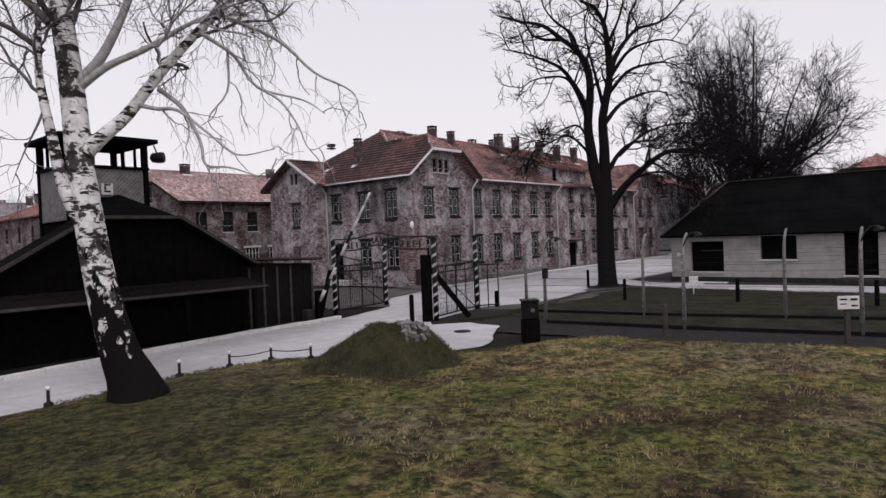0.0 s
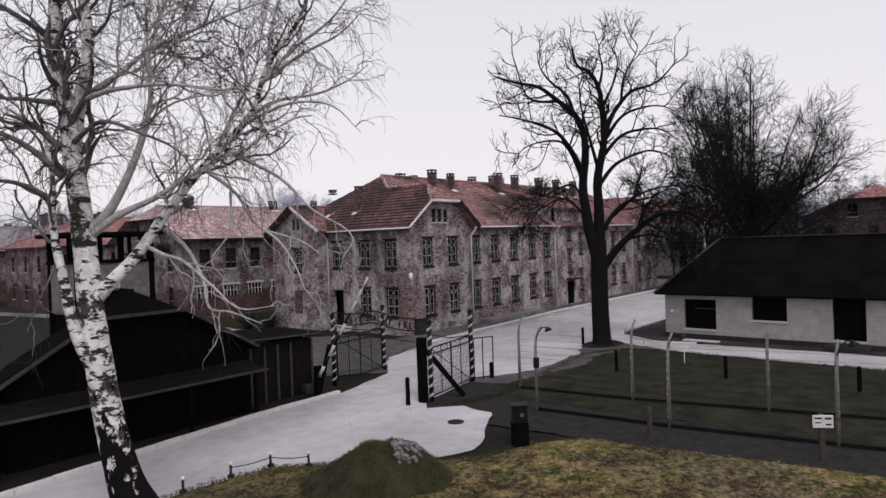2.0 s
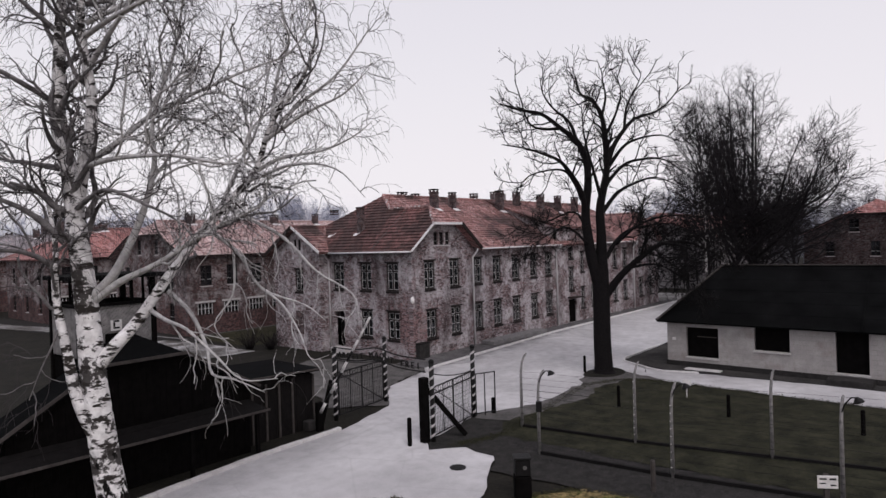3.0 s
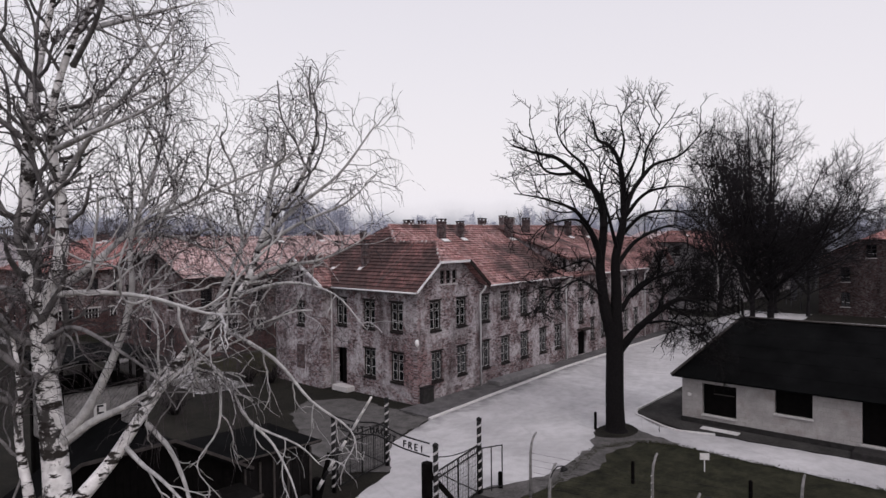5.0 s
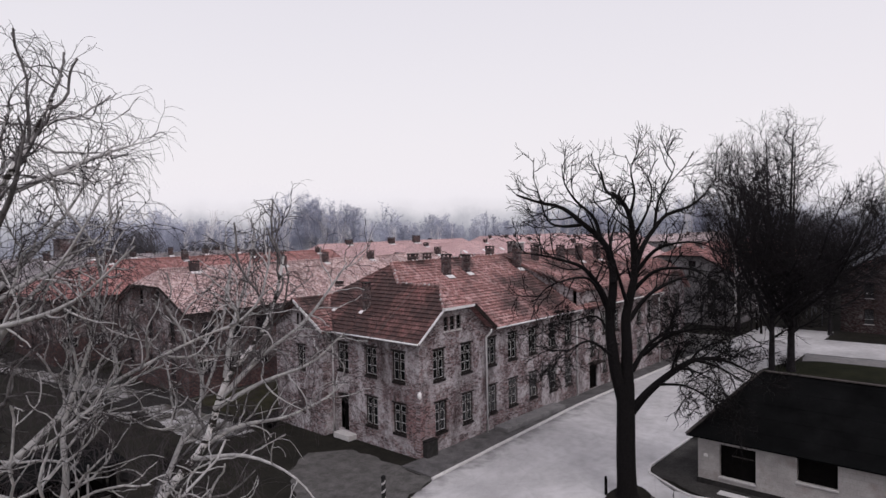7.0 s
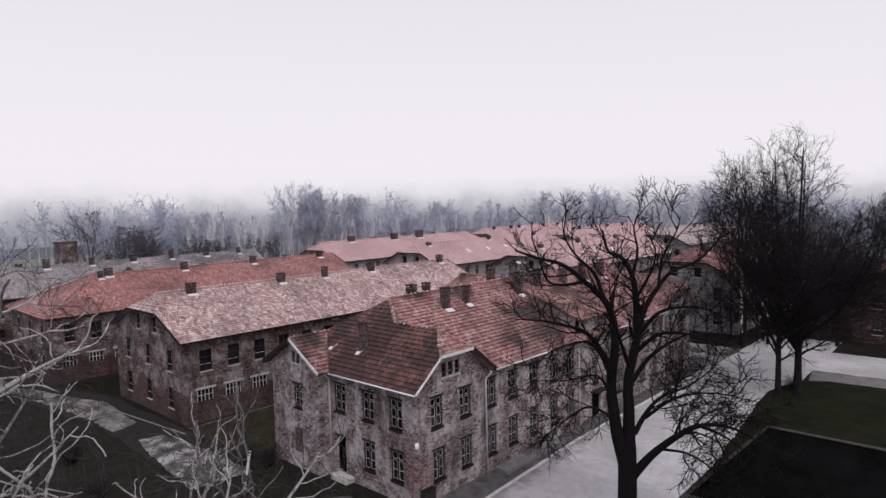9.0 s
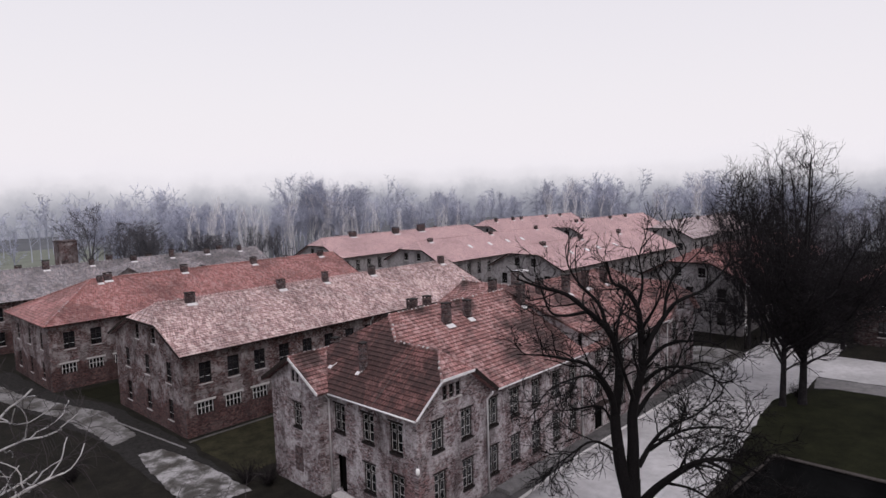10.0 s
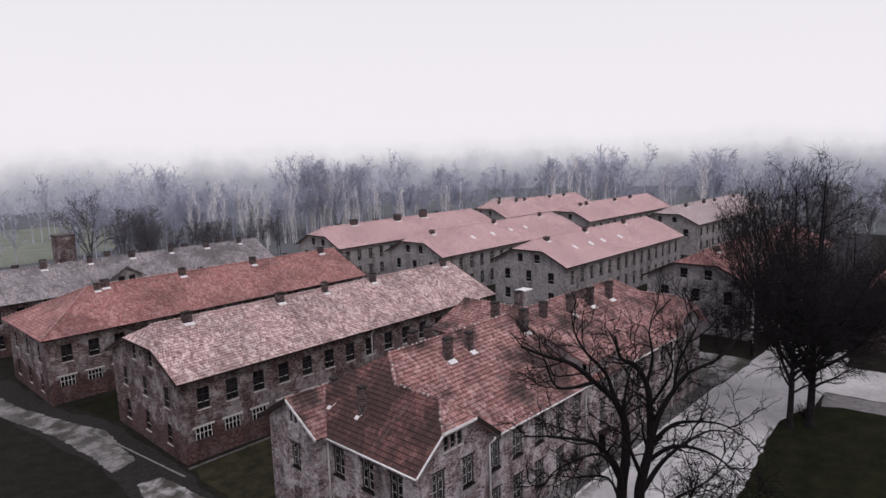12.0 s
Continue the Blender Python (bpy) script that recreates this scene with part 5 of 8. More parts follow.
# ---- low building with the tarred roof ----
def low_building():
    h = thing("low_building", "low plastered building with a black tarred hip roof", "building", (7.0, -13.7, 0), -90)
    # local x runs along it, y into it
    L, W, E, R = 22.0, 6.6, 2.62, 5.62
    walls, roof = Mesh(), []
    hs = [(1.1, 2.85, 0.55, 2.25), (4.7, 6.4, 1.2, 2.45), (8.45, 9.85, 0.4, 2.5), (12.2, 13.9, 1.2, 2.45), (16, 17.7, 1.2, 2.45)]
    facade(walls, (0, 0, 0), (1, 0, 0), (0, 1, 0), L, -0.2, E + 0.1, hs)
    facade(walls, (0, W - 0.33, 0), (0, -1, 0), (1, 0, 0), W - 0.66, -0.2, E + 0.1)
    facade(walls, (L, 0.33, 0), (0, 1, 0), (-1, 0, 0), W - 0.66, -0.2, E + 0.1)
    facade(walls, (L, W, 0), (-1, 0, 0), (0, -1, 0), L, -0.2, E + 0.1)
    part("wall", walls, M_LOWWALL, h)
    o, mid, a = 0.45, W / 2, 2.2
    pitched(roof, [(-o, -o, E - 0.05), (L + o, -o, E - 0.05), (L - a, mid, R), (a, mid, R)], 0.9, 0.012, 0.1)
    pitched(roof, [(L + o, W + o, E - 0.05), (-o, W + o, E - 0.05), (a, mid, R), (L - a, mid, R)], 0.9, 0.012, 0.1)
    pitched(roof, [(-o, W + o, E - 0.05), (-o, -o, E - 0.05), (a, mid, R)], 0.9, 0.012, 0.1)
    pitched(roof, [(L + o, -o, E - 0.05), (L + o, W + o, E - 0.05), (L - a, mid, R)], 0.9, 0.012, 0.1)
    rf = roof_parts(roof, M_TAR, h)
    edge = Mesh()
    edge.beam((a, mid, R + 0.02), (L - a, mid, R + 0.02), 0.28, 0.05)
    edge.beam((-o, -o, E), (a, mid, R + 0.02), 0.2, 0.04)
    part("ridge_strip", edge, M_GREYWOOD, rf, "worn grey ridge strip")
    part("seam", Mesh().beam((9.6, -o, E + 0.01), (9.6, mid, R + 0.01), 0.08, 0.04), M_TAR, rf)
    part("ceiling_boards", Mesh().box(0.35, L - 0.35, 0.35, W - 0.35, E - 0.1, E - 0.05), M_GREYWOOD, h)
    for (x0, x1, z0, z1), kind in zip(hs, ("open", "dark", "door", "dark", "dark")):
        name = "door" if kind == "door" else "window"
        d = part(name, bevelled(Mesh().box(-(x1 - x0) / 2 + 0.03, (x1 - x0) / 2 - 0.03, 0.16, 0.22, 0.03, z1 - z0 - 0.03).data(name, M_BLACKWOOD), 0.01), None, h, "black painted wooden shutter" if name == "window" else "black wooden door", m=pose((x0 + x1) / 2, 0, z0))
        part("sill", bevelled(Mesh().box(-(x1 - x0) / 2 - 0.05, (x1 - x0) / 2 + 0.05, -0.06, 0.15, -0.08, 0.02).data("sill", M_LINTEL), 0.01), None, d)
        if kind == "open":
            part("crossbar", Mesh().box(-0.3, 0.75, 0.1, 0.15, 1.15, 1.2), M_GREYWOOD, d)
    part("plinth", Mesh().box(-0.05, L, -0.07, 0.0, -0.1, 0.28), M_CONCDARK, h, "damp dark plinth")
    part("door_step", bevelled(Mesh().box(8.2, 10.1, -1.1, -0.08, -0.05, 0.3).data("door_step", M_CONCDARK), 0.03), None, h)
    part("gully_cover", bevelled(Mesh().box(1.3, 3.2, -1.0, -0.5, 0, 0.06).data("gully_cover", M_KERB), 0.01), None, h)
    part("notice", bevelled(Mesh().box(0.3, 0.5, -0.03, 0.0, 1.45, 1.62).data("notice", M_WHITE), 0.005), None, h, "small white notice")


def block_plaster():
    """Plastered concrete blocks: faint courses, cracks, damp stains."""
    n = Nodes("low_plaster")
    col, fac = n.brick(n.uv, 0.55, 0.24, 0.012, (0.35, 0.33, 0.325), (0.31, 0.292, 0.288), (0.23, 0.217, 0.214))
    plain_part = n.ramp(n.noise(1.3, 7), (0.35, (0.25, 0.237, 0.235)), (0.65, (0.40, 0.38, 0.376)))
    col = n.mix(n.ramp(n.noise(0.7, 6, None, 0.7), (0.42, 0.2), (0.56, 0.85)), col, plain_part)
    col = n.mix(n.ramp(n.noise(0.9, 7, None, 0.7), (0.55, 0.0), (0.68, 0.45)), col, (0.20, 0.155, 0.145))
    fine = n.noise(14.0, 5)
    col = n.mix(n.ramp(fine, (0.5, 0.0), (0.7, 0.4)), col, (0.19, 0.178, 0.172))
    return n.done(col, 0.92, n.mix(0.4, fac, fine), 0.4, 0.015, spec=0.1)


M_LOWWALL = block_plaster()
low_building()


# ---- wooden sheds and the watchtower ----
M_DARKWOOD = plain("wood_dark_brown", (0.007, 0.006, 0.006), 0.85, 0.5, 5.0)


def boards(wall, o, u, length, z0, z1f, w=0.2, out=(0, -1, 0), material=None, name="board"):
    """Upright boards along a wall, each a piece of its own; z1f gives the height at a place along it."""
    o, u, out = Vector(o), Vector(u), Vector(out)
    n = max(1, int(length / w))
    r = random.Random(int(length * 100))
    for i in range(n):
        a, b = length * i / n + 0.005, length * (i + 1) / n - 0.005
        d = r.uniform(0.0, 0.018)
        m = Mesh()
        f0, f1 = o + u * a + out * d, o + u * b + out * d
        k0, k1 = f0 - out * 0.045, f1 - out * 0.045
        Z = Vector((0, 0, 1))
        lo, ta, tb = Z * z0, Z * z1f(a), Z * z1f(b)
        m.face([f0 + lo, f1 + lo, f1 + tb, f0 + ta])
        m.face([k1 + lo, k0 + lo, k0 + ta, k1 + tb])
        m.face([k0 + lo, f0 + lo, f0 + ta, k0 + ta])
        m.face([f1 + lo, k1 + lo, k1 + tb, f1 + tb])
        m.face([f0 + ta, f1 + tb, k1 + tb, k0 + ta])
        part(name, m, material or M_BLACKWOOD, wall)


def wall_of(house, name="wall"):
    ob = new(name)
    ob.parent = house
    return ob


def wooden_shed():
    h = thing("wooden_shed", "long black wooden shed with a tarred roof and a front canopy", "shed", (-20.25, -7.0, 0))
    # local x along the road, y away from it; half-hipped gable towards the road
    a, D, E, R = 3.85, 1.4, 2.42, 4.86
    s = (R - E) / (a + 0.3)
    zc = 4.05
    xc = (R - zc) / s
    boards(wall_of(h), (-a, 0, 0), (1, 0, 0), 2 * a, -0.1, lambda x: min(zc - 0.02, R - 0.1 - s * abs(x - a)), 0.22)
    for x in (-a, a):
        boards(wall_of(h), (x, 0, 0), (0, 1, 0), D, -0.1, lambda t: E, 0.3, (-1 if x < 0 else 1, 0, 0))
    boards(wall_of(h), (-a, D, 0), (1, 0, 0), 2 * a, -0.1, lambda x: R - 0.1 - s * abs(x - a), 0.35, (0, 1, 0))
    roof = []
    for sg in (1, -1):
        pitched(roof, [(sg * (a + 0.3), -0.3, E - 0.05), (sg * (a + 0.3), D, E - 0.05), (0, D, R), (0, 1.0, R), (sg * xc, -0.3, zc)], 1.0, 0.012, 0.08)
    pitched(roof, [(-xc, -0.3, zc), (xc, -0.3, zc), (0, 1.0, R)], 1.0, 0.012, 0.08)
    roof_parts(roof, M_TAR, h)
    for sg in (1, -1):
        part("roof_edge", Mesh().beam((sg * (a + 0.3), -0.33, E), (sg * xc, -0.33, zc + 0.03), 0.04, 0.1), M_GREYWOOD, h, "worn grey edge board")
    part("roof_edge", Mesh().beam((-xc, -0.33, zc + 0.03), (xc, -0.33, zc + 0.03), 0.04, 0.1), M_GREYWOOD, h, "worn grey edge board")
    can = Mesh()
    slope(can, [(-12, -0.85, 1.62), (4.15, -0.85, 1.62), (3.8, 0.0, 1.95), (-12, 0.0, 1.95)], 0.6, 0.01, 0.08)
    c = part("canopy", can, M_DARKWOOD, h, "sagging dark board canopy")
    part("canopy_edge", Mesh().beam((-12, -0.88, 1.62), (4.17, -0.88, 1.62), 0.03, 0.08), M_GREYWOOD, c, "weathered edge board")
    for x in (-11.5, -7.2, -4.4, -1.6, 1.2, 3.7):
        part("post", bevelled(Mesh().box(x - 0.06, x + 0.06, -0.8, -0.68, -0.1, 1.6).data("post", M_BLACKWOOD), 0.01), None, c)
    boards(wall_of(h), (-12, 0.4, 0), (1, 0, 0), 8.1, -0.1, lambda x: 2.6, 0.3)
    low = thing("wooden_lean_to", "low dark boarded lean-to with a flat roof", "shed", (-15.35, -6.4, 0))
    boards(wall_of(low), (-0.95, 0, 0), (1, 0, 0), 3.3, -0.1, lambda x: 2.42 - 0.055 * x, 0.2, material=M_DARKWOOD)
    boards(wall_of(low), (2.35, 0, 0), (0, 1, 0), 3.2, -0.1, lambda x: 2.24, 0.2, (1, 0, 0))
    part("roof", bevelled(Mesh().box(-1.5, 2.65, -0.35, 3.4, 0, 0.09).data("roof", M_TAR), 0.01), None, low, m=pose(0, 0, 2.45, 0, 2.2, 0))
    part("roof_edge", Mesh().beam((-1.5, -0.37, 2.595), (2.66, -0.37, 2.43), 0.03, 0.07), M_GREYWOOD, low, "pale edge strip")
    for x in (-0.6, 0.02, 0.62, 1.25, 2.3):
        part("batten", bevelled(Mesh().box(x, x + 0.09, -0.07, -0.02, -0.1, 2.2).data("batten", M_GREYWOOD), 0.008), None, low, "weathered grey batten")
    back = thing("wooden_shed", "flat black shed roof behind the canopy shed", "shed", (-28.2, 1.0, 0))
    boards(wall_of(back), (-7, 0, 0), (1, 0, 0), 12, -0.1, lambda x: 4.5, 0.4)
    boards(wall_of(back), (5, 0, 0), (0, 1, 0), 5, -0.1, lambda x: 4.5, 0.4, (1, 0, 0))
    part("roof", bevelled(Mesh().box(-7.3, 5.3, -0.4, 5.3, 4.5, 4.66).data("roof", M_TAR), 0.02), None, back)
    part("roof_edge", Mesh().beam((-7.3, -0.43, 4.63), (5.33, -0.43, 4.63), 0.03, 0.07), M_CONC, back, "pale worn edge strip")


wooden_shed()


def text_mesh(words, size, depth, material, name):
    cu = bpy.data.curves.new(name, "FONT")
    cu.body, cu.size, cu.extrude, cu.align_x = words, size, depth, "CENTER"
    tmp = bpy.data.objects.new(name, cu)
    scene.collection.objects.link(tmp)
    bpy.context.view_layer.update()
    me = bpy.data.meshes.new_from_object(tmp.evaluated_get(bpy.context.evaluated_depsgraph_get()))
    bpy.data.objects.remove(tmp)
    me.name = name
    me.materials.clear()
    me.materials.append(material)
    return me


def watchtower():
    h = thing("watchtower", "boarded wooden watchtower with an open top and flat roof", "watchtower", (-20.33, -4.25, 0))
    w, z0, z1, zr = 1.2, 4.1, 5.75, 6.66
    for x in (-w, w):
        for y in (-w, w):
            part("corner_post", bevelled(Mesh().box(x - 0.09, x + 0.09, y - 0.09, y + 0.09, -0.1, zr).data("corner_post", M_BLACKWOOD), 0.01), None, h)
    for side in range(4):
        turn = pose(0, 0, 0, 0, 0, 90 * side)
        para = wall_of(h, "parapet")
        tagged(para, "weathered grey diagonal boards")
        para.matrix_basis = turn
        for i in range(-22, 22):
            x0, x1, a, b = 0.14 * i, 0.14 * i + (z1 - z0), z0, z1
            if x0 < -w:
                a += -w - x0
                x0 = -w
            if x1 > w:
                b -= x1 - w
                x1 = w
            if x1 - x0 > 0.06:
                part("board", Mesh().beam((x0, -w - 0.03, a), (x1, -w - 0.03, b), 0.085, 0.025, (0, 1, 0)), M_TOWERWOOD, para)
        part("backing", Mesh().box(-w, w, -w + 0.01, -w + 0.04, z0, z1), M_BLACKWOOD, h, m=turn)
        part("rail", bevelled(Mesh().box(-w - 0.12, w + 0.12, -w - 0.12, -w + 0.04, z1, z1 + 0.1).data("rail", M_BLACKWOOD), 0.01), None, h, m=turn)
        for x in (-0.5, 0.5):
            part("mullion", bevelled(Mesh().box(x - 0.04, x + 0.04, -w - 0.04, -w + 0.04, z1 + 0.1, zr).data("mullion", M_BLACKWOOD), 0.01), None, h, m=turn)
        part("skirt", Mesh().box(-w, w, -w, -w + 0.05, -0.1, z0), M_BLACKWOOD, h, m=turn)
    part("floor_deck", Mesh().box(-w, w, -w, w, z0 - 0.1, z0), M_BLACKWOOD, h)
    part("roof", bevelled(Mesh().box(-1.55, 1.55, -1.55, 1.55, zr, zr + 0.14).data("roof", M_TAR), 0.02), None, h)
    part("hatch", bevelled(Mesh().box(-0.45, 0.55, -w - 0.1, -w - 0.05, z0 - 0.1, z0 + 0.72).data("hatch", M_BLACKWOOD), 0.01), None, h)
    plate = part("number_plate", bevelled(Mesh().box(-0.18, 0.18, -0.03, 0.0, 0, 0.36).data("number_plate", M_WHITE), 0.005), None, h, "white square plate with a black mark", m=pose(-0.1, -w - 0.1, 4.9))
    part("plate_mark", Mesh().box(-0.1, 0.1, -0.036, -0.031, 0.07, 0.13).box(-0.1, -0.04, -0.036, -0.031, 0.14, 0.28).box(-0.1, 0.1, -0.036, -0.031, 0.29, 0.35), M_IRON, plate)
    spot = part("searchlight", Mesh().tube([(0, -0.22, 0), (0, -0.1, 0), (0, 0.15, 0), (0, 0.22, 0)], [0.18, 0.19, 0.16, 0.06], 14), M_IRON, h, "round black searchlight", True, pose(1.55, -1.4, 6.2, 0, 0, 40))
    part("bracket", Mesh().tube([(0, 0, 0.15), (-0.05, 0.1, 0.5)], 0.025, 6), M_IRON, spot)


M_TOWERWOOD = plain("wood_pale_grey", (0.21, 0.2, 0.2), 0.85, 0.4, 5.0)
watchtower()


# ---- the gate ----
M_STRIPE = plain("paint_white_worn", (0.42, 0.40, 0.41), 0.7, 0.4, 9.0)


def helix_post(parent_name, label, x, y, z1, r=0.095, lean=0):
    """A round striped pole."""
    h = thing(parent_name, label, "post", (x, y, 0), group="striped posts")
    part("pole", Mesh().tube([(0, 0, -0.1), (0, 0, z1)], r, 12), M_IRON, h, "", True)
    stripe = Mesh()
    turns = z1 / 0.36
    n = int(turns * 12)
    rr_ = r + 0.004

    def pt(a, z):
        return (math.cos(a) * rr_, math.sin(a) * rr_, z)
    for i in range(n):
        a0, a1 = 2 * math.pi * i / 12, 2 * math.pi * (i + 1) / 12
        z0, zz = i / 12 * 0.36, (i + 1) / 12 * 0.36
        if zz + 0.12 < z1:
            stripe.face([pt(a0, z0), pt(a1, zz), pt(a1, zz + 0.10), pt(a0, z0 + 0.10)])
    part("stripe", stripe, M_STRIPE, h, "white painted spiral stripe", True)
    part("post_cap", Mesh().tube([(0, 0, z1), (0, 0, z1 + 0.08), (0, 0, z1 + 0.13)], [r * 1.15, r * 1.1, r * 0.4], 12), M_IRON, h, "", True)
    return h


P1, P2, P3, P4 = (-11.8, -6.4), (-8.35, -5.95), (-11.9, -11.8), (-8.2, -11.15)
for px, py in (P1, P2, P4):
    helix_post("striped_post", "round gate post striped black and white", px, py, 3.0)
helix_post("striped_post", "round gate post striped black and white", P3[0] + 0.22, P3[1] - 0.1, 3.0)
solid_post = thing("gate_post", "thick square black gate post", "post", (P3[0], P3[1] + 0.12, 0))
part("pole", bevelled(Mesh().box(-0.15, 0.15, -0.15, 0.15, -0.1, 2.45).data("pole", M_BLACKWOOD), 0.02), None, solid_post)
part("strut", Mesh().beam((0.1, -0.1, 2.0), (1.5, -0.75, 0.05), 0.14, 0.18), M_BLACKWOOD, solid_post, "slanting black timber strut")
for x, y, z in ((-12.55, -11.5, 1.05), (-7.2, -11.45, 0.7)):
    solid("bollard", Mesh().tube([(0, 0, -0.1), (0, 0, z - 0.03), (0, 0, z)], [0.09, 0.085, 0.05], 10), M_BLACKWOOD, "short round black bollard beside the gate", "bollard", "gate bollards", smooth=False, at=(x, y, 0))


def gate_leaf(a, b, label, flip=1):
    """A leaf of iron tubes and wire."""
    a, b = Vector((*a, 0)), Vector((*b, 0))
    d = (b - a)
    L = d.length
    g = thing("gate_leaf", label, "gate", (a.x, a.y, 0), math.degrees(math.atan2(d.y, d.x)), "gate leaves")
    fr = Mesh()
    z0, z1, x0, x1 = 0.15, 2.0, 0.2, L - 0.15
    for p, q in (((x0, 0, z0), (x1, 0, z0)), ((x0, 0, z1), (x1, 0, z1)), ((x0, 0, z0), (x0, 0, z1 + 0.5)), ((x1, 0, z0), (x1, 0, z1)), ((x0, 0, z1 - 0.25), (x1, 0, z1 - 0.25))):
        fr.tube([p, q], 0.032, 8)
    part("gate_frame", fr, M_IRON, g)
    for i in range(1, 4):
        x = x0 + (x1 - x0) * i / 4
        part("upright", Mesh().tube([(x, 0, z0), (x, 0, z1)], 0.024, 6), M_IRON, g)
    for i in range(9):
        x = x0 + (x1 - x0) * (i + 0.5) / 9
        ring = [(x + 0.1 * math.cos(t * math.pi / 5), 0, z1 - 0.125 + 0.1 * math.sin(t * math.pi / 5)) for t in range(11)]
        part("ring", Mesh().tube(ring, 0.014, 5, False), M_IRON, g)
    part("brace", Mesh().tube([(x0, 0, z1), (x1, 0, z0)], 0.02, 6), M_IRON, g)
    arc = [(x0 + (x1 - x0) * t / 8, 0, z1 + 0.5 * (1 - t / 8) ** 2 + 0.04) for t in range(9)]
    part("top_scroll", Mesh().tube(arc, 0.022, 6), M_IRON, g)
    net = Mesh()
    for i in range(26):
        x = x0 + (x1 - x0) * (i + 0.5) / 26
        net.beam((x, 0, z0), (x, 0, z1 - 0.25), 0.012)
    for i in range(9):
        z = z0 + (z1 - 0.25 - z0) * (i + 0.5) / 9
        net.beam((x0, 0, z), (x1, 0, z), 0.01)
    part("wire", net, M_IRON, g)


gate_leaf(P1, P2, "open iron tube gate leaf, filled with wire")
gate_leaf((P3[0] + 0.2, P3[1]), P4, "open iron tube gate leaf with a row of rings")
# a fixed fence panel beyond the right leaf
pan = thing("iron_fence", "narrow iron fence panel beside the gate", "fence", (P4[0], P4[1], 0), -25)
for x in (0.12, 0.55, 1.05):
    part("upright", Mesh().tube([(x, 0, 0.0), (x, 0, 1.85)], 0.026, 6), M_IRON, pan)
for z in (0.15, 1.85):
    part("rail", Mesh().tube([(0.1, 0, z), (1.07, 0, z)], 0.026, 6), M_IRON, pan)


def sign_arch():
    """Iron letters between two bars that wave over the gateway."""
    a, b = Vector((P1[0], P1[1], 0)), Vector((P3[0], P3[1], 0))
    d = b - a
    L = d.length
    g = thing("gate_sign", "iron inscription between two wavy bars over the gateway", "sign", (a.x, a.y, 0), math.degrees(math.atan2(d.y, d.x)))

    def zc(s):
        return 2.72 + 0.2 * math.exp(-((s - 0.5) / 0.16) ** 2)
    for off in (-0.05, 0.42):
        part("bar", Mesh().tube([(L * t / 24, 0, zc(t / 24) + off) for t in range(25)], 0.03, 6), M_IRON, g)
    words = "ARBEIT MACHT FREI"
    for i, ch in enumerate(words):
        if ch == " ":
            continue
        s = 0.07 + 0.86 * i / (len(words) - 1)
        ang = math.degrees(math.atan2(zc(s + 0.01) - zc(s - 0.01), 0.02 * L))
        part("letter", text_mesh(ch, 0.36, 0.02, M_IRON, "letter"), None, g, m=pose(L * s, 0, zc(s) + 0.02, 90, 0, 0) @ pose(0, 0, 0, 0, 0, ang))


sign_arch()

# the barrier, its pole raised
bar = thing("barrier", "raised barrier pole banded white and black on a timber stand", "barrier", (-13.2, -7.05, 0))
part("stand", bevelled(Mesh().box(-0.14, 0.14, -0.1, 0.1, -0.1, 1.15).data("stand", M_BLACKWOOD), 0.015), None, bar)
part("brace", Mesh().beam((0.05, 0.0, 0.1), (0.75, 0.1, 1.9), 0.14), M_BLACKWOOD, bar, "slanting black timber brace")
tip0, tip1 = Vector((0.0, 0.25, -0.05 + 0.35)), Vector((0.0, -3.2, 4.8))
for i in range(10):
    p, q = tip0 + (tip1 - tip0) * (i / 10), tip0 + (tip1 - tip0) * ((i + 1) / 10)
    part("pole_band", Mesh().tube([p, q], [0.07 - 0.003 * i, 0.067 - 0.003 * i], 10), M_WHITE if i % 2 == 1 or i > 6 else M_IRON, bar, "white band" if i % 2 == 1 or i > 6 else "black band", True)
part("counterweight", bevelled(Mesh().box(-0.45, -0.05, 0.15, 0.55, 0.0, 0.4).data("counterweight", M_CONCDARK), 0.03), None, bar)


# ---- the fences ----
def fence_posts():
    m = Mesh()
    pts = [(0, 0, -0.2), (0, 0, 1.9), (0.02, 0, 2.3), (0.1, 0, 2.6), (0.28, 0, 2.82), (0.42, 0, 2.9)]
    m.tube(pts, [0.068, 0.052, 0.048, 0.045, 0.042, 0.034], 8)
    ins = Mesh().tube([(-0.06, 0, 0), (-0.1, 0, 0), (-0.13, 0, 0)], [0.01, 0.014, 0.01], 6)
    return m.data("pole", M_POST, True), ins


def fence(name, label, pts, side, lamps=()):
    f = thing(name, label, "fence")
    pole, ins = fence_posts()
    insd = ins.data("insulator", M_INSUL, True)
    for i, (x, y) in enumerate(pts):
        p = part("fence_post", pole, None, f, "curved concrete post", m=pose(x, y, 0, 0, 0, 180 if side < 0 else 0))
        if i % 2 == 1:
            for k in range(9):
                part("insulator", insd, None, p, "white porcelain insulator", m=pose(0, 0, 0.35 + 0.24 * k))
    for k in range(9):
        z = 0.35 + 0.24 * k
        w = Mesh()
        for a, b in zip(pts, pts[1:]):
            w.beam((a[0] - 0.14 * side, a[1], z), (b[0] - 0.14 * side, b[1], z), 0.006)
        part("wire", w, M_IRON, f)
    base = Mesh()
    for a, b in zip(pts, pts[1:]):
        base.beam((a[0], a[1], 0.06), (b[0], b[1], 0.06), 0.1, 0.14)
    part("plinth", base, M_PLINTH, f, "low dark concrete plinth")


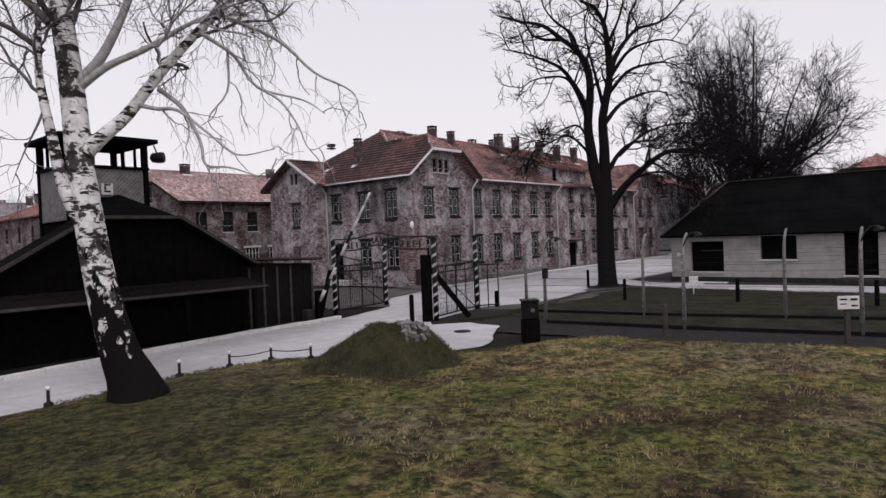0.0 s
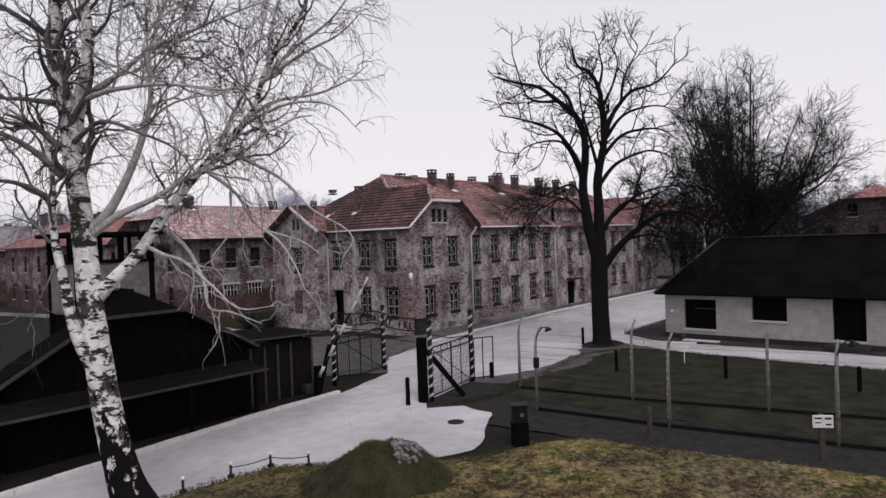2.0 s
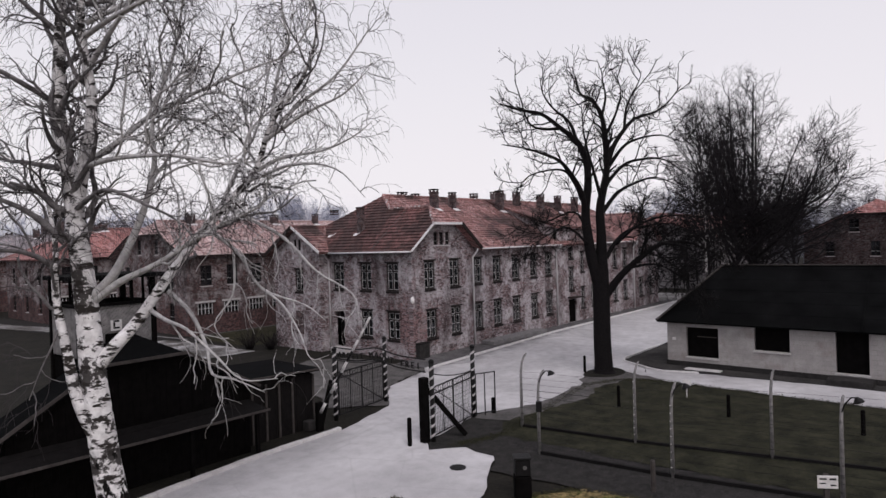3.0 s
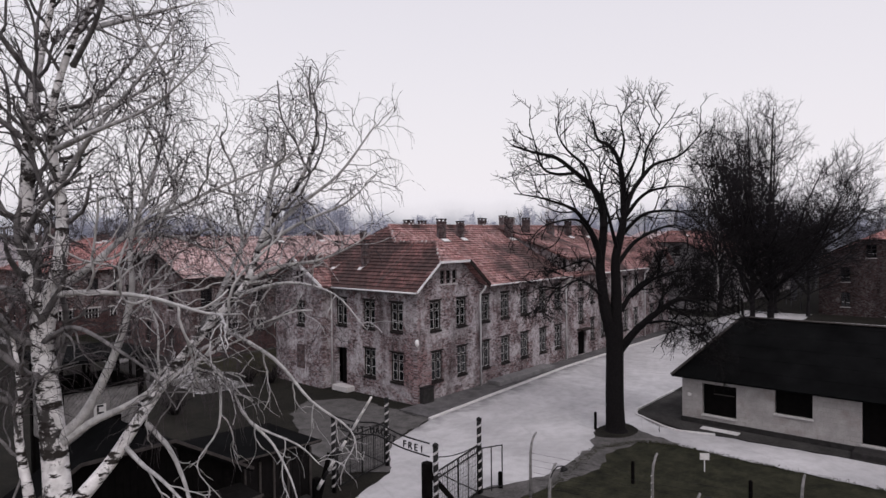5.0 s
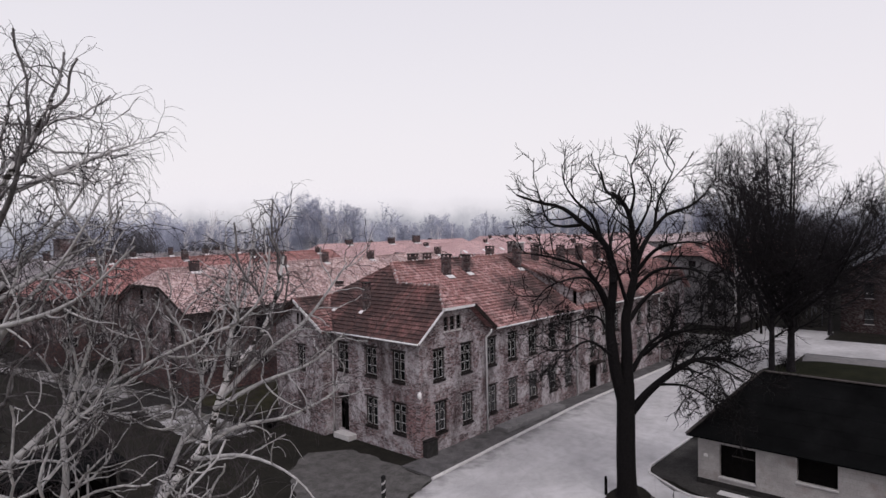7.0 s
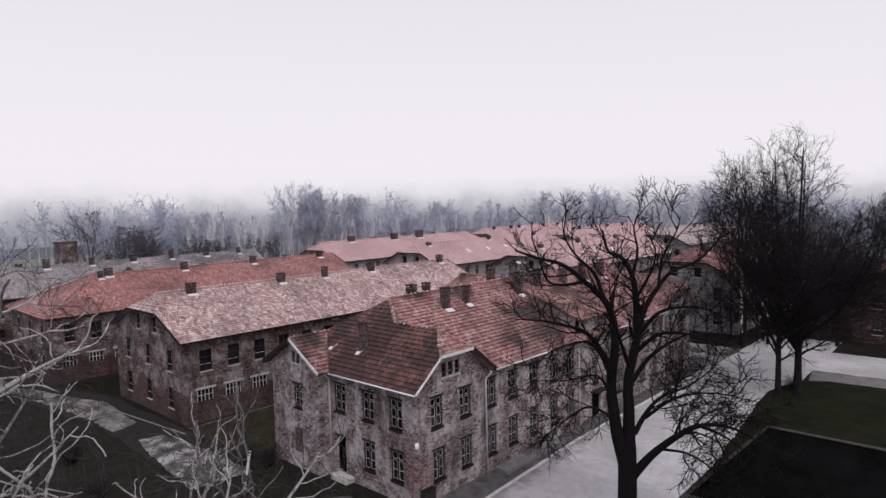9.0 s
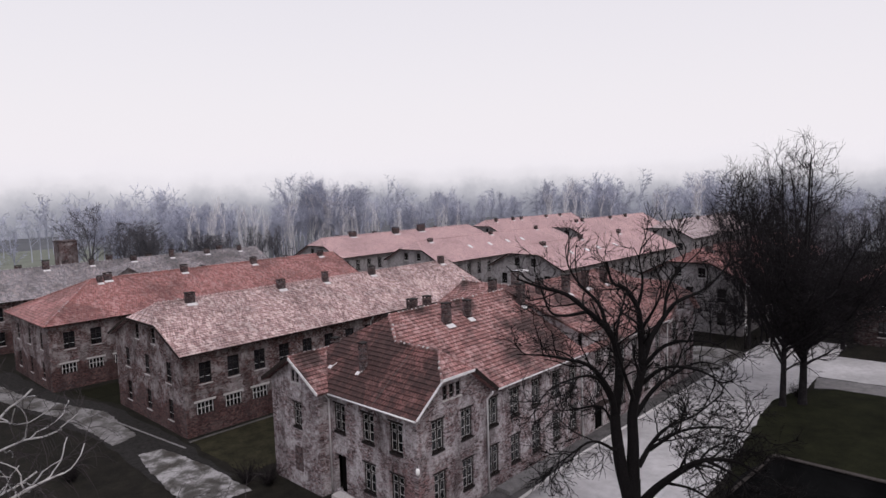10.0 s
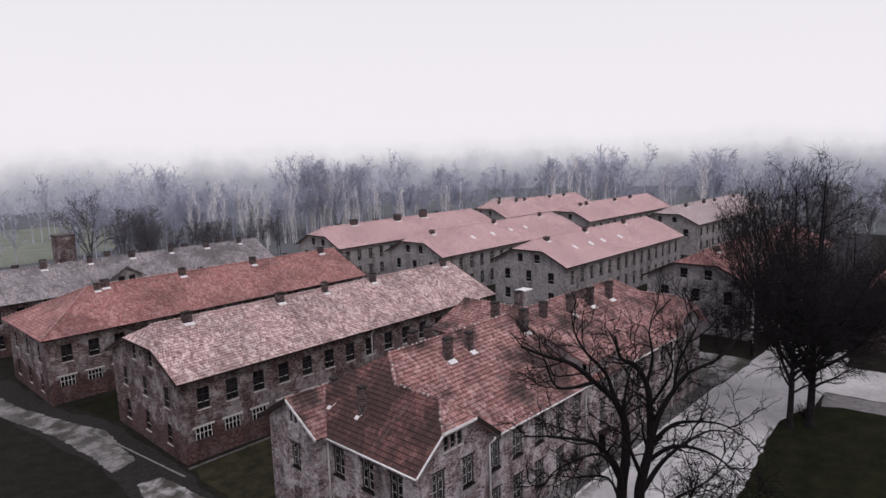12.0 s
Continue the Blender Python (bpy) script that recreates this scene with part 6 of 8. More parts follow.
NEAR = [(-10.6, -15.9), (-10.1, -20.4), (-9.3, -24.8), (-8.5, -29.2), (-7.7, -33.6)]
FAR = [(-8.2, -13.6), (-7.6, -18.1), (-6.6, -22.4), (-5.6, -26.8), (-4.6, -31.2)]
fence("wire_fence", "barbed wire fence on curved concrete posts", NEAR, 1)
fence("wire_fence", "barbed wire fence on curved concrete posts", FAR, 1)
for x, y, z in ((-11.5, -20.35, 0.95), (-3.3, -15.45, 0.95), (-2.4, -19.8, 0.95), (-2.2, -24.4, 0.95), (2.45, -10.75, 0.95)):
    solid("stub_post", Mesh().tube([(0, 0, -0.1), (0, 0, z - 0.04), (0, 0, z)], [0.08, 0.075, 0.05], 8), M_GREYWOOD if x < -10 else M_BLACKWOOD, "short dark wooden post in the grass", "post", "short posts", at=(x, y, 0))


def fence_lamp(x, y, turn, box=False):
    h = thing("fence_lamp", "enamel lamp on a bent iron arm at the fence", "lamp", (x, y, 0), turn, "fence lamps")
    part("arm", Mesh().tube([(0, 0, 2.5), (0.1, 0, 2.75), (0.25, 0, 2.92), (0.4, 0, 2.92)], 0.02, 6), M_IRON, h, "", True)
    part("shade", Mesh().tube([(0.4, 0, 2.94), (0.41, 0, 2.9), (0.44, 0, 2.83), (0.45, 0, 2.8)], [0.03, 0.07, 0.13, 0.14], 12), M_IRON, h, "black enamel shade", True)
    if box:
        part("switch_box", bevelled(Mesh().box(-0.1, 0.1, -0.28, -0.1, 1.55, 1.9).data("switch_box", M_IRON), 0.015), None, h, "black iron switch box")


fence_lamp(-10.55, -15.9, -60, True)
fence_lamp(-10.05, -20.4, -60)
fence_lamp(-9.25, -24.8, -60)

board = thing("warning_board", "white warning board on a short dark post", "sign", (-10.85, -24.7, 0), -58)
part("post", bevelled(Mesh().box(-0.06, 0.06, 0.02, 0.12, -0.1, 1.25).data("post", M_GREYWOOD), 0.01), None, board)
pl = part("plate", bevelled(Mesh().box(-0.25, 0.25, -0.03, 0.0, 0.9, 1.23).data("plate", M_WHITE), 0.008), None, board, "white painted plate")
for x0, x1, z0, z1 in ((-0.2, -0.03, 1.13, 1.17), (-0.2, -0.05, 1.02, 1.05), (0.04, 0.2, 1.12, 1.17), (0.06, 0.2, 0.97, 1.01)):
    part("writing", Mesh().box(x0, x1, -0.036, -0.031, z0, z1), M_IRON, pl, "unreadable black lettering")
small = thing("path_sign", "small white sign on a thin stake", "sign", (-0.1, -17.3, 0), -58)
part("stake", Mesh().tube([(0, 0, -0.1), (0, 0, 0.6)], 0.02, 6), M_ZINC, small)
part("plate", bevelled(Mesh().box(-0.2, 0.2, -0.03, -0.01, 0.55, 0.85).data("plate", M_WHITE), 0.006), None, small)


def litter_bin():
    h = thing("litter_bin", "dark metal litter bin on a black base", "bin", (-14.1, -17.5, 0), -48)
    part("base", bevelled(Mesh().box(-0.24, 0.24, -0.22, 0.22, 0, 0.68).data("base", M_BLACKWOOD), 0.02), None, h)
    top = part("body", bevelled(Mesh().box(-0.22, 0.22, -0.2, 0.2, 0.7, 1.18).data("body", plain("bin_grey", (0.011, 0.0105, 0.011), 0.6, spec=0.05)), 0.02), None, h, "dark grey upper body")
    part("lid", bevelled(Mesh().box(-0.25, 0.25, -0.23, 0.23, 1.18, 1.24).data("lid", M_IRON), 0.015), None, top)
    part("emblem", Mesh().tube([(0.05, -0.203, 0.95), (0.05, -0.21, 0.95)], 0.06, 12), M_CONC, top, "round pale mark")


litter_bin()
solid("drain_cover", Mesh().tube([(0, 0, 0.012), (0, 0, 0.03)], 0.28, 14), M_IRON, "round iron drain cover in the road", "drain cover", at=(-13.3, -14.4, 0))
# chain bollards along the lawn
BOL = [(-24.75, -12.85), (-21.85, -12.55), (-20.55, -12.6), (-19.45, -12.8), (-18.8, -13.65)]
for i, (x, y) in enumerate(BOL):
    b = thing("bollard", "low black iron bollard with a pale knob", "bollard", (x, y, 0), group="lawn bollards")
    part("shaft", Mesh().tube([(0, 0, -0.1), (0, 0, 0.08), (0, 0, 0.1), (0, 0, 0.34)], [0.1, 0.09, 0.035, 0.032], 10), M_IRON, b, "", True)
    part("knob", Mesh().tube([(0, 0, 0.34), (0, 0, 0.36), (0, 0, 0.40), (0, 0, 0.42)], [0.03, 0.05, 0.05, 0.02], 10), M_INSUL, b, "pale knob", True)
for (xa_, ya_), (xb_, yb_) in (((-20.55, -12.6), (-19.45, -12.8)), ((-19.45, -12.8), (-18.8, -13.65))):
    pts = [(xa_ + (xb_ - xa_) * t / 8, ya_ + (yb_ - ya_) * t / 8, 0.27 - 0.04 * math.sin(math.pi * t / 8)) for t in range(9)]
    solid("chain", Mesh().tube(pts, 0.014, 5), M_IRON, "thin iron chain between two bollards", "chain", "chains")


# ---- trees ----
def curve_through(pts, per=4):
    """A smooth line through points."""
    p = [Vector(q) for q in pts]
    p = [p[0] * 2 - p[1]] + p + [p[-1] * 2 - p[-2]]
    out = []
    for i in range(1, len(p) - 2):
        for k in range(per):
            t = k / per
            out.append(0.5 * ((2 * p[i]) + (p[i + 1] - p[i - 1]) * t + (2 * p[i - 1] - 5 * p[i] + 4 * p[i + 1] - p[i + 2]) * t * t + (3 * p[i] - p[i - 1] - 3 * p[i + 1] + p[i + 2]) * t ** 3))
    out.append(p[-2])
    return out


class Grower:
    """Branches of branches. Each level has: count per metre, length, spread in degrees, bend, pull (up or down), radius share, sides, mesh index."""

    def __init__(self, seed, levels, meshes):
        self.r, self.levels, self.meshes = random.Random(seed), levels, meshes

    def unit(self):
        while True:
            v = Vector((self.r.uniform(-1, 1), self.r.uniform(-1, 1), self.r.uniform(-1, 1)))
            if 0.05 < v.length < 1:
                return v.normalized()

    def along(self, pts, r0, r1, sides, mesh, level, bare=0.2, power=1.0):
        n = len(pts)
        rad = [r0 + (r1 - r0) * (i / (n - 1)) ** power for i in range(n)]
        self.meshes[mesh].tube(pts, rad, sides, False)
        if level < len(self.levels):
            self.sprout(pts, rad, level, bare)

    def sprout(self, pts, rad, level, bare):
        lv = self.levels[level]
        length = sum((b - a).length for a, b in zip(pts, pts[1:]))
        n = lv["n"] * length
        n = int(n) + (self.r.random() < n % 1)
        for j in range(n):
            s = bare + (1 - bare) * (j + self.r.random()) / max(1, n)
            x = min(s, 0.995) * (len(pts) - 1)
            i = int(x)
            p = pts[i].lerp(pts[i + 1], x - i)
            d = (pts[i + 1] - pts[i]).normalized()
            side = self.unit()
            side = (side - d * side.dot(d))
            if side.length < 0.1:
                continue
            side.normalize()
            side.z *= lv.get("flat", 1.0)
            ang = radians(lv["ang"] * self.r.uniform(0.7, 1.25))
            go = (d * math.cos(ang) + side * math.sin(ang)).normalized()
            ln = lv["len"] * self.r.uniform(0.55, 1.25) * (1 - lv.get("taper", 0.45) * s)
            k = lv.get("seg", 4)
            line = [p]
            for _ in range(k):
                go = (go + self.unit() * lv["bend"] + Vector((0, 0, lv["pull"]))).normalized()
                line.append(line[-1] + go * ln / k)
            r0 = max(lv["min"], rad[i] * lv["share"])
            self.along(line, r0, max(lv["min"] * 0.7, r0 * 0.3), lv["sides"], lv["mesh"], level + 1, lv.get("bare", 0.15))


RIGHT, AHEAD = Vector((0.65, -0.76, 0)), Vector((0.76, 0.65, 0))


def place3(a, f, z):
    return RIGHT * a + AHEAD * f + Vector((0, 0, z))


def tree(name, label, at, build, bark, twig, smooth=True, category="tree", group="", branch=None):
    h = thing(name, label, category, at, group=group)
    meshes = [Mesh(), Mesh(), Mesh(), Mesh()]
    build(meshes)
    part("trunk", meshes[0], bark, h, smooth=smooth)
    if branch:
        part("bough", meshes[2], branch, h, "bare boughs, the backlit grey put into their bark", smooth)
        part("hanging_bough", meshes[3], M_LITBRANCH, h, "boughs with the light from above put into their pale bark", smooth)
    part("crown", meshes[1], twig, h, "bare twigs")
    return h


def birch_build(meshes):
    levels = [
        dict(n=1.6, len=2.5, ang=48, bend=0.40, pull=0.10, share=0.44, min=0.026, sides=6, mesh=2, seg=7, bare=0.12, taper=0.35),
        dict(n=2.2, len=1.3, ang=48, bend=0.46, pull=0.03, share=0.52, min=0.0135, sides=4, mesh=2, seg=6, bare=0.1),
        dict(n=4.6, len=0.9, ang=46, bend=0.42, pull=-0.05, share=0.5, min=0.0066, sides=3, mesh=1, seg=5, bare=0.1),
        dict(n=3.0, len=0.85, ang=40, bend=0.26, pull=-0.36, share=0.6, min=0.0040, sides=3, mesh=1, seg=5, bare=0.1),
    ]
    g = Grower(11, levels, meshes)
    hang = Grower(12, [dict(lv, mesh=3, n=lv["n"] * 0.6, pull=lv["pull"] - 0.12) if k < 3 else dict(lv, n=1.2) for k, lv in enumerate(levels)], meshes)
    pale = Grower(13, [dict(lv, mesh=3, n=lv["n"] * 1.25) if k < 2 else lv for k, lv in enumerate(levels)], meshes)
    P = place3
    # the flared foot, the leaning stem, and its two leaders
    stem = curve_through([P(0, 0, -0.1), P(-0.12, 0, 0.4), P(-0.38, 0, 1.1), P(-0.68, 0, 2.5), P(-0.86, 0, 3.9), P(-1.0, 0.05, 5.0), P(-1.08, 0.1, 6.0), P(-1.16, 0.1, 7.1), P(-1.3, 0.15, 8.2), P(-1.4, 0.2, 9.2), P(-1.62, 0.2, 10.3), P(-1.6, 0.25, 11.6), P(-1.5, 0.3, 13.2), P(-1.2, 0.4, 14.8), P(-0.9, 0.5, 16.2)])
    rad = [max(0.02, 0.30 * math.exp(-max(0, p.z) / 0.6) + (0.34 - 0.016 * p.z if p.z < 8.2 else 0.208 - 0.0225 * (p.z - 8.2))) for p in stem]
    meshes[0].tube(stem, rad, 16, False)
    g.sprout(stem, rad, 0, 0.52)
    for pts, r0, bare, own in (
        # second leader and the slim side stem
        ([P(-1.3, 0.1, 8.2), P(-1.05, 0.05, 9.4), P(-0.82, 0, 10.2), P(-0.78, 0, 11.1), P(-0.92, 0, 12.0), P(-0.85, -0.1, 13.0), P(-0.4, -0.1, 14.3), P(0.1, 0.1, 15.3), P(0.5, 0.2, 16.1)], 0.17, 0.3, 0),
        ([P(-0.85, -0.1, 3.5), P(-1.22, -0.15, 4.4), P(-1.42, -0.15, 5.4), P(-1.62, -0.15, 6.7), P(-1.62, -0.1, 7.8), P(-1.9, 0, 9.2)], 0.17, 0.5, 0),
        # the long limb that leans out over the road
        ([P(-0.85, 0, 5.1), P(-0.55, 0.2, 5.5), P(-0.22, 0.6, 6.0), P(0.2, 1.0, 6.8), P(0.75, 1.6, 7.8), P(1.44, 2.0, 8.7), P(2.08, 2.2, 9.5), P(2.5, 2.3, 10.7), P(3.2, 2.3, 11.6), P(3.6, 2.2, 12.4), P(3.8, 2.2, 13.3)], 0.165, 0.3, 0),
        ([P(2.08, 2.2, 9.46), P(2.75, 2.3, 9.8), P(3.7, 2.4, 9.95), P(4.5, 2.5, 10.3), P(5.0, 2.6, 10.7)], 0.06, 0.15, 4),
        ([P(2.4, 2.3, 10.4), P(3.2, 2.5, 11.2), P(4.1, 2.6, 11.9), P(4.8, 2.6, 12.8), P(5.0, 2.6, 13.1)], 0.06, 0.15, 4),
        ([P(2.3, 2.2, 10.2), P(3.4, 1.9, 10.8), P(4.4, 1.7, 11.2), P(5.1, 1.6, 11.8)], 0.06, 0.15, 4),
        ([P(2.5, 2.3, 10.8), P(2.6, 2.5, 11.8), P(2.9, 2.7, 12.9), P(3.0, 2.8, 13.7)], 0.06, 0.15, 4),
        ([P(1.2, 1.9, 8.4), P(1.5, 2.6, 9.6), P(1.9, 3.2, 10.8), P(2.1, 3.5, 12.2)], 0.07, 0.15, 4),
        # forked limbs over the road: own 4 is top-lit bark, 2 backlit
        ([P(-0.95, 0.1, 6.5), P(-0.35, 0.1, 6.9), P(0.4, 0.2, 7.25), P(1.15, 0.4, 7.75), P(1.75, 0.6, 8.1), P(2.6, 0.8, 8.5)], 0.10, 0.35, 4),
        ([P(-0.95, 0.1, 6.6), P(-0.5, 0.1, 7.05), P(-0.12, 0.15, 7.75), P(0.22, 0.2, 8.6), P(0.42, 0.25, 9.5), P(0.4, 0.3, 10.5), P(0.9, 0.4, 12.0), P(1.2, 0.4, 13.6)], 0.12, 0.45, 4),
        ([P(-1.09, 0, 9.4), P(-0.42, 0.3, 9.95), P(0.22, 0.6, 10.6), P(1.02, 0.9, 11.1), P(2.2, 1.2, 11.7), P(3.2, 1.4, 12.1)], 0.085, 0.2, 4),
        ([P(-1.02, 0, 9.4), P(-0.03, -0.5, 9.5), P(1.3, -1.0, 9.45), P(2.5, -1.4, 9.2), P(3.2, -1.6, 9.2)], 0.07, 0.15, 4),
        ([P(-1.2, 0, 8.5), P(-0.3, -0.5, 8.85), P(0.7, -0.9, 8.5), P(1.55, -1.3, 8.1), P(2.0, -1.5, 7.6)], 0.06, 0.15, 2),
        ([P(-0.85, 0.1, 11.6), P(0.2, -0.4, 12.6), P(1.2, -0.8, 13.4), P(2.0, -1.0, 14.4)], 0.065, 0.15, 4),
        ([P(-1.6, 0.3, 12.4), P(-2.5, -0.2, 13.4), P(-3.2, -0.5, 14.8)], 0.065, 0.15, 2),
        ([P(-0.9, 0.2, 12.6), P(-0.1, 0.9, 13.8), P(0.7, 1.3, 15.2)], 0.06, 0.15, 4),
        ([P(-0.85, 0, 12.5), P(0.1, 0.3, 13.1), P(0.8, 0.6, 13.6), P(1.5, 0.8, 14.3)], 0.063, 0.15, 4),
        ([P(-0.5, 0, 13.8), P(0.2, -0.5, 14.4), P(0.6, -0.8, 15.0), P(0.8, -0.9, 15.6)], 0.062, 0.15, 2),
        ([P(-0.2, 0, 14.5), P(0.4, 0.8, 15.0), P(0.9, 1.2, 15.3), P(1.4, 1.4, 15.5)], 0.063, 0.15, 4),
        ([P(-1.1, 0.4, 14.4), P(-1.0, 1.2, 15.2), P(-0.7, 1.6, 16.0)], 0.07, 0.15, 4),
        ([P(-1.3, 0.3, 13.4), P(-1.7, -0.6, 14.6), P(-1.7, -1.0, 15.6)], 0.07, 0.15, 2),
        ([P(-0.9, 0, 12.2), P(0.3, -0.8, 12.4), P(1.6, -1.2, 12.8), P(2.6, -1.3, 13.6)], 0.064, 0.15, 4),
        # branches that hang from the long limb
        ([P(1.0, 1.7, 8.05), P(1.85, 1.4, 7.4), P(2.43, 1.1, 6.6), P(3.5, 0.8, 6.2), P(4.0, 0.6, 5.85)], 0.055, 0.12, 3),
        ([P(0.3, 1.0, 6.6), P(0.9, 0.75, 6.1), P(1.33, 0.5, 5.35), P(1.54, 0.2, 4.8), P(2.1, 0, 4.7), P(2.8, -0.2, 4.45)], 0.06, 0.12, 3),
        ([P(1.5, 2.0, 8.5), P(2.8, 1.7, 7.8), P(3.66, 1.4, 6.95), P(4.55, 1.1, 6.4), P(4.7, 1.0, 5.8)], 0.055, 0.12, 3),
        ([P(2.43, 1.1, 6.6), P(3.0, 0.8, 6.2), P(3.43, 0.5, 5.6), P(3.7, 0.3, 5.05), P(4.15, 0.1, 5.15)], 0.035, 0.12, 3),
        ([P(1.7, 1.45, 7.45), P(1.8, 1.0, 6.5), P(1.45, 0.7, 5.8), P(2.1, 0.4, 5.2)], 0.035, 0.12, 3),
        ([P(0.0, 0.7, 6.2), P(0.6, 0.2, 6.0), P(1.2, -0.25, 5.85), P(1.9, -0.5, 5.3), P(2.5, -0.75, 4.85), P(3.3, -1.0, 4.9)], 0.055, 0.12, 3),
        ([P(1.9, 2.1, 9.2), P(3.2, 1.4, 9.5), P(4.3, 0.8, 9.3), P(5.0, 0.5, 8.6)], 0.05, 0.12, 3),
        # limbs towards the other side
        ([P(-1.46, 0, 7.8), P(-1.95, -0.2, 8.35), P(-2.5, -0.4, 8.7), P(-3.3, -0.5, 8.85), P(-4.2, -0.6, 9.3)], 0.09, 0.15, 2),
        ([P(-1.5, 0, 8.4), P(-2.2, 0.3, 8.95), P(-3.2, 0.6, 9.2), P(-4.2, 0.8, 9.8)], 0.08, 0.15, 2),
        ([P(-1.6, 0, 7.2), P(-1.95, -0.4, 7.55), P(-2.3, -0.9, 7.65), P(-2.9, -1.4, 7.5), P(-3.6, -1.8, 7.0)], 0.07, 0.15, 2),
        ([P(-1.55, 0.1, 9.4), P(-2.5, 0.4, 9.6), P(-3.4, 0.8, 9.8), P(-4.4, 1.0, 10.6)], 0.075, 0.15, 2),
        ([P(-1.5, -0.1, 6.2), P(-1.62, -0.3, 5.65), P(-1.85, -0.4, 5.1), P(-2.05, -0.5, 4.5)], 0.035, 0.3, 2),
        ([P(-1.6, 0.2, 10.8), P(-2.4, -0.6, 11.4), P(-3.4, -1.0, 11.8), P(-4.4, -1.2, 12.6)], 0.07, 0.15, 2),
    ):
        line = curve_through(pts)
        m = len(line)
        rr2 = [r0 * (1 - 0.84 * (i / (m - 1)) ** 0.85) for i in range(m)]
        meshes[3 if own == 4 else own].tube(line, rr2, 9, False)
        (g, g, g, hang, pale)[own].sprout(line, rr2, 0 if own == 0 or r0 > 0.065 else 1, bare)


tree("birch_tree", "leaning white-barked birch with a black foot, bare in winter", (-23.4, -13.85, 0), birch_build, M_BIRCH, M_BIRCHTWIG, branch=M_BRANCH)


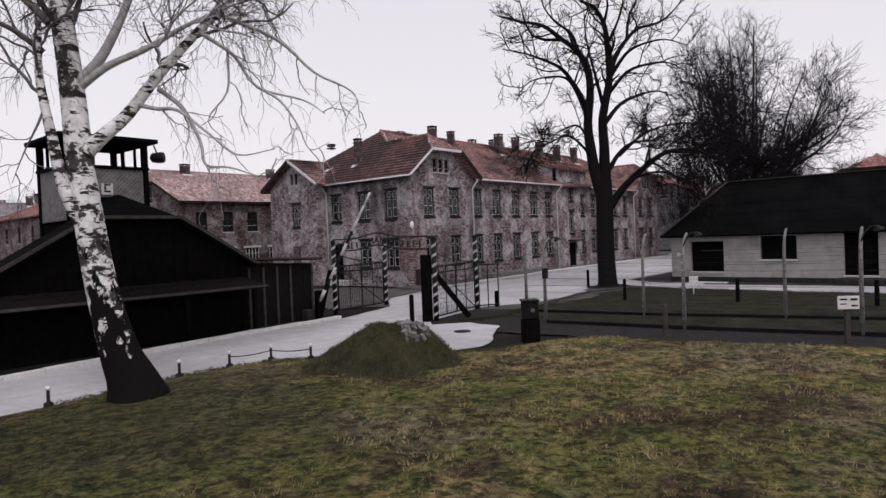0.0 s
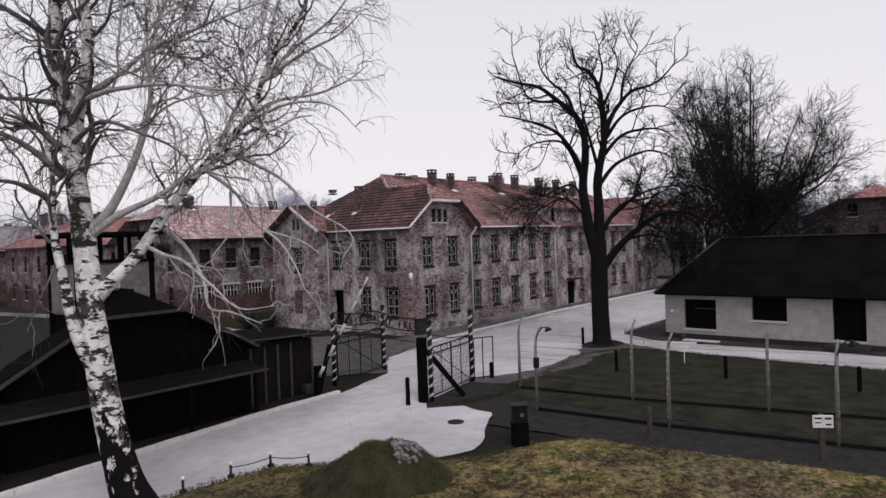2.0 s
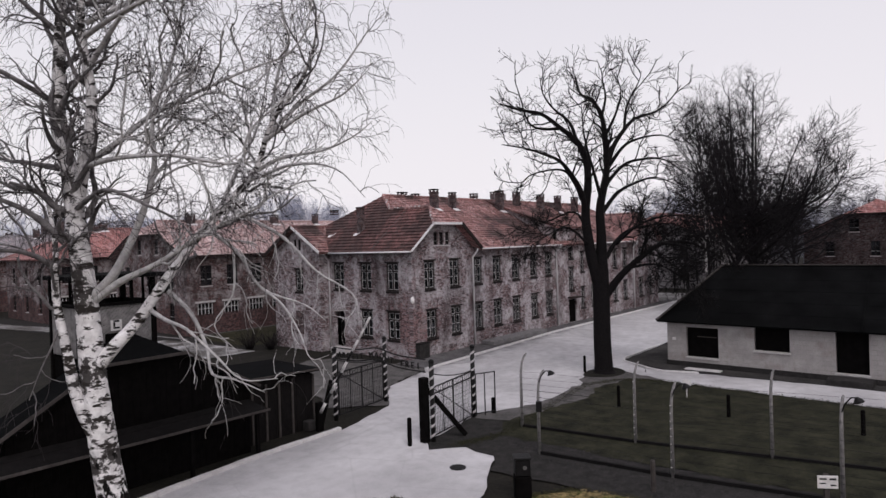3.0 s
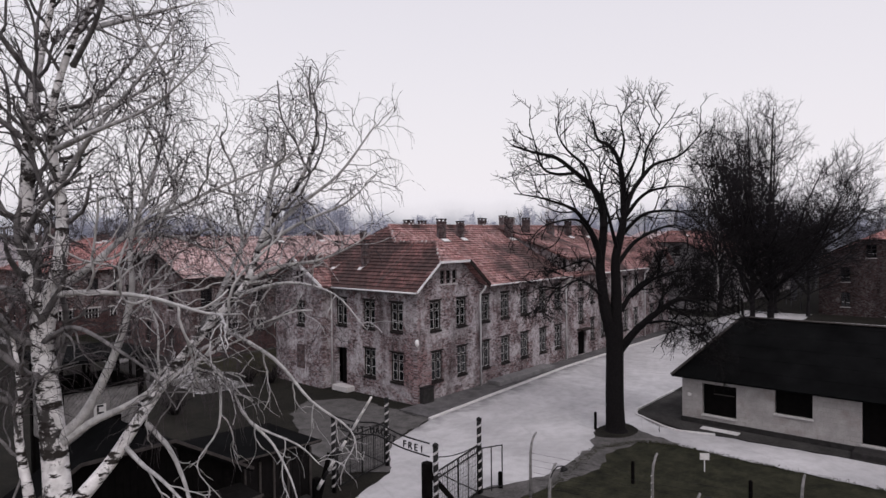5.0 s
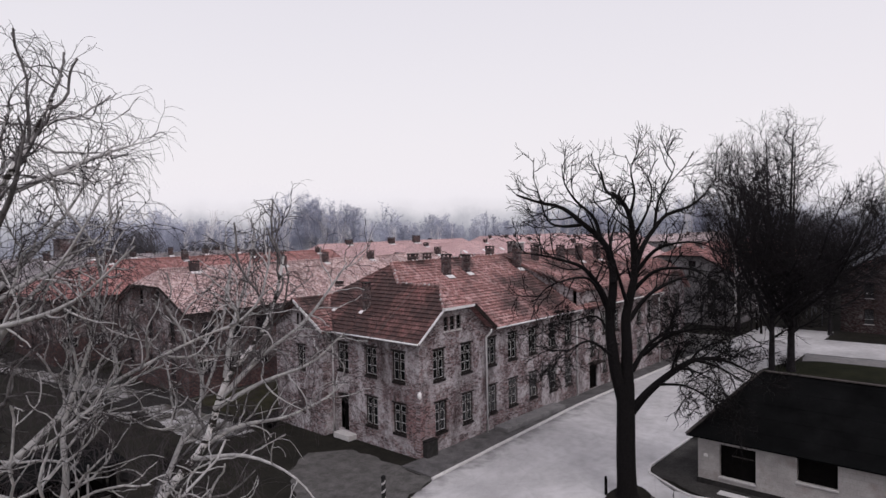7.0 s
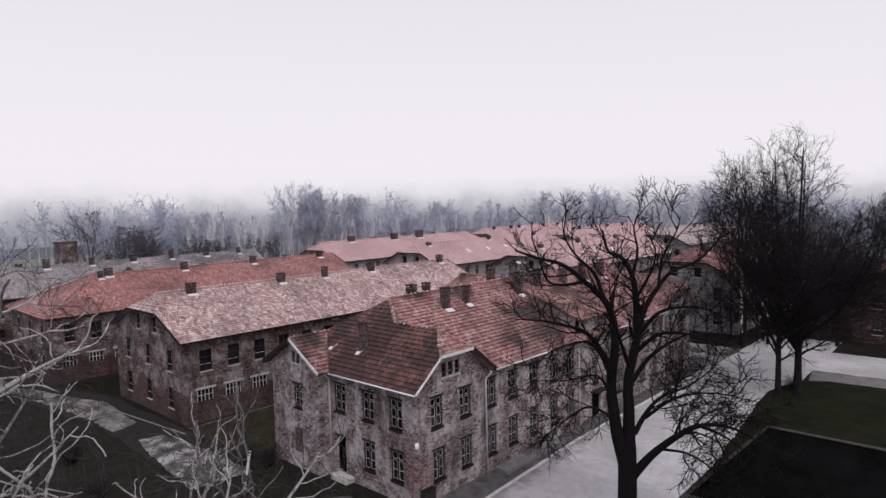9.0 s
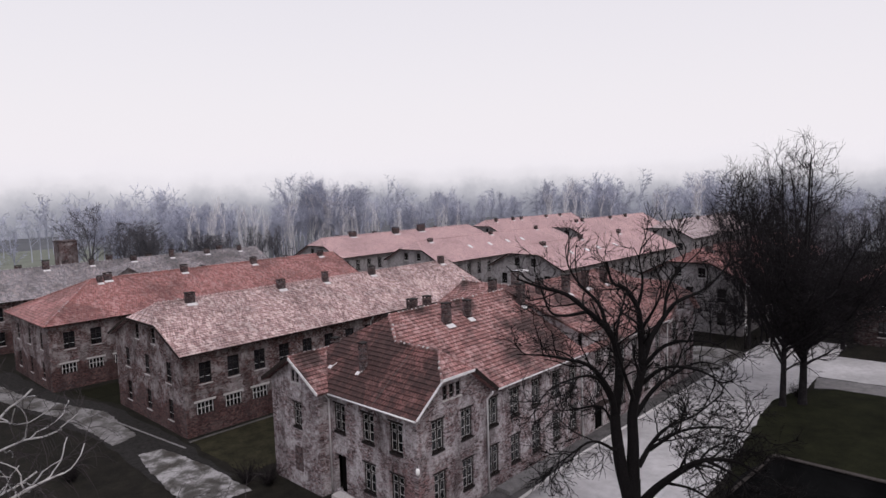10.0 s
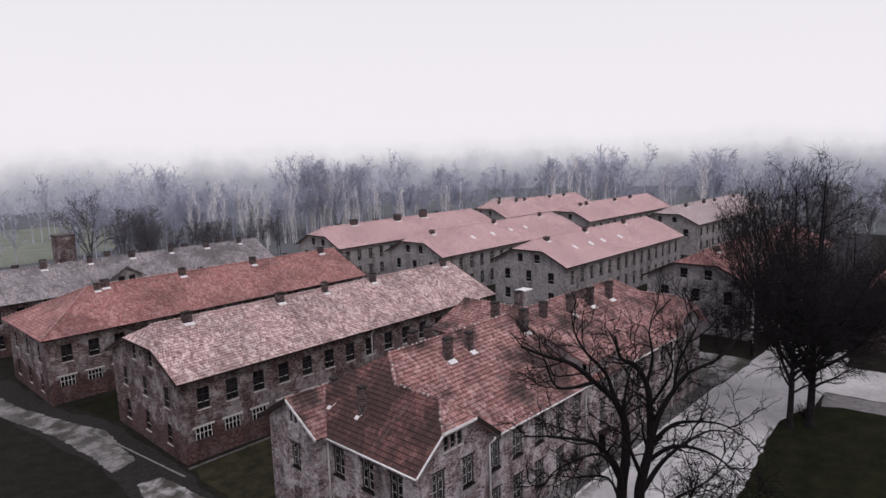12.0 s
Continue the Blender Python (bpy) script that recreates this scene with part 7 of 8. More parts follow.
def oak_build(meshes):
    levels = [
        dict(n=1.1, len=2.1, ang=46, bend=0.28, pull=0.07, share=0.45, min=0.03, sides=6, mesh=0, seg=6, bare=0.2, taper=0.35),
        dict(n=1.6, len=1.35, ang=46, bend=0.32, pull=0.06, share=0.5, min=0.019, sides=4, mesh=0, seg=5, bare=0.15),
        dict(n=4.4, len=0.95, ang=46, bend=0.32, pull=0.05, share=0.5, min=0.014, sides=3, mesh=1, seg=4, bare=0.15),
        dict(n=2.4, len=0.6, ang=40, bend=0.28, pull=0.03, share=0.6, min=0.011, sides=3, mesh=1, seg=2, bare=0.2),
    ]
    g = Grower(23, levels, meshes)
    low = Grower(24, [dict(lv, n=lv["n"] * 1.5, pull=lv["pull"] - 0.05) for lv in levels], meshes)
    P = place3
    trunk = curve_through([P(0, 0, -0.1), P(-0.02, 0, 0.4), P(-0.06, 0, 2.0), P(-0.04, 0, 4.1), P(-0.05, 0, 5.8)])
    n = len(trunk)
    meshes[0].tube(trunk, [0.36 * math.exp(-i / 1.4) + 0.50 - 0.004 * i for i in range(n)], 16, False)
    for pts, r0, bare in (
        # two leaders
        ([P(-0.15, 0, 5.0), P(-0.5, 0.05, 6.4), P(-0.66, 0.1, 7.6), P(-0.74, 0.2, 8.9), P(-0.5, 0.4, 10.6), P(-0.56, 0.6, 12.0), P(-1.02, 0.8, 13.2), P(-1.84, 0.95, 14.1), P(-2.86, 1.1, 15.1), P(-4.04, 1.3, 15.5), P(-5.2, 1.5, 16.0)], 0.36, 0.35),
        ([P(0.05, 0, 5.2), P(0.04, 0, 6.6), P(0.04, -0.05, 7.7), P(0.0, -0.1, 9.1), P(0.28, -0.15, 10.5), P(0.42, -0.2, 11.4), P(0.32, -0.25, 13.5), P(0.16, -0.3, 14.6), P(-0.33, -0.35, 15.6), P(-0.97, -0.4, 16.0), P(-1.25, -0.45, 17.2)], 0.35, 0.35),
        # from the one
        ([P(-0.74, 0.2, 8.7), P(-1.0, -0.15, 10.0), P(-1.76, -0.5, 11.2), P(-2.4, -0.9, 11.75), P(-3.35, -1.3, 12.1), P(-4.3, -1.6, 12.4), P(-5.5, -2.0, 12.6)], 0.18, 0.25),
        ([P(-0.95, 0.0, 9.6), P(-1.4, -0.35, 10.5), P(-2.06, -0.9, 11.15), P(-3.06, -1.4, 11.15), P(-4.16, -1.9, 10.8), P(-4.9, -2.5, 10.0)], 0.11, 0.25),
        ([P(-1.0, 0.8, 13.2), P(-1.3, 1.1, 14.5), P(-2.15, 1.5, 15.6), P(-2.65, 1.8, 16.7), P(-2.75, 2.1, 17.9)], 0.12, 0.25),
        ([P(-1.83, 1.0, 14.1), P(-3.0, 0.5, 14.0), P(-3.8, 0, 14.4), P(-4.3, -0.5, 16.0), P(-4.6, -0.9, 16.9)], 0.10, 0.25),
        ([P(-0.52, 0.2, 10.8), P(-0.49, 1.0, 12.4), P(-0.1, 2.0, 13.6), P(0.5, 2.8, 15.0)], 0.14, 0.25),
        # from the other
        ([P(0.34, -0.2, 11.1), P(0.9, 0.2, 12.6), P(1.65, 0.55, 13.8), P(2.4, 0.9, 14.6), P(3.7, 1.3, 15.1), P(4.6, 1.6, 15.9), P(5.4, 1.9, 17.0)], 0.17, 0.25),
        ([P(0.45, -0.2, 11.3), P(1.15, -0.7, 12.4), P(1.85, -1.1, 12.85), P(2.95, -1.6, 12.95), P(3.9, -2.0, 12.4)], 0.12, 0.2),
        ([P(0.15, 0, 8.9), P(1.2, 0.6, 10.0), P(2.5, 1.3, 10.6), P(3.8, 1.9, 10.9), P(5.2, 2.5, 10.5)], 0.14, 0.2),
        ([P(0.27, 0, 10.3), P(1.2, -0.75, 11.4), P(2.2, -1.5, 11.6), P(2.9, -2.3, 11.4), P(3.5, -3.0, 10.7)], 0.12, 0.2),
        ([P(0.18, -0.3, 14.5), P(0.5, 0, 15.9), P(0.4, 0.25, 17.2), P(0.7, 0.5, 18.0)], 0.09, 0.2),
        ([P(1.6, 0.45, 13.7), P(1.85, 0.6, 15.4), P(2.6, 0.8, 17.0), P(2.85, 1.0, 17.8)], 0.09, 0.2),
        ([P(0.38, -0.2, 13.3), P(0.88, -0.7, 14.7), P(0.97, -1.3, 15.8), P(0.6, -1.8, 16.9)], 0.09, 0.2),
        ([P(0.1, -0.1, 9.6), P(-0.6, -1.2, 11.2), P(-1.2, -2.0, 13.0), P(-1.4, -2.5, 14.8)], 0.12, 0.25),
        # low limbs
        ([P(0.2, 0, 4.3), P(1.1, -0.3, 5.5), P(2.34, -0.6, 6.6), P(3.2, -0.9, 7.1), P(4.4, -1.2, 7.1), P(5.6, -1.5, 6.5)], 0.25, 0.3),
        ([P(0.3, 0, 6.4), P(1.0, 0.4, 7.3), P(1.93, 1.0, 7.9), P(3.7, 2.0, 8.2), P(5.4, 2.9, 9.0)], 0.15, 0.2),
        ([P(3.1, -0.9, 7.1), P(3.9, -1.9, 6.9), P(5.0, -2.7, 6.2)], 0.10, 0.15),
        ([P(-0.6, 0, 7.1), P(-2.0, -1.0, 8.1), P(-3.2, -1.6, 7.7), P(-4.3, -2.1, 7.1)], 0.09, 0.2),
        ([P(-0.7, 0, 7.8), P(-1.2, 1.0, 9.0), P(-2.7, 2.0, 8.5), P(-4.2, 2.9, 8.3)], 0.09, 0.2),
        ([P(2.4, -0.6, 6.6), P(3.4, 0.3, 6.3), P(4.6, 1.0, 5.6), P(5.6, 1.6, 4.7)], 0.08, 0.15),
        ([P(0.9, 0.3, 7.1), P(2.2, -0.2, 8.2), P(3.8, -0.8, 8.6), P(5.6, -1.3, 8.3)], 0.10, 0.2),
        ([P(1.4, -0.4, 5.8), P(2.4, -1.6, 6.0), P(3.3, -2.5, 5.5), P(4.2, -3.0, 4.6)], 0.08, 0.2),
    ):
        line = curve_through([Vector((q.x, q.y, q.z if q.z < 12 else 12 + (q.z - 12) * 0.84)) for q in pts])
        m = len(line)
        rr2 = [r0 * (1 - 0.86 * (i / (m - 1)) ** 0.8) for i in range(m)]
        meshes[0].tube(line, rr2, 9, False)
        (low if max(q.z for q in pts) < 9.1 else g).sprout(line, rr2, 0, bare)


tree("deciduous_tree", "tall dark bare tree with a forked trunk at the roadside", (2.9, -11.7, 0), oak_build, M_DARKBARK, M_DARKBARK)
ring = Mesh()
ring.face([(2.9 + math.cos(a) * 1.5 * (1 + 0.1 * math.sin(3 * a)), -11.75 + math.sin(a) * 1.0, 0.035) for a in [2 * math.pi * i / 24 for i in range(24)]])
solid("tree_bed", ring, M_EARTH, "bare dark earth round the roadside tree", "ground", kind="structure")


M_GREYBARK = plain("bark_grey_brown", (0.018, 0.016, 0.018), 0.95, 0.6, 4.0)


def broad_tree(seed, height, spread_, r0, forks=9, dense=1.0, thin=0.016, twigs=True):
    """A bare tree with a rounded crown."""
    def build(meshes):
        rr3 = random.Random(seed)
        levels = [
            dict(n=1.0 * dense, len=height * 0.2, ang=52, bend=0.27, pull=0.06, share=0.5, min=thin * 1.6, sides=4, mesh=0, seg=5, bare=0.2, taper=0.35),
            dict(n=1.5 * dense, len=height * 0.11, ang=48, bend=0.28, pull=0.05, share=0.5, min=thin * 1.1, sides=3, mesh=1, seg=4, bare=0.15),
        ]
        if twigs:
            levels.append(dict(n=2.4 * dense, len=height * 0.06, ang=40, bend=0.24, pull=0.06, share=0.6, min=thin * 0.75, sides=3, mesh=1, seg=3, bare=0.1))
        g = Grower(seed, levels, meshes)
        z = height * 0.22
        trunk = curve_through([(0, 0, -0.1), (0, 0, 0.4), (0.1, 0, z), (0.05, 0.1, height * 0.5), (rr3.uniform(-0.5, 0.5), rr3.uniform(-0.5, 0.5), height * 0.97)], 3)
        m = len(trunk)
        rad = [r0 * (1 + 0.5 * math.exp(-k)) * (1 - 0.92 * k / (m - 1)) + 0.01 for k in range(m)]
        meshes[0].tube(trunk, rad, 9, False)
        g.sprout(trunk, rad, 0, 0.4)
        for i in range(forks):
            a = 2.4 * i + rr3.uniform(-0.4, 0.4)
            e = radians(2 + 76 * ((i * 0.618) % 1))
            zs = height * (0.17 + 0.25 * rr3.random())
            end = Vector((math.cos(a) * math.cos(e) * spread_, math.sin(a) * math.cos(e) * spread_, height * (0.46 + 0.52 * math.sin(e)) * rr3.uniform(0.92, 1.0)))
            st = Vector((0.05, 0.05, zs))
            out, rise = Vector((end.x - st.x, end.y - st.y, 0)), end.z - zs
            jog = Vector((rr3.uniform(-0.4, 0.4), rr3.uniform(-0.4, 0.4), 0))
            line = curve_through([st, st + out * 0.42 + jog + Vector((0, 0, rise * 0.26)), st + out * 0.78 - jog + Vector((0, 0, rise * 0.6)), end])
            m = len(line)
            rr2 = [r0 * 0.42 * (1 - 0.86 * k / (m - 1)) for k in range(m)]
            meshes[0].tube(line, rr2, 6, False)
            g.sprout(line, rr2, 0, 0.15)
    return build


for n, (x, y, hgt, sp, r0, fk) in enumerate(((35.4, -9.7, 21.8, 8.2, 0.36, 14), (36.9, -10.9, 22.6, 8.4, 0.46, 15), (55.5, -0.6, 19, 6.6, 0.28, 12), (59.6, -9.6, 15, 6.0, 0.3, 11), (61.0, -5.6, 14, 5.6, 0.28, 10))):
    tree("deciduous_tree", "dark bare tree crowded behind the low building", (x, y, 0), broad_tree(40 + n, hgt, sp, r0, fk, 1.3, 0.0165), M_GREYBARK, M_GREYBARK, group="trees behind the low building")


for n, (x, y, hgt, sp) in enumerate(((52.8, 1.2, 7.6, 3.4), (54.6, 3.6, 8.6, 3.8), (57.0, -1.6, 8.2, 3.6), (54.0, 6.6, 8.0, 3.4), (57.4, 1.6, 9.0, 3.6))):
    tree("deciduous_tree", "low dark scrubby tree at the street corner", (x, y, 0), broad_tree(60 + n, hgt, sp, 0.13, 9, 1.7, 0.013), M_GREYBARK, M_GREYBARK, group="scrubby trees")


def slim_birch(seed, height):
    def build(meshes):
        levels = [
            dict(n=2.6, len=height * 0.17, ang=38, bend=0.15, pull=0.06, share=0.4, min=0.02, sides=4, mesh=0, seg=4, bare=0.2, taper=0.6),
            dict(n=3.0, len=height * 0.08, ang=40, bend=0.25, pull=-0.1, share=0.5, min=0.011, sides=3, mesh=1, seg=3, bare=0.1),
        ]
        g = Grower(seed, levels, meshes)
        r = random.Random(seed)
        line = curve_through([(0, 0, -0.1), (r.uniform(-0.3, 0.3), 0.1, height * 0.35), (r.uniform(-0.6, 0.6), r.uniform(-0.4, 0.4), height * 0.7), (r.uniform(-0.8, 0.8), r.uniform(-0.6, 0.6), height)])
        m = len(line)
        rad = [0.17 * (1 - 0.85 * k / (m - 1)) for k in range(m)]
        meshes[0].tube(line, rad, 8, False)
        g.sprout(line, rad, 0, 0.3)
    return build


for n, (x, y, hgt) in enumerate(((53.8, -0.8, 16), (58.4, -1.9, 16), (56.2, -3.0, 14))):
    tree("birch_tree", "slim white birch beside the road", (x, y, 0), slim_birch(70 + n, hgt), M_BIRCH, M_TWIG, group="slim birches")


def bush_build(meshes):
    r = random.Random(4)
    for _ in range(90):
        a, lean, ln = r.uniform(0, 6.283), r.uniform(0.1, 0.95), r.uniform(0.6, 1.9)
        p = Vector((math.cos(a) * 0.3 * r.random(), math.sin(a) * 0.3 * r.random(), 0))
        d = Vector((math.cos(a) * math.sin(lean), math.sin(a) * math.sin(lean), math.cos(lean)))
        line = [p, p + d * ln * 0.5 + Vector((0, 0, 0.08)), p + d * ln + Vector((r.uniform(-0.2, 0.2), r.uniform(-0.2, 0.2), -0.1))]
        meshes[0].tube(line, [0.013, 0.009, 0.004], 3, False)
        for _ in range(5):
            k = r.uniform(0.3, 0.95)
            q = line[0].lerp(line[2], k) + Vector((0, 0, 0.05))
            e = q + Vector((r.uniform(-0.35, 0.35), r.uniform(-0.35, 0.35), r.uniform(-0.05, 0.4)))
            meshes[1].tube([q, e], [0.006, 0.003], 3, False)


for n, (x, y) in enumerate(((-2.2, 12.5), (-3.0, 14.0), (-10.5, 10), (-12, 16), (-11, 24), (38.6, -10.2))):
    tree("bush", "low bare thicket of thin stems", (x, y, 0), bush_build, M_DARKBARK, M_TWIG, False, "bush", "bushes")


# ---- the woods and the mist beyond ----
def strips(ms):
    """Stems as they are, twigs as single strips; unused corners dropped."""
    f = np.array([q for q in ms[0].f if len(q) == 4], dtype=np.int64)
    twig = np.array([q for q in ms[1].f if len(q) == 4][::3], dtype=np.int64) + len(ms[0].v)
    v, f = np.array(ms[0].v + ms[1].v), np.concatenate([f, twig])
    used, f = np.unique(f, return_inverse=True)
    return v[used] / 16.0, f.reshape(-1, 4)


def prototype(seed, spread_, thin, limbs=10, dense=1.0):
    """One far tree with a rounded crown, one metre high for each metre of scale."""
    ms = [Mesh(), Mesh()]
    r = random.Random(seed)
    g = Grower(seed, [dict(n=1.9 * dense, len=2.1, ang=52, bend=0.3, pull=0.02, share=0.5, min=thin, sides=3, mesh=1, seg=3, bare=0.12, taper=0.3),
                      dict(n=3.2 * dense, len=1.25, ang=46, bend=0.3, pull=0.02, share=0.6, min=thin * 0.8, sides=3, mesh=1, seg=2, bare=0.1)], ms)
    top = Vector((r.uniform(-0.6, 0.6), r.uniform(-0.6, 0.6), 9.5))
    ms[0].tube([(0, 0, 0), (0, 0, 4.0), top], [0.15, 0.12, 0.07], 4, False)
    for i in range(limbs):
        a, e = 2.4 * i + r.uniform(-0.3, 0.3), radians(-5 + 92 * ((i * 0.618) % 1) ** 0.8)
        st = Vector((0, 0, r.uniform(3.6, 8.0)))
        end = Vector((math.cos(a) * math.cos(e) * spread_, math.sin(a) * math.cos(e) * spread_, 9.0 + 7.0 * math.sin(e) * r.uniform(0.85, 1.0)))
        line = curve_through([st, st.lerp(end, 0.5) + Vector((r.uniform(-0.5, 0.5), r.uniform(-0.5, 0.5), 0.9)), end], 3)
        rad = [0.085 * (1 - 0.8 * k / (len(line) - 1)) for k in range(len(line))]
        ms[0].tube(line, rad, 3, False)
        g.sprout(line, rad, 0, 0.2)
    return strips(ms)


def birch_prototype(seed, thin):
    """Pale stems that fan out upwards."""
    ms = [Mesh(), Mesh()]
    r = random.Random(seed)
    g = Grower(seed, [dict(n=1.3, len=2.8, ang=28, bend=0.15, pull=0.1, share=0.5, min=thin * 1.3, sides=3, mesh=1, seg=4, bare=0.3, taper=0.4),
                      dict(n=1.8, len=1.2, ang=36, bend=0.25, pull=0.04, share=0.6, min=thin, sides=3, mesh=1, seg=2, bare=0.1)], ms)
    for k in range(3):
        line = curve_through([(0.5 * k, 0.2 * k, 0), (0.5 * k + r.uniform(-0.4, 0.4), r.uniform(-0.4, 0.4), 5), (0.5 * k + r.uniform(-0.9, 0.9), r.uniform(-0.9, 0.9), 10), (0.5 * k + r.uniform(-1.8, 1.8), r.uniform(-1.8, 1.8), 16)], 3)
        rad = [0.10 * (1 - 0.8 * i / (len(line) - 1)) for i in range(len(line))]
        ms[0].tube(line, rad, 4, False)
        g.sprout(line, rad, 0, 0.35)
    return strips(ms)


def wood(name, label, seed, count, spot, hmin, hmax, protos, material):
    """Many bare trees that nobody could count, in one mesh."""
    r = random.Random(seed)
    vs, fs, k = [], [], 0
    for _ in range(count):
        v, f = r.choice(protos)
        x, y = spot(r)
        hgt, a = r.uniform(hmin, hmax) * (1 + 0.55 * noise.noise((x * 0.03, y * 0.03, 4))), r.uniform(0, 6.283)
        c, s, wd = math.cos(a), math.sin(a), r.uniform(0.85, 1.25)
        rot = np.array([[c * wd, -s * wd, 0], [s * wd, c * wd, 0], [0, 0, 1]]) * hgt
        vs.append(v @ rot.T + np.array([x, y, -0.1]))
        fs.append(f + k)
        k += len(v)
    v, f = np.concatenate(vs), np.concatenate(fs)
    me = bpy.data.meshes.new(name)
    me.vertices.add(len(v))
    me.vertices.foreach_set("co", v.astype(np.float32).ravel())
    me.loops.add(f.size)
    me.loops.foreach_set("vertex_index", f.astype(np.int32).ravel())
    me.polygons.add(len(f))
    me.polygons.foreach_set("loop_start", np.arange(0, f.size, 4, dtype=np.int32))
    me.materials.append(material)
    me.update(calc_edges=True)
    return tagged(new(name, me), label, "woods", kind="stuff")


def band(x0, x1, ya, yb, depth):
    def spot(r):
        s = r.random()
        return x0 + (x1 - x0) * s + r.uniform(-3, 3), ya + (yb - ya) * s + r.uniform(0, depth)
    return spot


def band_x(y0, y1, xa, xb, depth):
    def spot(r):
        s = r.random()
        return xa + (xb - xa) * s + r.uniform(0, depth), y0 + (y1 - y0) * s + r.uniform(-3, 3)
    return spot


CROWNS = [prototype(301, 5.4, 0.034), prototype(302, 6.0, 0.034), prototype(303, 4.8, 0.036)]
FAINT = [prototype(304, 4.8, 0.07, 8, 0.6), prototype(305, 5.4, 0.07, 8, 0.6)]
STEMS = [birch_prototype(311, 0.022), birch_prototype(312, 0.022), birch_prototype(313, 0.022)]
# twigs grow paler by band: distance haze mixed into each base colour
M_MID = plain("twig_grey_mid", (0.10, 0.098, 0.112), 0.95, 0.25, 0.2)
M_MIST = plain("twig_haze_misty", (0.46, 0.475, 0.57), 0.95, 0.12, 0.1)
wood("dark_trees", "dark bare trees behind the far grey roof", 91, 30, band(20, 66, 112, 104, 16), 10, 15, CROWNS, M_MID)
wood("woods", "bare wood behind the blocks, greyed by haze in its colour", 92, 100, band(30, 190, 138, 128, 34), 13, 19, CROWNS, M_FARTREE)
wood("woods", "bare wood behind the blocks, greyed by haze in its colour", 93, 84, band_x(-50, 130, 182, 176, 36), 13, 19, CROWNS, M_FARTREE)
wood("woods", "bare wood behind the blocks, greyed by haze in its colour", 104, 16, band(88, 116, 142, 138, 16), 22, 26, CROWNS, M_FARTREE)
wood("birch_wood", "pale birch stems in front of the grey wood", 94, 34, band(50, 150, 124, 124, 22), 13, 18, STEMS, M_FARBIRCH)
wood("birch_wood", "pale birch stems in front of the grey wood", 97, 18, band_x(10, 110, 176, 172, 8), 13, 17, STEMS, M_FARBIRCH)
wood("woods", "dark bare trees along the far road", 95, 26, band(72, 176, -38, -30, 12), 13, 18, CROWNS, M_MID)
wood("woods", "dark bare trees along the far road", 100, 24, band(106, 168, -26, -12, 30), 12, 17, CROWNS, M_MID)
wood("street_trees", "dark bare trees along the street between two blocks", 101, 15, band(66, 104, -8, -3, 4), 9, 14, CROWNS, M_MID)
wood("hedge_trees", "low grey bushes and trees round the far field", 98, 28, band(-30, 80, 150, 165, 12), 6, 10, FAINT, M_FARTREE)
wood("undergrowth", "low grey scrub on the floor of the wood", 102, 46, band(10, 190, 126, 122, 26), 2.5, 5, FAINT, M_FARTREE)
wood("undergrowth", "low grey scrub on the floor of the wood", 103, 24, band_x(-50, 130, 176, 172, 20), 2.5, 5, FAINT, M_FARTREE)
wood("far_woods", "faint wood, the mist put into its colour", 96, 92, band(-140, 240, 215, 190, 70), 15, 23, FAINT, M_MIST)
wood("far_woods", "faint wood, the mist put into its colour", 99, 58, band_x(-90, 160, 235, 230, 60), 15, 22, FAINT, M_MIST)

# misty distance painted on a glowing ring: thick below, thinning out into the sky
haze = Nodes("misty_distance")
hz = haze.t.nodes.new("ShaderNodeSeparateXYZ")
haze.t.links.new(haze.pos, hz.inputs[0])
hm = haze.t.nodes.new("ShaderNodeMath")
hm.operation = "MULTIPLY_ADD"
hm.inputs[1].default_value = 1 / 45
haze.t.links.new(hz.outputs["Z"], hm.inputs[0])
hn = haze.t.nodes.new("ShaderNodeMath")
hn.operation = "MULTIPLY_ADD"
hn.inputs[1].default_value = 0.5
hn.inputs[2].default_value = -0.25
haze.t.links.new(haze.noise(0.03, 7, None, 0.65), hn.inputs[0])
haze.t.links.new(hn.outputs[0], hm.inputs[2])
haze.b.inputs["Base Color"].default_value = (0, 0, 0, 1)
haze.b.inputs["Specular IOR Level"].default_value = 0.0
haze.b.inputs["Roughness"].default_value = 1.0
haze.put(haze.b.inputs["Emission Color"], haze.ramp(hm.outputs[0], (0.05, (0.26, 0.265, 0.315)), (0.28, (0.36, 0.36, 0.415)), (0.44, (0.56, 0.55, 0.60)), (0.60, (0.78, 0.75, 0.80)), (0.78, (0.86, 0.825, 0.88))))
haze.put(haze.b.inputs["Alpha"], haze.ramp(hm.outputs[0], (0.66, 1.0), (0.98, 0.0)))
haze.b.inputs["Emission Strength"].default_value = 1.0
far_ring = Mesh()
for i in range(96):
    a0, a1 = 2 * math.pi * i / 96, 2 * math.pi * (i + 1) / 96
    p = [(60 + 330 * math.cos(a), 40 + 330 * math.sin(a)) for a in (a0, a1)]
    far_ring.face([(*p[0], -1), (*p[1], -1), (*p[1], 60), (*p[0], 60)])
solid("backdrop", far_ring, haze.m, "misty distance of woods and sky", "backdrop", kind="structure")


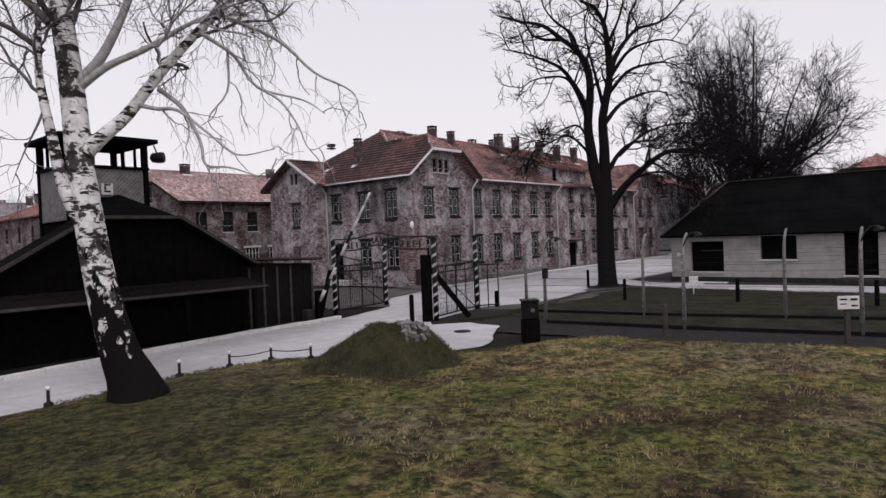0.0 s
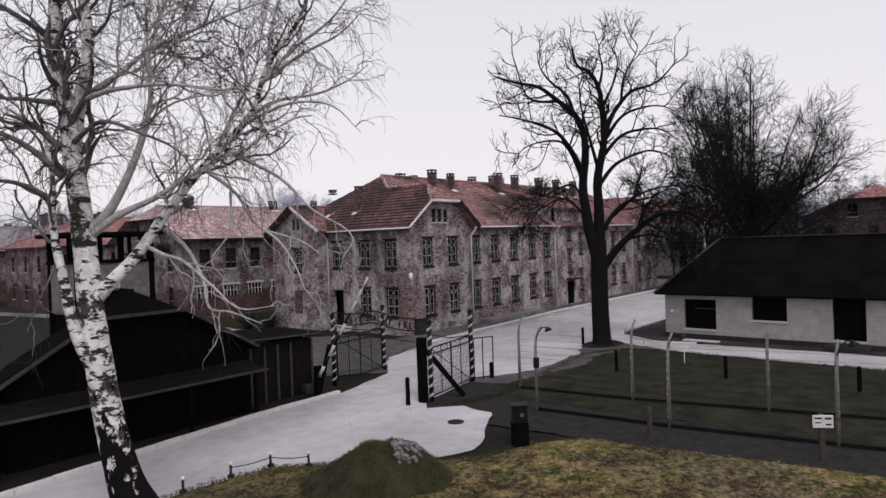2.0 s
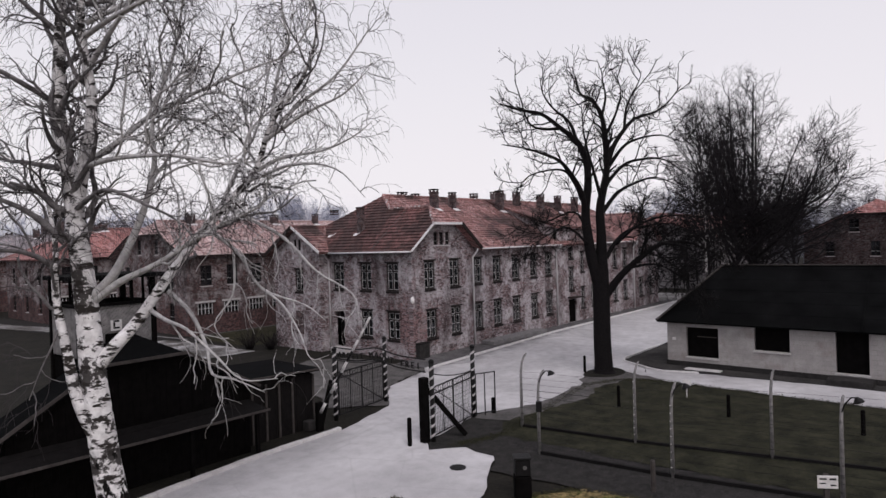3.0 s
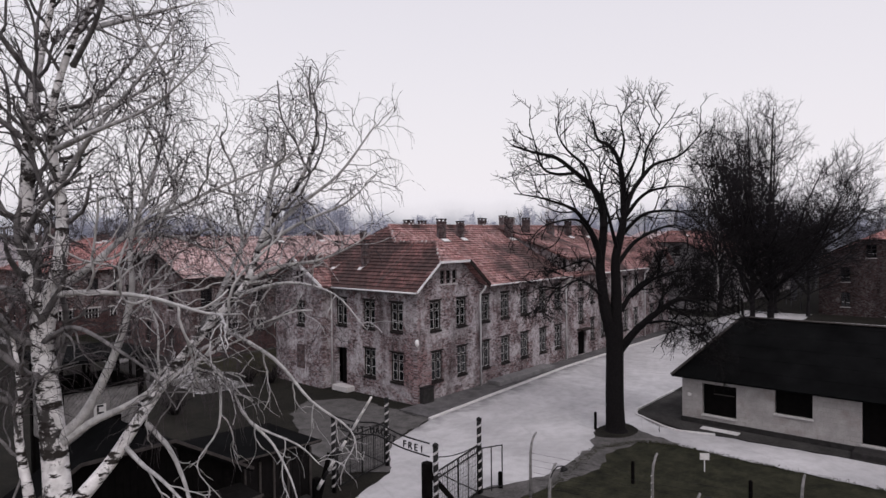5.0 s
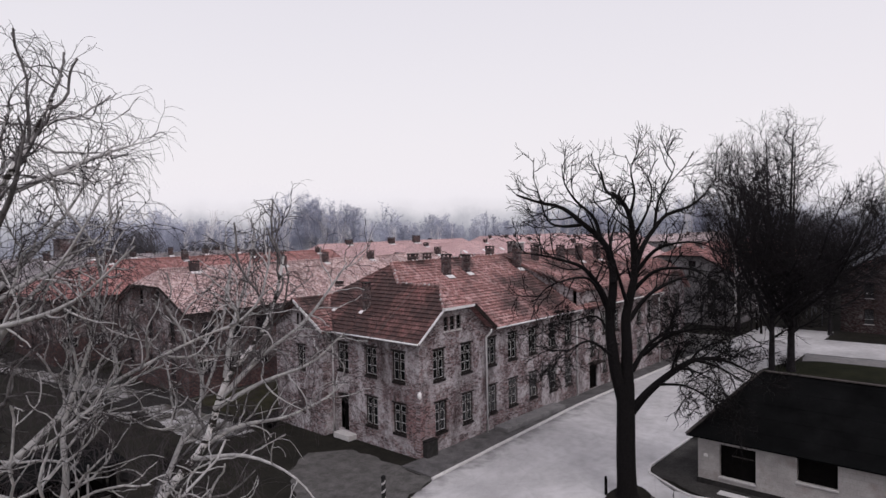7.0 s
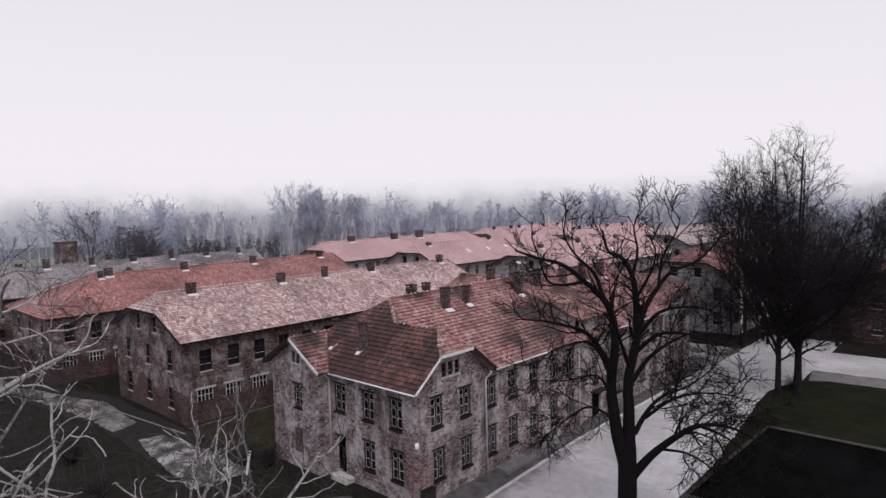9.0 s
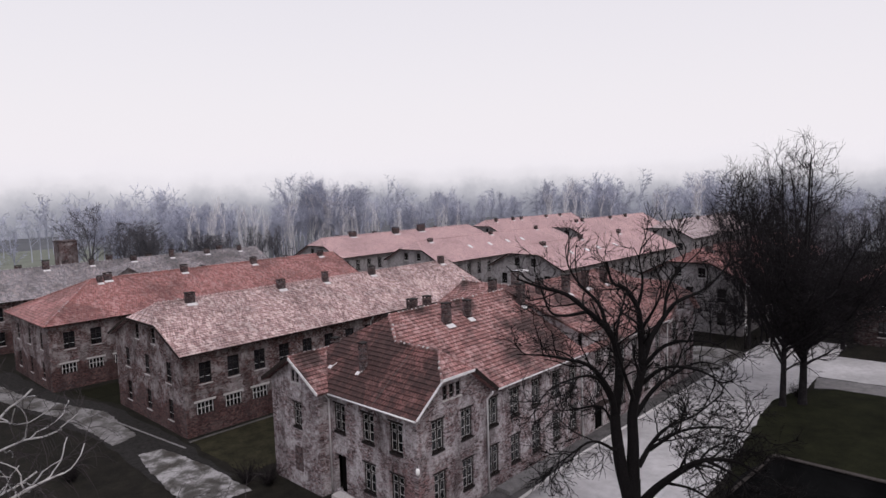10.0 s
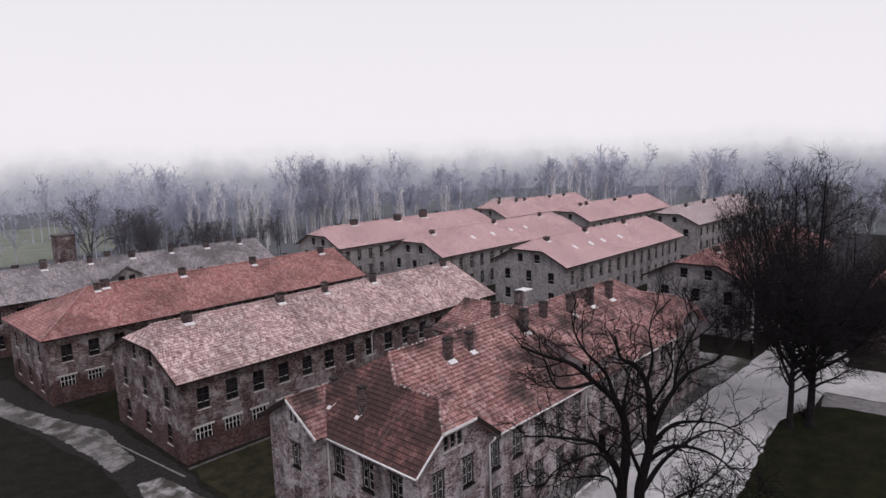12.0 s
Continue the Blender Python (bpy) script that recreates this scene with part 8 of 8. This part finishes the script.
# ---- grass ----
def tufts(name, label, seed, count, spot, material, hmin, hmax, w):
    r = random.Random(seed)
    m = Mesh()
    for _ in range(count):
        x, y, z = spot(r)
        for _ in range(5):
            a, h = r.uniform(0, 6.283), r.uniform(hmin, hmax)
            dx, dy = math.cos(a) * w, math.sin(a) * w
            ox, oy = r.uniform(-0.05, 0.05), r.uniform(-0.05, 0.05)
            lx, ly = r.uniform(-0.7, 0.7) * h, r.uniform(-0.7, 0.7) * h
            m.face([(x + ox - dx, y + oy - dy, z), (x + ox + dx, y + oy + dy, z), (x + ox + lx, y + oy + ly, z + h)])
    return solid(name, m, material, label, "grass", kind="stuff")


def lawn_spot(want):
    def spot(r):
        while True:
            x, y = r.uniform(-31, -11), r.uniform(-33, -12.6)
            lim = lawn_limit(x)
            if lim and y < lim - 0.05 and (want > 0 or math.dist((x, y), (-24.6, -15.2)) > 4.5):
                k = noise.noise((x * 0.9, y * 0.9, 5)) + 0.6 * noise.noise((x * 2.6, y * 2.6, 9))
                if want * k > r.uniform(-0.15, 0.5):
                    return x, y, lawn_height(x, y, lim) - 0.01
    return spot


def blade_mat(name, a, b):
    n = Nodes(name)
    return n.done(n.ramp(n.island, (0.0, a), (1.0, b)), 0.8, spec=0.2)


tufts("grass", "short green winter grass of the lawn", 7, 7000, lawn_spot(1), blade_mat("blade_green", (0.03, 0.036, 0.013), (0.12, 0.125, 0.05)), 0.03, 0.09, 0.006)
tufts("grass", "dead straw coloured grass of the lawn", 8, 7000, lawn_spot(-1), blade_mat("blade_straw", (0.12, 0.092, 0.045), (0.46, 0.36, 0.20)), 0.03, 0.10, 0.006)


def mound_spot(r):
    i, k = r.uniform(0, 48), r.uniform(2, 15)
    return mound_point(i, k)


tufts("grass", "thin grass on the earth mound", 9, 2200, mound_spot, blade_mat("blade_mound", (0.025, 0.028, 0.01), (0.11, 0.105, 0.05)), 0.03, 0.1, 0.005)


def border_spot(lines, width, z):
    """Places scattered about some lines on the ground."""
    def spot(r):
        a, b = r.choice(lines)
        s = r.random()
        return a[0] + (b[0] - a[0]) * s + r.gauss(0, width), a[1] + (b[1] - a[1]) * s + r.gauss(0, width), z
    return spot


STRIP = [(-11.5, -12.9), (-9.6, -13.55), (-5.0, -12.85), (-0.3, -12.25), (1.9, -13.4), (2.45, -15.0), (2.35, -20), (2.4, -30)]
LAWN_RIM = LAWN_EDGE[1:12]
tufts("grass", "ragged dark grass along the edge of the fenced strip", 10, 2600, border_spot(list(zip(STRIP, STRIP[1:])), 0.16, 0.01), blade_mat("blade_dark", (0.010, 0.011, 0.006), (0.05, 0.05, 0.026)), 0.03, 0.1, 0.008)
tufts("grass", "ragged grass along the edge of the lawn", 11, 2600, border_spot(list(zip(LAWN_RIM, LAWN_RIM[1:])), 0.13, 0.01), blade_mat("blade_rim", (0.02, 0.022, 0.01), (0.09, 0.085, 0.04)), 0.02, 0.06, 0.008)


def pebbles(name, label, seed, count, spot, material):
    r = random.Random(seed)
    m = Mesh()
    for _ in range(count):
        x, y, z = spot(r)
        s = r.uniform(0.008, 0.025)
        m.tube([(x, y, z - 0.01), (x + s * 0.3, y, z + s * 0.6), (x, y, z + s)], [s * 1.3, s, s * 0.3], 5, False)
    return solid(name, m, material, label, "gravel", kind="stuff")


GRIT = [((-11.6, -18.5), (-10.9, -26)), ((-10.9, -16.5), (-9.6, -24)), ((-10.4, -14.0), (-9.2, -20))]
pebbles("gravel", "loose dark grit along the fence and the road's edge", 12, 1500, border_spot(GRIT, 0.4, 0.02), M_GRIT)
